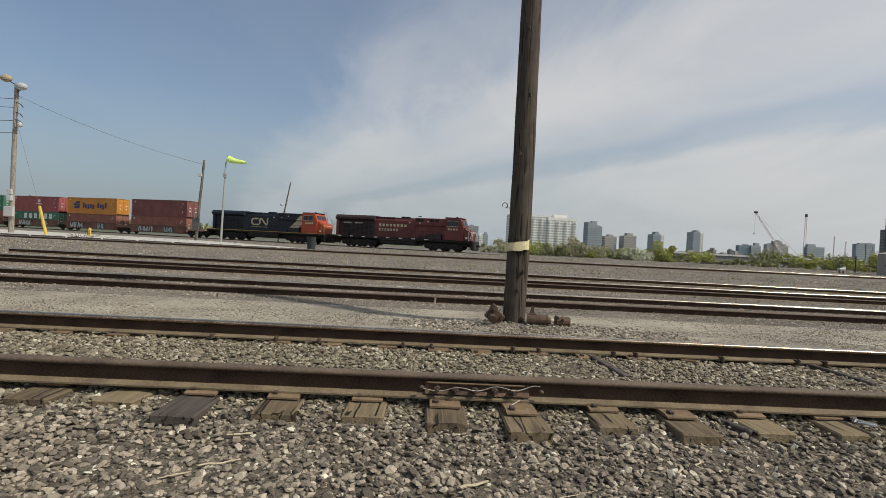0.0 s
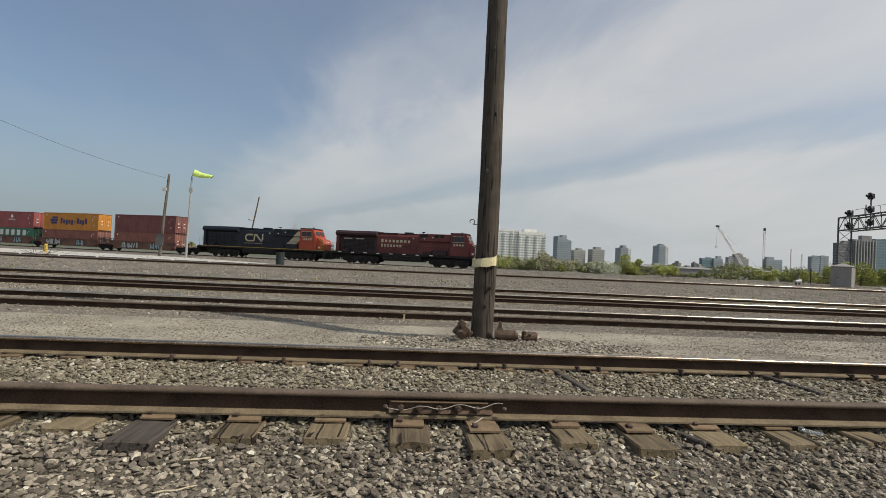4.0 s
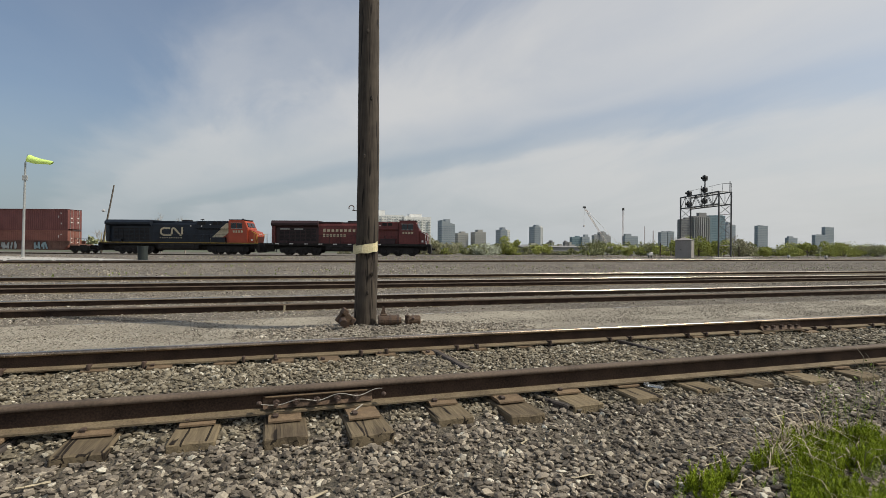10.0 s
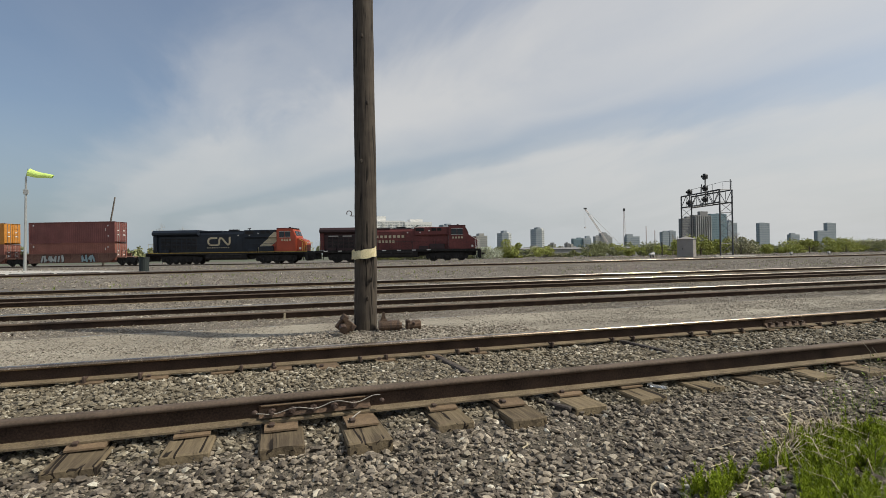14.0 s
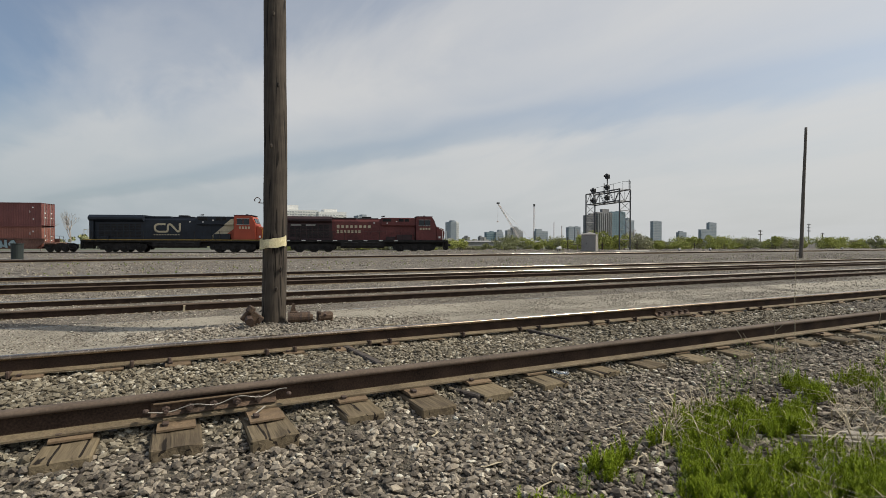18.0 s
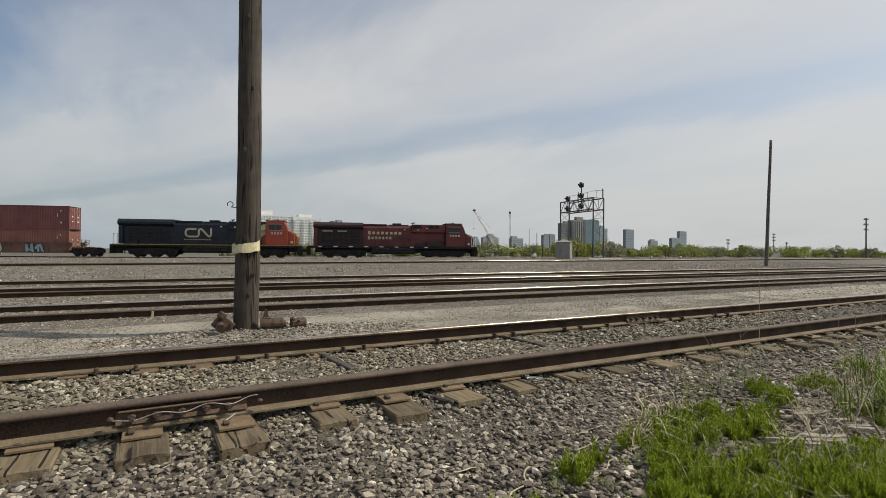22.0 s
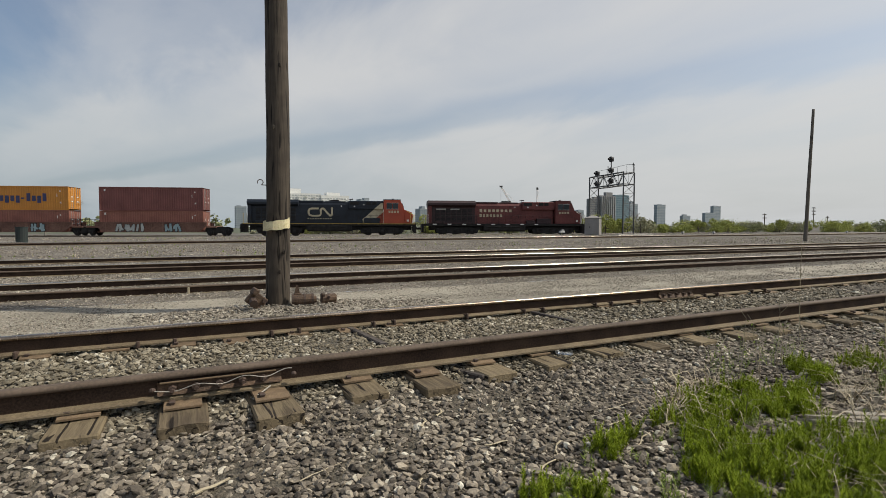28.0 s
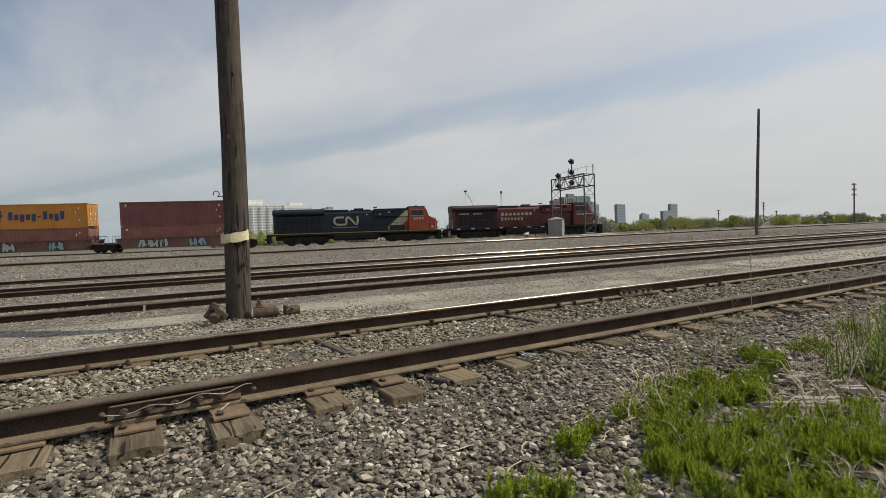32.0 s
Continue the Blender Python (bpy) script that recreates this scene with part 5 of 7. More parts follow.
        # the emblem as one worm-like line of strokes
        bm = bmesh.new()
        line = [(8.75, 3.5), (7.95, 3.5), (7.68, 3.42), (7.54, 3.2), (7.54, 2.88), (7.68, 2.67), (7.95, 2.58), (8.85, 2.58), (9.0, 2.66), (9.07, 2.82), (9.07, 3.3), (9.16, 3.46), (9.32, 3.5), (9.47, 3.42), (10.12, 2.7), (10.27, 2.6), (10.42, 2.64), (10.5, 2.8), (10.5, 3.6)]
        for (ax, az), (bx, bz) in zip(line, line[1:]):
            d = Vector((bx - ax, 0, bz - az))
            q = Vector((-d.z, 0, d.x)).normalized() * 0.12
            e = d.normalized() * 0.04
            o = Vector((0, y - 0.02 - 0.0006 * len(bm.verts) / 8, 0))
            ends = [Vector((ax, 0, az)) - e - q, Vector((bx, 0, bz)) + e - q, Vector((bx, 0, bz)) + e + q, Vector((ax, 0, az)) - e + q]
            lo = [bm.verts.new(v + o) for v in ends]
            hi = [bm.verts.new(v + o + Vector((0, 0.012, 0))) for v in ends]
            bm.faces.new(lo)
            bm.faces.new(hi)
            for k in range(4):
                bm.faces.new((lo[k], lo[(k + 1) % 4], hi[(k + 1) % 4], hi[k]))
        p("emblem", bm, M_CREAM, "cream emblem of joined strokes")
        for z0, z1, x0, x1 in ((2.14, 2.26, 7.4, 10.6),):
            bm = bmesh.new()
            for k in range(10):
                a = x0 + (x1 - x0) * k / 10
                box(bm, a, a + 0.16, y - 0.02, y - 0.006, z0, z1)
            p("small_lettering", bm, M_CREAM, "row of small pale bars")
        bm = bmesh.new()
        for k in range(4):
            box(bm, 17.75 + 0.36 * k, 17.98 + 0.36 * k, -1.53, -1.512, 2.95, 3.25)
        tagged(p("fleet_marking", bm, M_CREAM, "row of pale bars"), kind="stuff")
    else:
        for z0, z1, n, x0, w in ((3.16, 3.5, 8, 6.9, 0.57), (2.52, 2.84, 7, 6.9, 0.46)):
            bm = bmesh.new()
            for k in range(n):
                a = x0 + w * k
                box(bm, a, a + w * 0.6, y - 0.02, y - 0.006, z0 + (0.0 if k else -0.04), z1 + (0.0 if k else 0.06))
            tagged(p("lettering", bm, M_CREAM, "row of cream bars"), kind="stuff")
        bm = bmesh.new()
        for k in range(4):
            box(bm, 17.6 + 0.38 * k, 17.84 + 0.38 * k, -1.53, -1.512, 2.95, 3.2)
        tagged(p("fleet_marking", bm, M_CREAM, "row of pale bars"), kind="stuff")
        for k in range(8):
            bm = bmesh.new()
            box(bm, 0.6 + k * 1.95, 1.1 + k * 1.95, -1.56, -1.546, 1.46, 1.56)
            p("reflector", bm, M_WHITE, "white reflector strip")
    bm = bmesh.new()
    box(bm, 20.1, 20.35, -1.275, -1.252, 1.85, 2.1)
    p("notice", bm, M_WHITE, "small white notice")
    for x, z in ((13.3, 3.72), (14.5, 3.95), (11.6, 3.75)):
        bm = bmesh.new()
        box(bm, x, x + 0.16, y - 0.37 if x > 12 else y - 0.02, y - 0.36 if x > 12 else y - 0.006, z, z + 0.14)
        p("notice", bm, M_WHITE, "small white notice")
    return root


lead = locomotive("weathered dark red diesel locomotive with cream lettering", M_CPRED, M_CPDARK, M_CREAM, M_UNDER, "red")
MOVERS.append((lead, 0.0))
second = locomotive("black diesel locomotive with an orange-red cab and cream band", M_CNBLACK, M_CNBLACK, M_CREAM, M_SILL, "cn")
MOVERS.append((second, -22.88))


def container(mat, label, z0, length=12.19, h=2.9, style=""):
    """A corrugated steel box; zero is its front end's foot, it reaches back along -x."""
    root = empty("shipping_container", Matrix(), label, "container", "containers on the train")
    bm = bmesh.new()
    w = 1.22
    n = 44
    step = length / n
    for s in (-1, 1):
        lo = [bm.verts.new((-0.12 - (length - 0.24) * k / (4 * n), s * (w - (0.022 if k % 4 in (1, 2) else 0.0)), z0 + 0.16)) for k in range(4 * n + 1)]
        hi = [bm.verts.new((v.co.x, v.co.y, z0 + h - 0.1)) for v in lo]
        for k in range(4 * n):
            bm.faces.new((lo[k], lo[k + 1], hi[k + 1], hi[k]))
    part("corrugated_side", bm, mat, root)
    bm = bmesh.new()
    for s in (-1, 1):
        box(bm, -length, 0, s * w - 0.05, s * w + 0.03, z0, z0 + 0.16)
        box(bm, -length, 0, s * w - 0.05, s * w + 0.02, z0 + h - 0.1, z0 + h)
        for x in (-length, -0.14):
            box(bm, x, x + 0.14, s * w - 0.06, s * w + 0.03, z0, z0 + h)
    part("corner_frame", bm, mat, root)
    bm = bmesh.new()
    box(bm, -length + 0.03, -0.03, -w, w, z0 + h - 0.05, z0 + h - 0.02)
    box(bm, -length, -length + 0.06, -w, w, z0, z0 + h)
    part("roof", bm, mat, root)
    for s in (-1, 1):
        bm = bmesh.new()
        y0, y1 = sorted((s * 0.02, s * (w - 0.06)))
        box(bm, -0.07, -0.02, y0, y1, z0 + 0.14, z0 + h - 0.12, 0.01)
        for k in range(5):
            box(bm, -0.03, 0.0, y0 + 0.06, y1 - 0.06, z0 + 0.3 + k * (h - 0.6) / 5, z0 + 0.3 + (k + 0.62) * (h - 0.6) / 5, 0.01)
        d = part("end_door", bm, mat, root)
        for y in (0.35, 0.8):
            bm = bmesh.new()
            bar(bm, (0.03, s * y, z0 + 0.1), (0.03, s * y, z0 + h - 0.08), 0.022, 6)
            box(bm, 0.0, 0.06, s * y - 0.07, s * y + 0.07, z0 + 1.0, z0 + 1.08)
            part("lock_rod", bm, M_ROD, d, "galvanised lock rod")
        for k, (a, b) in enumerate(((0.55, 0.78), (0.35, 0.52))):
            bm = bmesh.new()
            box(bm, 0.001, 0.006, s * 0.3 + (0.15 if s > 0 else -0.45), s * 0.3 + (0.45 if s > 0 else -0.15), z0 + h * a, z0 + h * (a + 0.045))
            part("door_marking", bm, M_WHITE, d, "pale marking")
    if style == "logo":
        bm = bmesh.new()
        for k in range(10):
            hh = 0.95 if k in (0, 6, 9) else 0.66
            x = -length + 3.85 + k * 0.6
            if k != 5:
                box(bm, x, x + 0.42, -w - 0.028, -w - 0.012, z0 + 1.05 - (0.2 if k in (2, 4, 8) else 0), z0 + 1.05 + hh)
            else:
                box(bm, x, x + 0.35, -w - 0.028, -w - 0.012, z0 + 1.32, z0 + 1.48)
        part("lettering", bm, M_BLUE, root, "row of dark bars")
        bm = bmesh.new()
        for a, b, c, d2 in ((1.75, 3.05, 0.95, 1.35), (1.55, 2.6, 1.4, 1.8), (2.0, 3.15, 1.85, 2.2), (2.65, 3.2, 1.4, 1.78)):
            box(bm, -length + a, -length + b, -w - 0.028, -w - 0.012, z0 + c, z0 + d2, 0.006)
        part("emblem", bm, M_BLUE, root, "dark emblem of slanted blocks")
    if style == "bars":
        bm = bmesh.new()
        for k in range(6):
            x = -length + 3.0 + k * 1.35
            box(bm, x, x + 0.75, -w - 0.028, -w - 0.012, z0 + 1.35, z0 + 2.3)
        part("lettering", bm, M_WHITE, root, "row of large pale bars")
    if style == "mark":
        bm = bmesh.new()
        bar(bm, (-length + 7.0, -w - 0.03, z0 + 2.05), (-length + 7.0, -w - 0.012, z0 + 2.05), 0.3, 12)
        for k in range(5):
            box(bm, -length + 6.2 + 0.33 * k, -length + 6.45 + 0.33 * k, -w - 0.03, -w - 0.012, z0 + 1.4, z0 + 1.56)
        part("lettering", bm, M_WHITE, root, "small pale emblem over a row of bars")
    for a, b, c, d2 in ((-length + 0.55, -length + 0.75, h - 0.52, h - 0.28), (-1.0, -0.85, 0.8, 0.98), (-1.35, -1.29, 1.6, 1.95), (-1.05, -0.9, h - 0.65, h - 0.5)):
        bm = bmesh.new()
        box(bm, a, b, -w - 0.028, -w - 0.012, z0 + c, z0 + d2)
        part("side_marking", bm, M_WHITE, root, "small pale marking")
    return root


def well_car(seed):
    """One unit of an articulated well car; zero is the front end of its well."""
    rng = random.Random(seed)
    root = empty("well_car", Matrix(), "rusty brown red well car with spray-painted sides", "freight car", "well cars of the train")
    n = 12.6
    for s in (-1, 1):
        bm = bmesh.new()
        y0, y1 = sorted((s * 1.5, s * 1.38))
        prism(bm, ((0.25, 1.25), (0.25, 1.62), (-n - 0.25, 1.62), (-n - 0.25, 1.25), (-n + 0.8, 0.42), (-0.8, 0.42)), y0, y1, "y")
        sd = part("well_side", bm, M_WELL, root)
        for k in range(9):
            bm = bmesh.new()
            x = -1.0 - k * (n - 2.0) / 8
            box(bm, x - 0.05, x + 0.05, min(s * 1.5, s * 1.56), max(s * 1.5, s * 1.56), 0.5, 1.55)
            part("rib", bm, M_WELL, sd)
        bm = bmesh.new()
        box(bm, -n - 0.3, 0.3, min(s * 1.47, s * 1.58), max(s * 1.47, s * 1.58), 1.58, 1.68)
        part("top_chord", bm, M_WELL, sd)
    bm = bmesh.new()
    box(bm, -n, 0, -1.4, 1.4, 0.42, 0.5)
    part("well_floor", bm, M_WELL, root)
    for x in (0.15, -n - 1.35):
        bm = bmesh.new()
        box(bm, x, x + 1.2, -1.35, 1.35, 0.98, 1.2, 0.03)
        part("end_platform", bm, M_WELL, root)
        bm = bmesh.new()
        for y in (-1.3, -0.5, 0.5, 1.3):
            bar(bm, (x + 0.6, y, 1.2), (x + 0.6, y, 2.0), 0.025, 5)
        bar(bm, (x + 0.6, -1.3, 2.0), (x + 0.6, 1.3, 2.0), 0.025, 5)
        part("end_rail", bm, M_UNDER, root)
    bogie(root, 1.35, 2, 0.42, 2.7, 2.2, 1.75)
    # sprayed figures on the near side: fat joined strokes with a darker rim
    for mat, x_mid, wide in ((M_TAGB, -8.9 + rng.uniform(-0.5, 0.5), 7), (M_TAGA, -4.0 + rng.uniform(-1, 1), 4)):
        for layer, grow, m in ((0, 0.05, M_UNDER), (1, 0.0, mat)):
            keep = random.Random(seed * 7 + wide)
            bm = bmesh.new()
            for k in range(wide):
                x = x_mid + (k - wide / 2) * 0.46
                pts = [Vector((x + keep.uniform(-0.2, 0.24), -1.572 - 0.004 * layer, z)) for z in (0.58, 1.42 + keep.uniform(-0.1, 0.08), 0.95 + keep.uniform(-0.1, 0.1), 0.62 + keep.uniform(0, 0.3))]
                for j, (a, b) in enumerate(zip(pts, pts[1:])):
                    d = b - a
                    q = Vector((-d.z, 0, d.x)).normalized() * (0.12 + grow)
                    e = d.normalized() * (0.04 + grow)
                    off = Vector((0, -0.0004 * (k * 3 + j), 0))
                    bm.faces.new([bm.verts.new(v + off) for v in (a - q - e, b - q + e, b + q + e, a + q - e)])
            tagged(part("spray_paint", bm, m, root, "pale sprayed figures" if layer else "dark rim of sprayed figures"), kind="stuff")
    return root


CARS = ((-28.19, (M_BROWN, "brown red corrugated container on a well car", ""), (M_MAROON, "dark maroon corrugated container stacked on another", "")),
        (-43.86, (M_BROWN, "brown red corrugated container on a well car", ""), (M_ORANGE, "orange corrugated container with dark bars", "logo")),
        (-58.3, (M_GREEN, "green corrugated container with pale bars", "bars"), (M_RED, "dark red corrugated container with a pale emblem", "mark")),
        (-73.4, (M_BROWN, "brown red corrugated container on a well car", ""), (M_GREEN, "green corrugated container stacked on another", "")),
        (-88.5, (M_MAROON, "dark maroon corrugated container on a well car", ""), (M_BROWN, "brown red corrugated container stacked on another", "mark")))
for i, (at, low, up) in enumerate(CARS):
    MOVERS.append((well_car(i), at + 0.2))
    MOVERS.append((container(low[0], low[1], 0.5, h=2.9 - 0.3, style=low[2]), at))
    MOVERS.append((container(up[0], up[1], 3.13, h=2.87, style=up[2]), at))

# seconds, metres of the lead engine's tail along its track
TRAVEL = ((0, -13.94), (2, -11.59), (4, -9.05), (6, -6.34), (8, -3.47), (10, -0.46), (12, 2.68), (14, 5.92), (16, 9.27), (18, 12.71), (20, 16.23), (22, 19.83), (24, 23.50), (26, 27.24), (28, 31.04), (30, 34.91), (32, 38.85))
TURN_Z = math.degrees(math.atan(TRAIN_SLOPE))


def on_track(s):
    c = 1 / math.sqrt(1 + TRAIN_SLOPE ** 2)
    return pose(s * c, TRAIN_Y + TRAIN_SLOPE * s * c, TRAIN_Z, 0, 0, TURN_Z)


def travel(t):
    for (a, p), (b, q) in zip(TRAVEL, TRAVEL[1:]):
        if t <= b:
            return p + (q - p) * (t - a) / (b - a)
    return TRAVEL[-1][1]


def motions():
    for ob, off in MOVERS:
        walk(ob, [(t, on_track(s + off)) for t, s in TRAVEL])
    times = [i * 0.25 for i in range(129)]
    for ob, x, y, z, r in WHEELS:
        walk(ob, [(t, pose(x, y, z, 0, math.degrees(travel(t) / r), 0)) for t in times])


# ---- the yard's far side ----
M_GALV = material("dark_galvanised_steel", (0.1, 0.1, 0.1), 0.6, 0.4, vary=0.3, size=2, fine=20)
M_SIGNAL = material("black_signal_paint", (0.02, 0.02, 0.021), 0.6, vary=0.2)
M_HUT = material("grey_painted_steel", (0.28, 0.26, 0.24), 0.6, vary=0.15, size=1, fine=12)
M_SOCK = material("lime_cloth", (0.6, 0.8, 0.2), 0.7, vary=0.15, size=3, fine=30)
M_BIN = material("dark_green_bin", (0.02, 0.028, 0.026), 0.6, vary=0.2)
M_ALU = material("grey_steel_pole", (0.36, 0.37, 0.36), 0.5, 0.3, vary=0.15)
M_CABLE = material("black_cable", (0.1, 0.1, 0.1), 0.6, vary=0.1)
M_WHITEBOX = material("grey_box", (0.42, 0.42, 0.41), 0.5, vary=0.1)


def slab():
    bm = bmesh.new()
    vs = [bm.verts.new((x, y, z)) for z in (-0.2, 0.02) for x, y in ((-120, 37.5), (-20, 37.5), (-9, 40.0), (-12, 44), (-24, 54), (-120, 72))]
    n = 6
    bm.faces.new(vs[:n])
    bm.faces.new(vs[n:])
    for k in range(n):
        bm.faces.new((vs[k], vs[(k + 1) % n], vs[n + (k + 1) % n], vs[n + k]))
    tagged(link_mesh("yard_road", bm, M_SLAB), "pale concrete yard road", "road", kind="structure")
    # row of timbers along the road's near edge
    bm = bmesh.new()
    box(bm, -1.1, 1.1, -0.12, 0.12, -0.12, 0.1, 0.02)
    first = tagged(link_mesh("edge_timber", bm, M_TIE_DARK), "dark timber laid along the road's edge", "timber", "edge timbers")
    for k in range(16):
        m = pose(-46 + k * 2.45, 36.9, 0.0, 0, 0, (k % 3 - 1) * 0.5)
        if k == 0:
            first.matrix_world = m
        else:
            copy_thing(first, m)


slab()


def gantry():
    """A signal bridge: two lattice towers and a truss with five signal heads."""
    root = empty("signal_bridge", Matrix(), "dark steel lattice signal bridge with black signal heads", "signal bridge")
    # towers: two legs each, near (y 44) and far (y 51)
    near = (Vector((45.5, 44.0, 0.05)), Vector((47.22, 44.0, 0.05)))
    far = (Vector((46.82, 51.0, 0.05)), Vector((48.35, 51.0, 0.05)))
    lo, hi = 6.05, 7.4
    up = Vector((0, 0, 1))
    for a, b in (near, far):
        tw = []
        for p in (a, b):
            bm = bmesh.new()
            bar(bm, p - up * 0.2, p + up * hi, 0.085, 6)
            bar(bm, p - up * 0.2, p + up * 0.15, 0.2, 8)
            tw.append(part("tower_leg", bm, M_GALV, root))
        z = 0.4
        while z < lo - 0.3:
            bm = bmesh.new()
            bar(bm, a + up * z, b + up * (z + 1.1), 0.03, 4)
            bar(bm, b + up * z, a + up * (z + 1.1), 0.03, 4)
            bar(bm, a + up * z, b + up * z, 0.03, 4)
            part("tower_brace", bm, M_GALV, tw[0])
            z += 1.13
    for i in (0, 1):
        a, b = near[i], far[i]
        for h in (lo, hi):
            bm = bmesh.new()
            bar(bm, a + up * h, b + up * h, 0.075, 6)
            ch = part("truss_chord", bm, M_GALV, root)
        n = 7
        for k in range(n):
            p, q = a.lerp(b, k / n), a.lerp(b, (k + 1) / n)
            bm = bmesh.new()
            if k % 2:
                bar(bm, p + up * lo, q + up * hi, 0.045, 4)
            else:
                bar(bm, p + up * hi, q + up * lo, 0.045, 4)
            bar(bm, p + up * lo, p + up * hi, 0.035, 4)
            part("truss_web", bm, M_GALV, ch)
    for k in range(8):
        bm = bmesh.new()
        p, q = near[0].lerp(far[0], k / 7), near[1].lerp(far[1], k / 7)
        bar(bm, p + up * lo, q + up * lo, 0.035, 4)
        part("cross_tie", bm, M_GALV, root)
        bm = bmesh.new()
        bar(bm, p + up * hi, q + up * hi, 0.035, 4)
        part("cross_tie", bm, M_GALV, root)
    # walkway rail above the truss
    bm = bmesh.new()
    bar(bm, near[1].lerp(far[1], 0.2) + up * (hi + 1.1), near[1].lerp(far[1], 0.0) + up * (hi + 0.95), 0.02, 4)
    bar(bm, near[1].lerp(far[1], 0.2) + up * (hi + 1.1), far[1] + up * (hi + 0.9), 0.02, 4)
    for f in (0.0, 0.2, 0.45, 0.75, 1.0):
        p = near[1].lerp(far[1], f)
        bar(bm, p + up * hi, p + up * (hi + 1.0), 0.025, 4)
    part("guard_rail", bm, M_GALV, root)
    for p, h in ((near[1].lerp(far[1], 0.62), 2.35), (near[1] + Vector((-0.2, 0, 0)), 1.15), (near[1].lerp(far[1], 0.72), 1.3)):
        bm = bmesh.new()
        bar(bm, p + up * hi, p + up * (hi + h), 0.05, 6)
        part("mast", bm, M_GALV, root)

    def head(p):
        bm = bmesh.new()
        bmesh.ops.create_cone(bm, cap_ends=True, segments=14, radius1=0.36, radius2=0.36, depth=0.12, matrix=Matrix.Translation(p + Vector((-0.02, 0, 0))) @ pose(0, 0, 0, 0, 90, -12))
        box(bm, p.x + 0.02, p.x + 0.34, p.y - 0.22, p.y + 0.22, p.z - 0.27, p.z + 0.25, 0.05)
        h = part("signal_head", bm, M_SIGNAL, root, "black round signal head")
        bm = bmesh.new()
        bmesh.ops.create_cone(bm, cap_ends=False, segments=12, radius1=0.13, radius2=0.13, depth=0.34, matrix=Matrix.Translation(p + Vector((-0.24, 0, 0.02))) @ pose(0, 0, 0, 0, 90, -12))
        ob = part("hood", bm, M_SIGNAL, h)
        mod = ob.modifiers.new("thick", "SOLIDIFY")
        mod.thickness = 0.02
        bm = bmesh.new()
        bar(bm, p + Vector((0.1, 0, -0.3)), p + Vector((0.22, 0, -0.3)), 0.05, 6)
        part("bracket", bm, M_GALV, h)

    mid = near[0].lerp(far[0], 0.55) + Vector((1.15, 0, 0))
    end = near[0].lerp(far[0], 0.93) + Vector((0.9, 0, 0))
    for p, hs in ((mid, (6.75, 8.05, 9.4)), (end, (6.6, 7.9))):
        bm = bmesh.new()
        bar(bm, p + up * lo, p + up * (hs[-1] + 0.3), 0.055, 6)
        part("signal_mast", bm, M_GALV, root)
        for h in hs:
            head(p + up * h + Vector((-0.12, -0.05, 0)))


gantry()


def hut():
    r = empty("relay_hut", pose(42.1, 45.2, 0.12, 0, 0, 38) @ Matrix.Diagonal((0.84, 0.84, 0.93, 1)), "grey steel relay hut with a low pyramid roof", "hut")
    bm = bmesh.new()
    box(bm, -1.15, 1.15, -0.95, 0.95, 0.0, 2.15, 0.03)
    part("cabinet", bm, M_HUT, r)
    bm = bmesh.new()
    c = bm.verts.new((0, 0, 2.5))
    b = [bm.verts.new(p) for p in ((-1.25, -1.05, 2.15), (1.25, -1.05, 2.15), (1.25, 1.05, 2.15), (-1.25, 1.05, 2.15))]
    bm.faces.new(b)
    for k in range(4):
        bm.faces.new((b[k], b[(k + 1) % 4], c))
    part("roof", bm, M_HUT, r)
    bm = bmesh.new()
    box(bm, -1.2, -1.15, -0.45, 0.45, 0.1, 2.0, 0.01)
    d = part("door", bm, M_HUT, r)
    bm = bmesh.new()
    box(bm, -1.24, -1.2, 0.25, 0.32, 0.95, 1.1)
    part("handle", bm, M_SIGNAL, d)
    # low white switch lamp and a short post near it
    r = empty("switch_stand", pose(37.8, 45.5, 0.1) @ Matrix.Diagonal((0.62, 0.62, 0.9, 1)), "low white switch machine box on legs", "switch machine")
    bm = bmesh.new()
    box(bm, -0.55, 0.5, -0.25, 0.25, 0.35, 0.6, 0.05)
    box(bm, -0.1, 0.45, -0.2, 0.2, 0.6, 0.75, 0.05)
    part("cover", bm, M_WHITEBOX, r)
    for x in (-0.3, 0.25):
        bm = bmesh.new()
        box(bm, x - 0.05, x + 0.05, -0.1, 0.1, 0, 0.36)
        part("leg", bm, M_SIGNAL, r)
    bm = bmesh.new()
    bar(bm, (0, 0, 0), (0, 0, 2.15), 0.07, 8)
    ob = link_mesh("short_post", bm, M_POLE)
    ob.matrix_world = pose(51.6, 60, -0.1)
    tagged(ob, "short dark post beyond the tracks", "post")


hut()


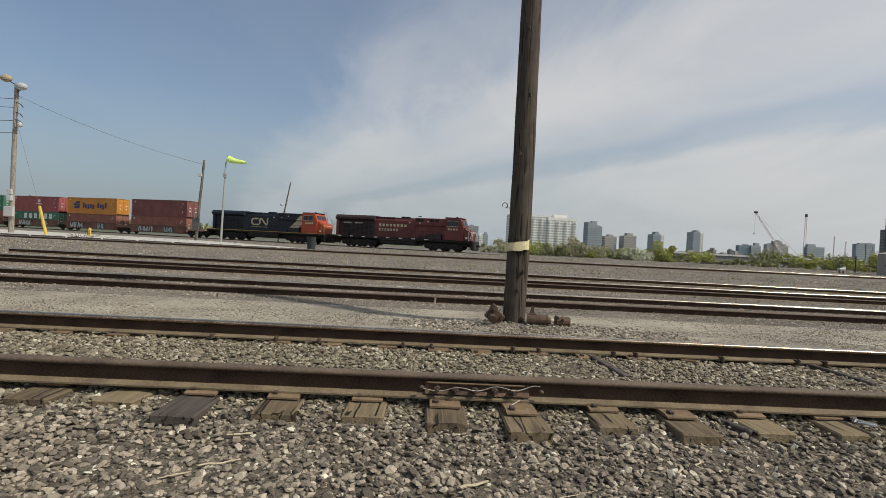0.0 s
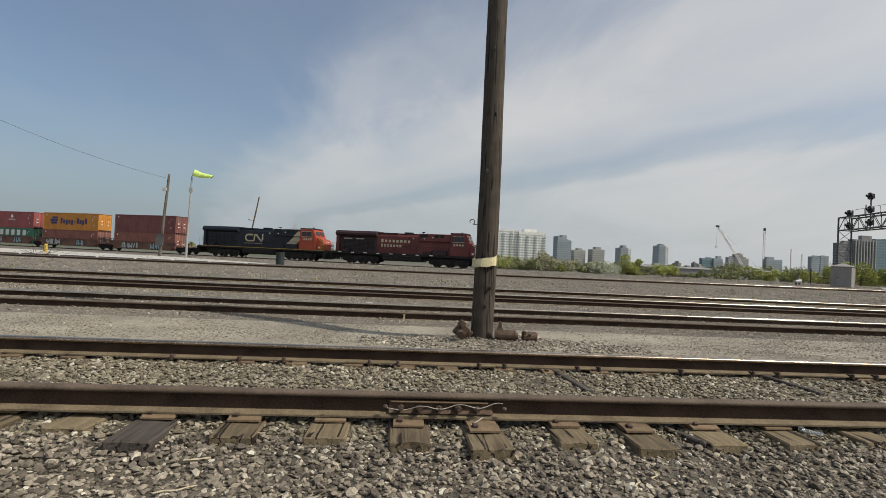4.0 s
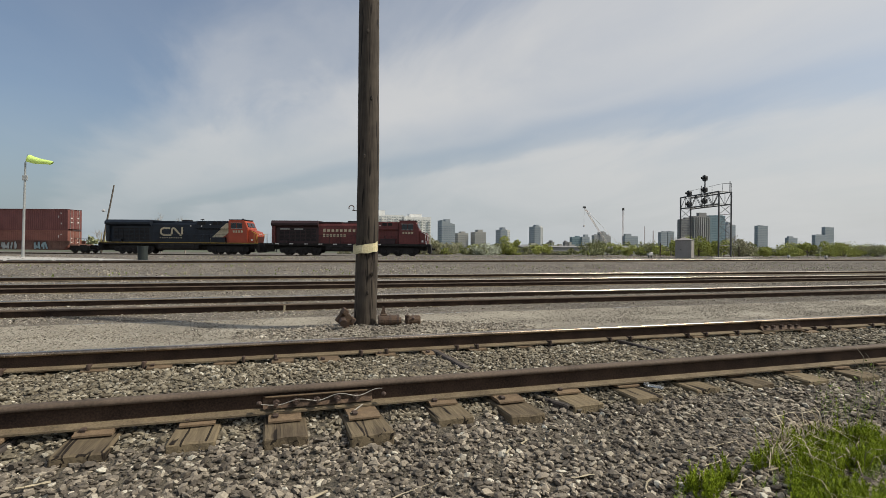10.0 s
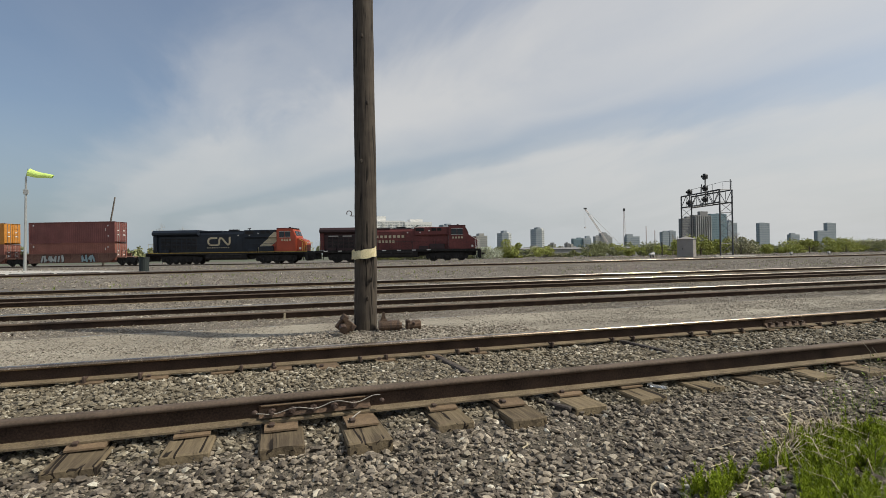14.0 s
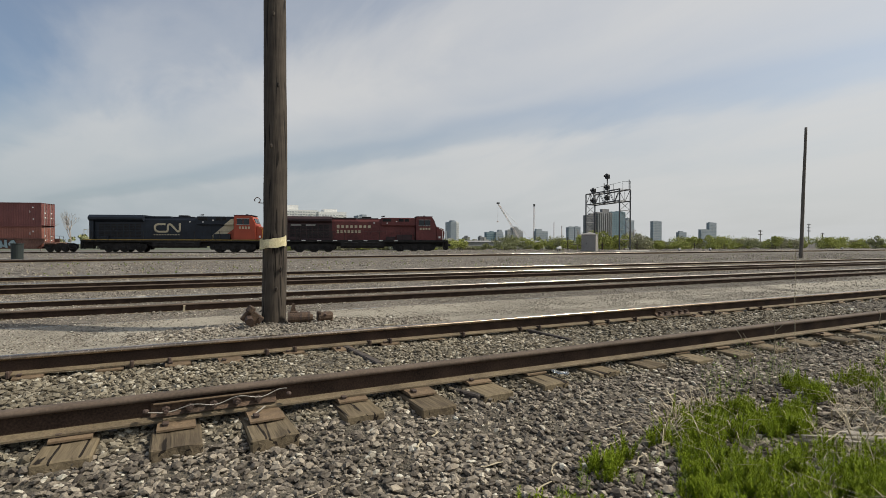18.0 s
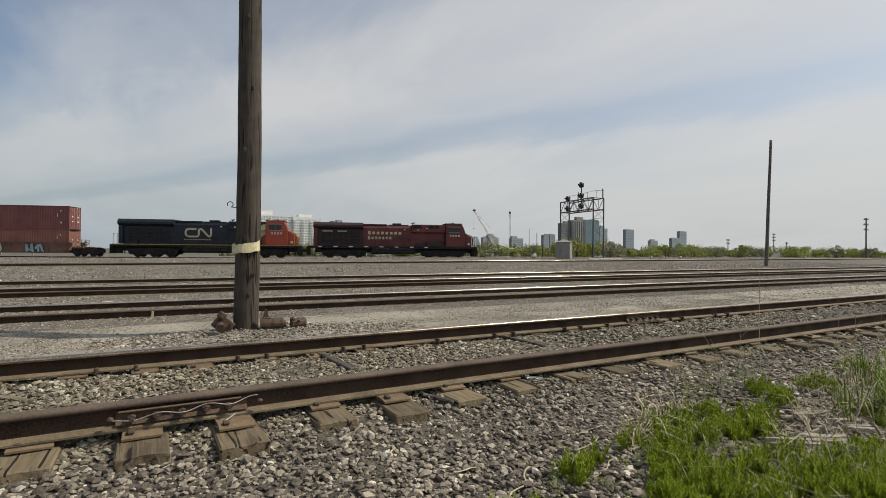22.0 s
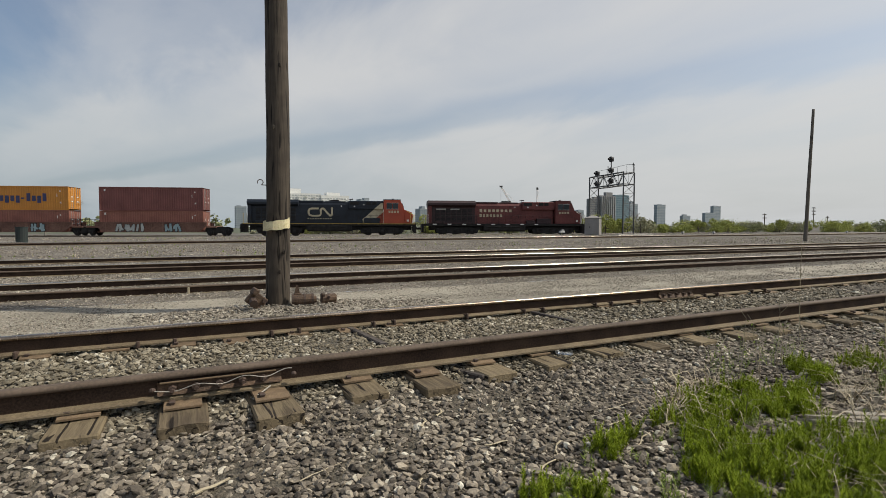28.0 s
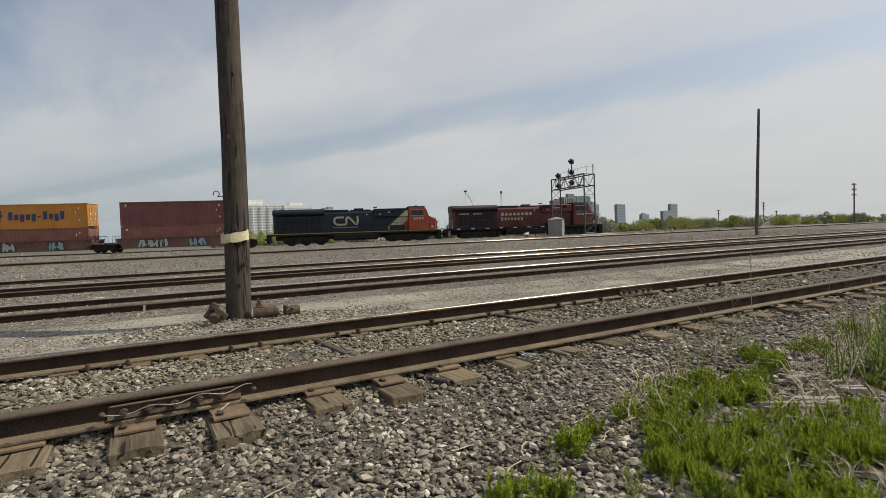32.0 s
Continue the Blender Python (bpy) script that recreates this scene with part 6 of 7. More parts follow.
def pads():
    """Pale concrete footing along the signal bridge and a grey wall beyond the yard."""
    bm = bmesh.new()
    box(bm, 43.6, 49.0, 42.7, 43.2, -0.1, 0.3, 0.03)
    tagged(link_mesh("concrete_footing", bm, M_SLAB), "pale concrete footing beside the signal bridge", "footing")
    # plain white lumps on short stems, added as small markers
    for x, y in ((55.2, 43.6), (60.5, 43.2), (98.0, 46.0)):
        r = empty("switch_lamp", pose(x, y, height(x, y)), "small white marker on the gravel", "switch lamp", "switch lamps")
        bm = bmesh.new()
        box(bm, -0.16, 0.16, -0.12, 0.12, 0.12, 0.36, 0.04)
        part("marker_case", bm, M_WHITEBOX, r)
        bm = bmesh.new()
        box(bm, -0.05, 0.05, -0.05, 0.05, -0.05, 0.13)
        part("stem", bm, M_SIGNAL, r)
    for k in range(14):
        bm = bmesh.new()
        box(bm, -3.0, 3.0, -0.1, 0.1, -0.2, 1.5 + 0.15 * (k % 3), 0.03)
        ob = link_mesh("wall_panel", bm, M_HUT)
        ob.matrix_world = pose(214 + 6.06 * k, 116, -0.1)
        tagged(ob, "grey concrete wall panel beyond the yard", "wall panel", "panels of the far wall")


pads()


def left_side():
    # light pole
    root = wood_pole("light_pole", -34.5, 44.0, -0.05, 12.6, 0.2, 0.15, (-0.004, 0), M_POLE_GREY, "grey wooden pole with floodlights and boxes", 12)
    for x, z, m in ((0.5, 12.15, M_WHITEBOX), (-0.75, 12.75, M_STRAW)):
        bm = bmesh.new()
        bmesh.ops.create_uvsphere(bm, u_segments=12, v_segments=8, radius=0.36, matrix=Matrix.Translation((x, -0.2, z)) @ Matrix.Diagonal((1.25, 1.0, 0.85, 1)))
        h = part("floodlight", bm, m, root, "pale floodlight")
        bm = bmesh.new()
        bar(bm, (0, 0, z - 0.5), (x, -0.1, z - 0.1), 0.035, 5)
        part("arm", bm, M_GALV, h)
    for z in (10.9, 10.1, 9.5):
        bm = bmesh.new()
        bar(bm, (0, -0.1, z), (0.55, -0.2, z - 0.25), 0.03, 5)
        bar(bm, (0.5, -0.2, z - 0.2), (0.7, -0.2, z - 0.45), 0.05, 6)
        part("bracket", bm, M_GALV, root)
    bm = bmesh.new()
    bmesh.ops.create_uvsphere(bm, u_segments=10, v_segments=6, radius=0.22, matrix=Matrix.Translation((0.5, -0.2, 9.0)))
    part("camera_dome", bm, M_WHITEBOX, root, "white camera dome")
    for z, w in ((1.4, 0.75), (3.2, 0.4), (2.7, 0.4)):
        bm = bmesh.new()
        box(bm, -w / 2, w / 2, -0.42, -0.18, z, z + w * 1.1, 0.03)
        part("meter_box", bm, M_WHITEBOX, root, "pale box")
    bm = bmesh.new()
    bar(bm, (2.9, 0, -0.1), (2.2, 0, 2.4), 0.12, 8)
    g = part("guy_guard", bm, M_YELLOW, root, "yellow guy-wire guard")
    bm = bmesh.new()
    bar(bm, (2.2, 0, 2.4), (0.0, 0, 9.5), 0.012, 4)
    part("guy_wire", bm, M_CABLE, g)
    # second pole, with the cable between them
    p2 = wood_pole("utility_pole", -22.9, 52.0, -0.05, 8.2, 0.15, 0.11, (0.055, 0), M_POLE_OLD, "thin dark leaning utility pole with a box", 10)
    bm = bmesh.new()
    box(bm, 0.02, 0.38, -0.3, -0.08, 6.4, 6.7, 0.02)
    part("junction_box", bm, M_WHITEBOX, p2)
    bm = bmesh.new()
    box(bm, -0.35, 0.35, -0.28, -0.1, 1.1, 2.2, 0.02)
    part("switch_box", bm, M_GALV, p2)
    bm = bmesh.new()
    a, b = Vector((-34.5, 44.0, 11.4)), Vector((-22.5, 52.0, 7.6))
    prev = a
    for k in range(1, 17):
        f = k / 16
        q = a.lerp(b, f) - Vector((0, 0, 0.9 * 4 * f * (1 - f) * 0.5))
        bar(bm, prev, q, 0.014, 4)
        prev = q
    tagged(link_mesh("overhead_cable", bm, M_CABLE), "thin dark cable sagging between two poles", "cable")
    for dz in (0.2, -0.5, -1.6, -2.6):
        bm = bmesh.new()
        bar(bm, (-34.5, 44.0, 10.9 + dz), (-58, 40.0, 9.9 + dz * 1.3), 0.025, 4)
        tagged(link_mesh("overhead_cable", bm, M_CABLE), "thin dark cable running off the pole", "cable")
    # third pole, beyond the train
    p3 = wood_pole("utility_pole", -24.2, 85.0, -0.2, 10.05, 0.14, 0.1, (0.16, 0), M_POLE_OLD, "thin dark pole behind the train", 10)
    bm = bmesh.new()
    bmesh.ops.create_uvsphere(bm, u_segments=10, v_segments=6, radius=0.2, matrix=Matrix.Translation((0.3, 0, 6.2)))
    bar(bm, (0.75, 0, 6.0), (0.3, 0, 6.1), 0.03, 5)
    part("lamp", bm, M_WHITEBOX, p3)
    # wind sock
    r = empty("wind_sock", Matrix.Translation((-19.65, 50.0, 0.0)), "lime wind sock on a grey steel pole", "wind sock")
    bm = bmesh.new()
    bar(bm, (0, 0, -0.1), (0.12, 0, 7.65), 0.11, 10, 0.07)
    part("pole", bm, M_ALU, r)
    bm = bmesh.new()
    box(bm, -0.05, 0.3, -0.12, 0.0, 6.2, 6.6, 0.02)
    part("box", bm, M_ALU, r)
    bm = bmesh.new()
    rings = []
    for k in range(8):
        f = k / 7
        c = Vector((0.32 + 1.66 * f, -0.1 * f, 8.02 - 0.4 * f - 0.06 * math.sin(f * 5)))
        rr = 0.3 - 0.17 * f
        rings.append([bm.verts.new(c + Vector((0.12 * math.sin(t), math.cos(t) * rr, math.sin(t) * rr))) for t in [2 * math.pi * j / 14 for j in range(14)]])
    for a, b in zip(rings, rings[1:]):
        for j in range(14):
            bm.faces.new((a[j], a[(j + 1) % 14], b[(j + 1) % 14], b[j]))
    ob = part("sock", bm, M_SOCK, r, "lime yellow cloth sock")
    mod = ob.modifiers.new("thick", "SOLIDIFY")
    mod.thickness = 0.01
    bm = bmesh.new()
    bar(bm, (0.1, 0, 7.55), (0.27, 0, 8.3), 0.03, 6)
    part("swivel", bm, M_ALU, r)
    # bin
    r = empty("waste_bin", Matrix.Translation((-8.5, 38.4, -0.02)), "dark green waste drum at the road's end", "bin")
    bm = bmesh.new()
    bar(bm, (0, 0, 0), (0, 0, 0.95), 0.29, 16, 0.31)
    part("drum", bm, M_BIN, r)
    bm = bmesh.new()
    bar(bm, (0, 0, 0.95), (0, 0, 1.0), 0.34, 16)
    part("rim", bm, M_BIN, r)
    # low hydrant-like marker and fallen branch
    r = empty("yellow_post", Matrix.Translation((-29.4, 46.0, 0)), "short yellow marker post by the road", "marker post")
    bm = bmesh.new()
    bar(bm, (0, 0, 0), (0, 0, 0.6), 0.12, 8)
    part("post", bm, M_YELLOW, r)
    bm = bmesh.new()
    bar(bm, (0, 0, 0.6), (0, 0, 0.75), 0.16, 8, 0.05)
    part("cap", bm, M_YELLOW, r)
    rng = random.Random(8)
    r = empty("brush_pile", Matrix.Translation((-23.6, 36.4, 0)), "heap of bare dark branches", "brush pile")
    for k in range(3):
        bm = bmesh.new()
        for _ in range(5):
            a = rng.uniform(0, 3.14)
            bar(bm, (rng.uniform(-0.5, 0.5), 0, 0), (math.cos(a) * 1.2, rng.uniform(-0.4, 0.4), 0.2 + abs(math.sin(a)) * 0.6), 0.016, 4, 0.006)
        part("branch", bm, M_SPIKE, r)


left_side()


def right_side():
    wood_pole("utility_pole", 45.36, 24.3, -0.05, 10.85, 0.145, 0.1, (0.055, 0), M_POLE_OLD, "tall bare dark pole beside the far tracks", 12)
    for x, y, h, arms in ((197.6, 120, 7.0, 2), (230.4, 120, 10.1, 3), (240.6, 120, 6.45, 1), (157.7, 60, 10.65, 3)):
        p = wood_pole("utility_pole", x, y, -0.2, h, 0.2, 0.15, (0.0, 0), M_POLE_OLD, "distant wooden utility pole with crossarms", 8, "distant utility poles")
        for k in range(arms):
            bm = bmesh.new()
            box(bm, -1.2, 1.2, -0.1, 0.1, h - 0.7 - k * 1.3, h - 0.5 - k * 1.3)
            c = part("crossarm", bm, M_POLE_OLD, p)
            for dx in (-1.0, -0.4, 0.4, 1.0):
                bm = bmesh.new()
                bar(bm, (dx, 0, h - 0.5 - k * 1.3), (dx, 0, h - 0.25 - k * 1.3), 0.08, 6)
                part("insulator", bm, M_WHITEBOX, c)


right_side()


# ---- the far town ----
def tower_material(name, wall, glass):
    return material(name + "_wall", wall, 0.8, vary=0.1, size=0.05, fine=0.6), material(name + "_glass", glass, 0.25, vary=0.2, size=0.1, fine=1.0)


# distance haze is mixed into most of these wall and glass colours
HAZY = {"pale": tower_material("pale_block", (0.76, 0.75, 0.71), (0.42, 0.43, 0.42)),
        "blue": tower_material("blue_block", (0.3, 0.33, 0.35), (0.25, 0.29, 0.32)),
        "grey": tower_material("grey_block", (0.36, 0.355, 0.345), (0.29, 0.3, 0.3)),
        "slab": tower_material("slab_block", (0.22, 0.215, 0.21), (0.15, 0.155, 0.165)),
        "brown": tower_material("brown_block", (0.36, 0.35, 0.32), (0.29, 0.29, 0.28)),
        "teal": tower_material("teal_block", (0.17, 0.235, 0.26), (0.13, 0.195, 0.225))}


def tower(x0, x1, y, h, style, deep=25, bays=0, storey=3.1, turn=0, label="", cap=0, slope=0.0, balcony=False):
    """A block of flats far off: storeys with window bands or single windows, and a roof box."""
    wall, glass = HAZY[style]
    deep = min(deep, 7) if x0 > 400 else deep
    w = x1 - x0
    r = empty("apartment_block", pose((x0 + x1) / 2, y, -0.2, 0, 0, turn), label or "hazy distant high-rise block", "high-rise", "high-rises of the far town")
    bm = bmesh.new()
    prism(bm, ((-w / 2, 0), (w / 2, 0), (w / 2, h - slope), (-w / 2, h)), 0, deep, "y")
    part("wall", bm, wall, r)
    n = int((h - slope) / storey)
    bays = bays or max(2, int(w / 4))
    bm, bal = bmesh.new(), bmesh.new()
    for k in range(1, n):
        z = k * storey
        for b in range(bays):
            x = -w / 2 + w * (b + 0.5) / bays
            box(bm, x - w / bays * 0.36, x + w / bays * 0.36, -0.12, 0.05, z + 0.9, z + 2.5)
            if balcony and b % 3 == 0:
                box(bal, x - w / bays * 0.48, x + w / bays * 0.48, -1.5, 0.0, z, z + 1.0)
        for b in range(4):
            yy = deep * (b + 0.5) / 4
            box(bm, -w / 2 - 0.12, -w / 2 + 0.05, yy - deep * 0.08, yy + deep * 0.08, z + 0.9, z + 2.5)
    tagged(part("window_grid", bm, glass, r), kind="stuff")
    if balcony:
        tagged(part("balcony_grid", bal, wall, r), kind="stuff")
    else:
        bal.free()
    bm = bmesh.new()
    shift = (int(x0 * 7) % 5 - 2) * 0.09 * w
    box(bm, shift - w * (0.16 + int(x0) % 3 * 0.05), shift + w * 0.2, deep * 0.2, deep * 0.8, h - slope - 0.5, h + max(0.8, 1.6 + int(x0) % 3 + cap))
    part("roof_box", bm, wall, r)
    return r


def town():
    tower(100, 146, 614, 41.5, "pale", 26, 15, label="large white apartment block with balconies", cap=3, balcony=True)
    tower(146, 180, 612, 40, "pale", 26, 10, label="white wing of an apartment block with balconies", balcony=True)
    tower(222.5, 242.5, 700, 42, "blue", 20, 6, slope=6, label="blue glass tower with a slanted top")
    tower(250.5, 267, 710, 24, "brown", 18, 5, cap=0)
    tower(275.5, 293, 705, 26, "brown", 18, 5, cap=0)
    tower(314.2, 325, 700, 30, "blue", 18, 4)
    tower(325.1, 330.6, 702, 29.4, "pale", 18, 2, cap=-1)
    tower(370.6, 380.5, 700, 36, "blue", 18, 4)
    tower(380.6, 386, 702, 35, "pale", 18, 2, cap=-1)
    tower(435.7, 452, 700, 21, "teal", 18, 6)
    tower(452.1, 466, 698, 21.5, "blue", 18, 5)
    tower(489, 499, 720, 25, "grey", 18, 4, label="stepped grey office block behind the crane")
    tower(499, 511, 719, 30, "grey", 18, 4, label="stepped grey office block behind the crane", cap=-1)
    tower(511, 521, 720, 24, "grey", 18, 4, label="stepped grey office block behind the crane")
    tower(533.7, 558.5, 700, 24, "blue", 18, 7)
    tower(604, 616.8, 700, 31.5, "blue", 18, 3, label="one of two blue grey towers", cap=-1)
    tower(618.2, 631, 700, 33, "blue", 18, 3, label="one of two blue grey towers", cap=-1)
    tower(75, 92, 900, 36, "blue", 18, 5)
    tower(94, 101, 905, 21, "pale", 18, 3)
    tower(104, 113, 930, 23, "blue", 18, 3)
    tower(481.4, 497, 522, 40.5, "slab", 24, 6, label="grey brown apartment slab with dark bays")
    tower(497.1, 523.4, 520, 45, "slab", 24, 9, label="grey brown apartment slab with pale stripes", cap=1)
    tower(523.5, 549.5, 520, 46.5, "teal", 24, 7, label="teal glass apartment slab", cap=-4)
    tower(572.5, 588.5, 540, 36.5, "blue", 20, 5)
    tower(813.8, 837.5, 700, 47, "blue", 20, 6, cap=-3)
    tower(887.3, 909.5, 700, 26.5, "blue", 20, 5, cap=-1)
    tower(954.5, 986.6, 700, 33, "blue", 20, 6, cap=-4)
    tower(986.7, 1010, 705, 48, "blue", 20, 5, cap=-4)
    tower(1066.7, 1123.7, 700, 13, "grey", 20, 10, label="low grey office block", cap=-3)
    tower(1230, 1290, 700, 12, "grey", 20, 10, cap=-3)
    for x, w, h, s in ((394, 4.5, 12.3, "slab"), (417.4, 5.4, 13.4, "slab"), (402, 12, 8, "brown"), (352, 20, 8, "brown"), (425, 9, 9, "brown"), (655, 40, 12, "grey"), (1600, 50, 12, "grey")):
        tower(x, x + w, 690, h, s, 15)
    # pale piers up the face of the striped slab
    for k in range(8):
        bm = bmesh.new()
        box(bm, -0.45, 0.45, -1.2, 0.0, 0, 44)
        ob = link_mesh("facade_pier", bm, HAZY["grey"][0])
        ob.matrix_world = pose(499 + k * 3.4, 519.6, -0.2)
        tagged(ob, "pale upright pier on the slab's face", "pier", "piers of the striped slab")
    # long low sheds behind the scrub
    for x0, x1, y, h, m in ((300, 420, 165, 1.8, "slab"), (95, 150, 190, 2.2, "slab")):
        r = empty("low_shed", pose(x0, y, -0.2), "long low grey shed behind the scrub", "shed", "sheds behind the scrub")
        bm = bmesh.new()
        box(bm, 0, x1 - x0, 0, 12, 0, h)
        part("wall", bm, HAZY[m][0], r)
        bm = bmesh.new()
        prism(bm, ((-0.4, h), (12.4, h), (6, h + 0.7)), -0.4, x1 - x0 + 0.4, "x")
        part("roof", bm, HAZY["slab"][0], r)


town()


def cranes():
    root = empty("lattice_crane", Matrix(), "distant white lattice boom crane", "crane", "distant cranes")

    def lattice(parent, a, b, w, n, name="boom"):
        a, b = Vector(a), Vector(b)
        d = (b - a).normalized()
        s = d.cross(Vector((0, 1, 0))).normalized() * w
        bm = bmesh.new()
        for o in (s, -s):
            bar(bm, a + o, b + o * 0.6, 0.45, 4)
        for k in range(n):
            p, q = a.lerp(b, k / n), a.lerp(b, (k + 1) / n)
            bar(bm, p + s * (1 if k % 2 else -1), q - s * (1 if k % 2 else -1), 0.28, 4)
        return part(name, bm, M_CRANE, parent)

    lattice(root, (497, 700, 14), (457, 700, 67.5), 1.3, 16)
    bm = bmesh.new()
    bar(bm, (457, 700, 67.5), (456.6, 700, 39), 0.2, 4)
    bar(bm, (457, 700, 67.5), (519, 700, 13), 0.2, 4)
    bmesh.ops.create_cube(bm, size=2.2, matrix=Matrix.Translation((456.6, 700, 38)))
    part("cable", bm, M_CRANE, root)
    bm = bmesh.new()
    box(bm, 455, 459.5, 699, 701, 66.5, 69)
    part("boom_head", bm, M_SIGNAL, root)
    root = empty("lattice_crane", Matrix(), "distant upright lattice crane mast", "crane", "distant cranes")
    lattice(root, (534, 706, 0), (534, 706, 68), 1.8, 22, "mast")
    bm = bmesh.new()
    box(bm, 532.6, 535.4, 705, 707, 65.5, 69.5)
    part("mast_head", bm, M_SIGNAL, root)
    for x, h, w in ((571.5, 40, 0.6), (588.4, 33.5, 1.0)):
        root = empty("radio_mast", Matrix(), "distant thin grey radio mast", "mast", "distant masts")
        lattice(root, (x, 700, 0), (x, 700, h), w, 10, "mast")


M_CRANE = material("hazy_white_steel", (0.74, 0.65, 0.62), 0.7, vary=0.15)
cranes()


# ---- trees and bushes ----
M_CROWN = material("spring_leaves", (0.31, 0.34, 0.085), 0.85, vary=0.35, size=0.25, fine=2, island=0.9, tint=(0.52, 0.54, 0.17), spec=0.2)
M_CROWN_DARK = material("dull_leaves", (0.25, 0.265, 0.125), 0.85, vary=0.35, size=0.25, fine=2, island=0.9, tint=(0.39, 0.4, 0.21), spec=0.2)
M_CROWN_GREY = material("grey_green_leaves", (0.33, 0.33, 0.19), 0.85, vary=0.35, size=0.25, fine=2, island=0.9, tint=(0.5, 0.48, 0.32), spec=0.2)
M_BLOSSOM = material("white_blossom", (0.42, 0.46, 0.3), 0.8, vary=0.35, size=0.3, fine=2, island=1.3, tint=(0.66, 0.68, 0.54))
M_BARK_PALE = material("pale_bark", (0.34, 0.3, 0.25), 0.9, vary=0.3, size=3, fine=20)
M_BARK = material("grey_bark", (0.12, 0.1, 0.08), 0.9, vary=0.3, size=3, fine=20)


def crown(seed, w, h, count, leaf, low=0.1, lumps=7):
    """Leaf clumps set thickly in several overlapping lobes with gaps between."""
    rng = np.random.default_rng(seed)
    c = np.stack([rng.normal(0, 0.3, lumps) * w, rng.normal(0, 0.3, lumps) * w, h * rng.uniform(low + 0.15, 0.82, lumps)], 1)
    rad = rng.uniform(0.16, 0.32, lumps) * min(w * 1.2, h)
    k = rng.integers(0, lumps, count)
    d = rng.normal(size=(count, 3))
    d /= np.linalg.norm(d, axis=1)[:, None]
    p = c[k] + d * (rad[k] * rng.uniform(0.35, 1.05, count) ** 0.6)[:, None]
    p[:, 2] = np.abs(p[:, 2] - h * low) + h * low
    rot = rotations(count, rng)
    quad = np.array([(-1, -0.5, 0), (0.2, -0.75, 0.15), (1, 0.1, 0), (0.1, 0.7, 0.2), (-0.9, 0.4, 0.1)]) * leaf
    size = np.exp(rng.normal(0, 0.35, count))
    v = np.einsum("nij,nvj->nvi", rot, quad[None] * size[:, None, None]) + p[:, None, :]
    f = np.arange(count * 5).reshape(count, 5)
    return v.reshape(-1, 3), f, c


def tree_thing(name, x, y, w, h, mat, label, seed, count=900, leaf=0.28, trunk=True, low=0.1, category="tree"):
    root = empty(name, pose(x, y, -0.2), label, category, "trees beyond the yard")
    v, f, c = crown(seed, w, h, count, leaf, low)
    ob = raw_mesh("crown", v, f, mat)
    ob.parent = root
    bm = bmesh.new()
    bar(bm, (0, 0, -0.1), (0, 0, h * 0.5), 0.035 * h, 7, 0.018 * h)
    for q in c:
        bar(bm, (0, 0, h * 0.25), tuple(q), 0.014 * h, 5, 0.005 * h)
    part("trunk", bm, M_BARK, root)
    return root


def scrub(name, x, y, w, h, mat, label, seed, count=2600):
    """A low spreading bush, leafy down to the ground, with its stems inside."""
    rng = np.random.default_rng(seed)
    n = 14
    c = np.stack([rng.uniform(-0.45, 0.45, n) * w, rng.uniform(-0.25, 0.25, n) * w, h * rng.uniform(0.12, 0.74, n)], 1)
    rad = rng.uniform(0.16, 0.32, n) * h
    k = rng.integers(0, n, count)
    d = rng.normal(size=(count, 3))
    d /= np.linalg.norm(d, axis=1)[:, None]
    p = c[k] + d * (rad[k] * rng.uniform(0.0, 1.1, count) ** 0.6)[:, None] * np.array([1.5, 1.2, 1.0])
    p[:, 2] = np.abs(p[:, 2])
    quad = np.array([(-1, -0.3, 0), (0.3, -0.6, 0.15), (1, 0.2, 0), (-0.2, 0.6, 0.2)]) * 0.105
    v = np.einsum("nij,nvj->nvi", rotations(count, rng), quad[None] * np.exp(rng.normal(0, 0.35, count))[:, None, None]) + p[:, None, :]
    root = empty(name, pose(x, y, -0.2), label, "bush", "scrub beyond the yard")
    ob = raw_mesh("crown", v.reshape(-1, 3), np.arange(count * 4).reshape(count, 4), mat)
    ob.parent = root
    bm = bmesh.new()
    for q in c:
        bar(bm, (q[0] * 0.4, q[1] * 0.4, -0.1), tuple(q), 0.035, 5, 0.012)
    tagged(part("stem_cluster", bm, M_BARK, root), kind="stuff")
    ob["kind"] = "stuff"
    return root


def bare_tree(x, y, h, seed):
    """A leafless tree: limbs that fork into thin pale twigs."""
    rng = random.Random(seed)
    root = empty("bare_tree", pose(x, y, -0.2), "pale leafless tree behind the train", "tree", "bare trees")
    bm, tw = bmesh.new(), bmesh.new()

    def limb(a, d, n, r, depth):
        b = a + d * n
        bar(bm if depth < 2 else tw, a, b, r, 5 if depth < 2 else 3, r * 0.65)
        if depth < 5:
            for _ in range(3 if depth < 3 else 2):
                turn = Vector((rng.uniform(-0.6, 0.6), rng.uniform(-0.6, 0.6), rng.uniform(-0.1, 0.35)))
                limb(b, (d + turn).normalized(), n * rng.uniform(0.6, 0.85), r * 0.62, depth + 1)

    limb(Vector((0, 0, 0)), Vector((0, 0, 1)), h * 0.27, 0.02 * h, 0)
    part("trunk", bm, M_BARK_PALE, root)
    tagged(part("twig_tangle", tw, M_BARK_PALE, root, "tangle of thin pale twigs"), kind="stuff")


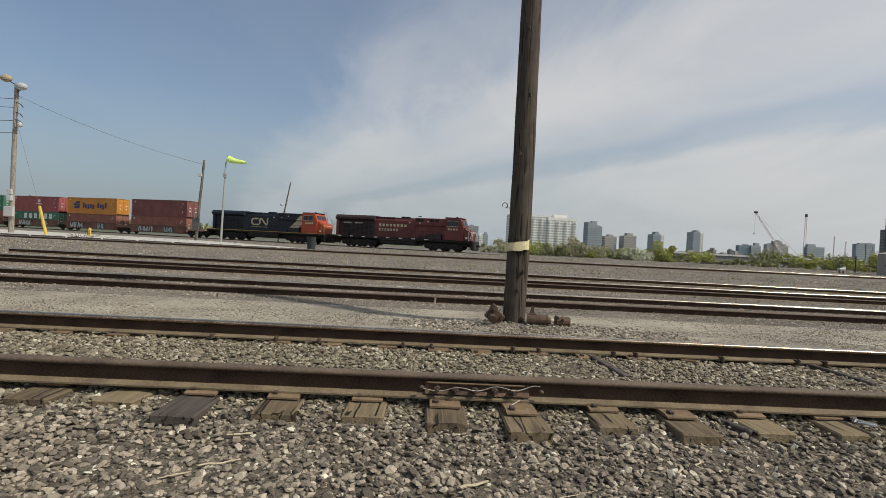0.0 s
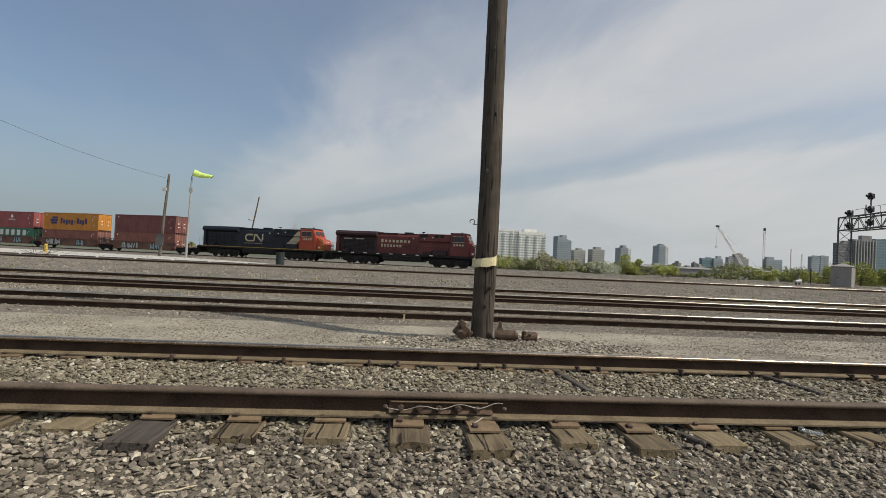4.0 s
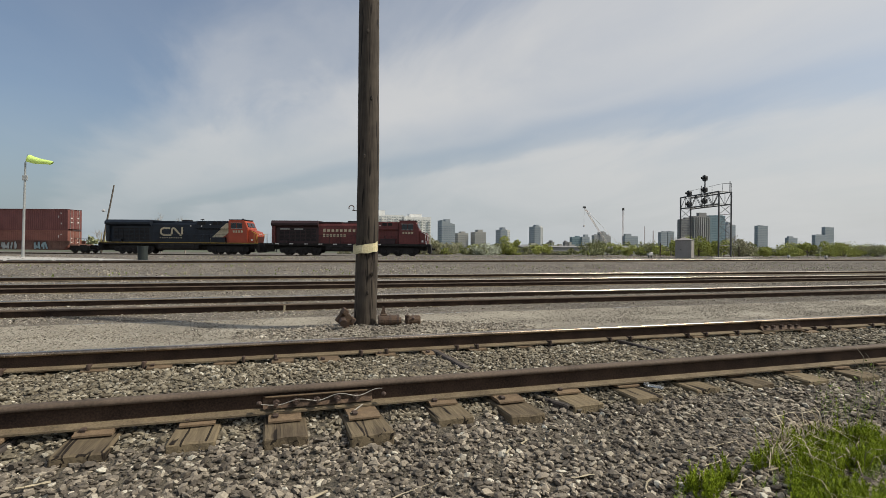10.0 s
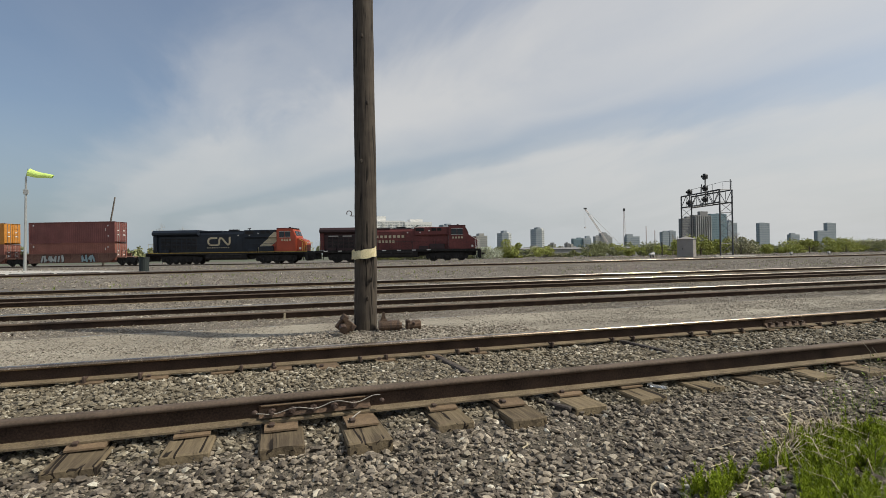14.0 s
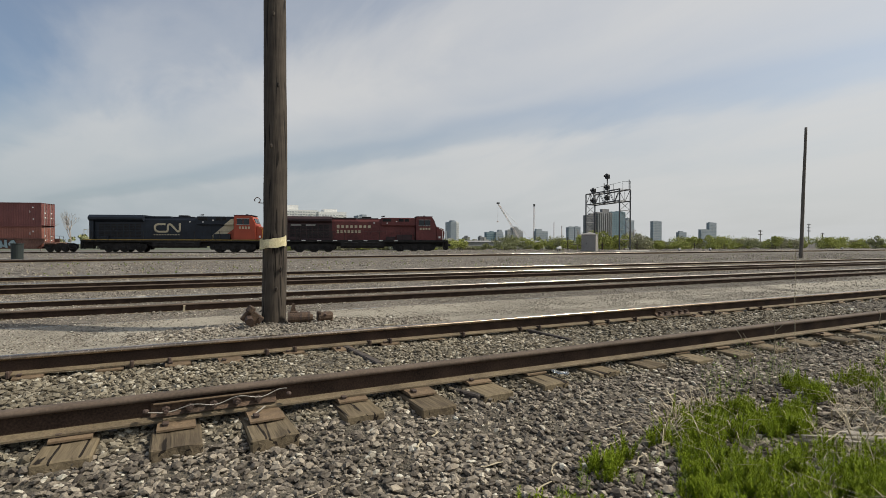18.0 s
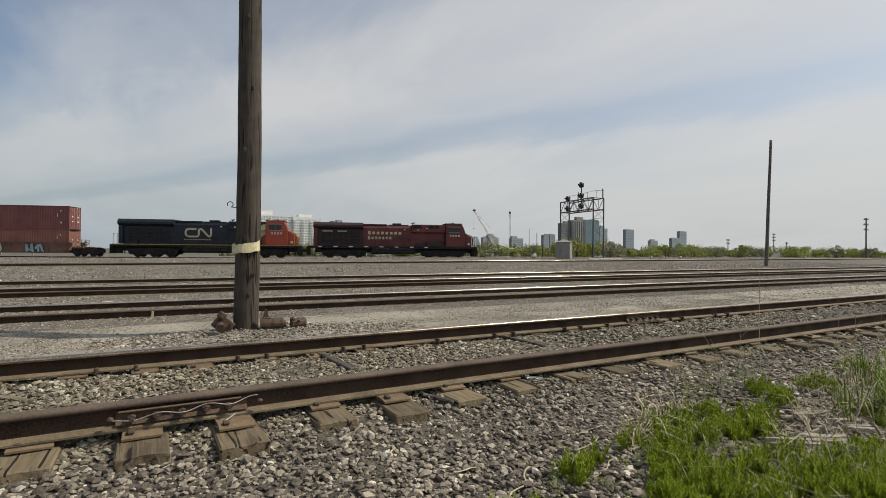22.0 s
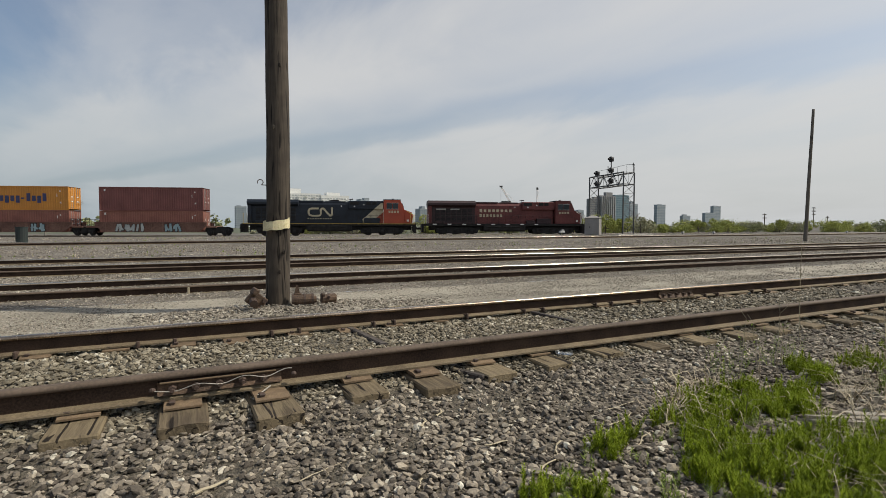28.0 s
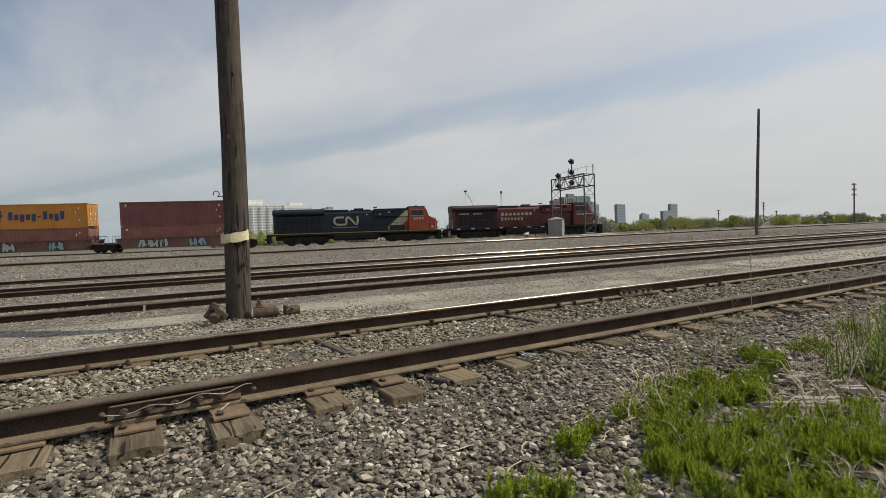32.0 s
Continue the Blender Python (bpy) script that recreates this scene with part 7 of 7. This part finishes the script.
def greenery():
    for i, (x, y, h) in enumerate(((-18.6, 96, 6.6), (-14.8, 95, 6.4), (-27.5, 97, 4.6), (74, 83, 5.0), (91, 84, 5.2))):
        bare_tree(x, y, h, 50 + i)
    rng = random.Random(77)
    # scrub along the far edge of the yard, from the train's track onwards
    x, i = 14.0, 0
    while x < 260:
        for row in (0, 1):
            y = 92 + row * 9 + rng.uniform(-4, 4)
            h = (2.3 if x < 60 else 3.0 if x < 85 else 3.4) * rng.uniform(0.4, 1.35)
            if 52 < x < 66:
                h *= 0.7
            m = (M_CROWN, M_CROWN_GREY, M_CROWN, M_CROWN_DARK)[rng.randrange(4)]
            scrub("bush", x + rng.uniform(-1, 1) + row * 2, y, rng.uniform(4.5, 7.0), h, m, "low spring-green bush at the yard's edge", 100 + i)
            i += 1
        x += 4.4 if x < 130 else 6.0
    scrub("blossom_bush", 36.6, 88, 5.6, 2.7, M_BLOSSOM, "bush covered in white blossom", 7, 3000)
    for i, (x, y, h, m) in enumerate(((29, 96, 4.0, M_CROWN_GREY), (44, 92, 3.6, M_CROWN), (72, 79, 3.8, M_CROWN), (76, 78, 4.1, M_CROWN), (80, 76, 3.9, M_CROWN), (88, 80, 4.6, M_CROWN_GREY), (98, 82, 3.2, M_CROWN), (112, 84, 3.4, M_CROWN), (152, 88, 4.0, M_CROWN), (197, 104, 4.6, M_CROWN), (204, 86, 4.4, M_CROWN_DARK), (224, 84, 3.4, M_CROWN_DARK))):
        tree_thing("tree", x, y, h * 1.2, h, m, "young tree in light spring leaf", 300 + i, 2600, 0.1, low=0.02)
    # woods towards the horizon
    vs, fs, base = [], [], 0
    g = np.random.default_rng(8)
    for i in range(240):
        x = g.uniform(-420, 1500)
        y = g.uniform(230, 520)
        h = g.uniform(3.5, 7)
        v, f, _ = crown(1000 + i, h * 1.8, h, 180, 0.5, 0.02, 6)
        vs.append(v + np.array([x, y, -0.2]))
        fs.append(f + base)
        base += len(v)
    ob = raw_mesh("far_woods", np.concatenate(vs), np.concatenate(fs), M_CROWN_DARK)
    tagged(ob, "belt of dull green spring woods towards the town", "woods", kind="stuff")
    vs, fs, base = [], [], 0
    for i in range(70):
        x, y, h = g.uniform(-230, -100), g.uniform(150, 190), g.uniform(6.5, 10)
        v, f, _ = crown(2000 + i, h * 1.0, h, 420, 0.36, 0.02, 7)
        vs.append(v + np.array([x, y, -0.2]))
        fs.append(f + base)
        base += len(v)
    ob = raw_mesh("far_woods", np.concatenate(vs), np.concatenate(fs), M_CROWN_DARK)
    tagged(ob, "belt of dull green woods behind the containers", "woods", kind="stuff")


greenery()


motions()
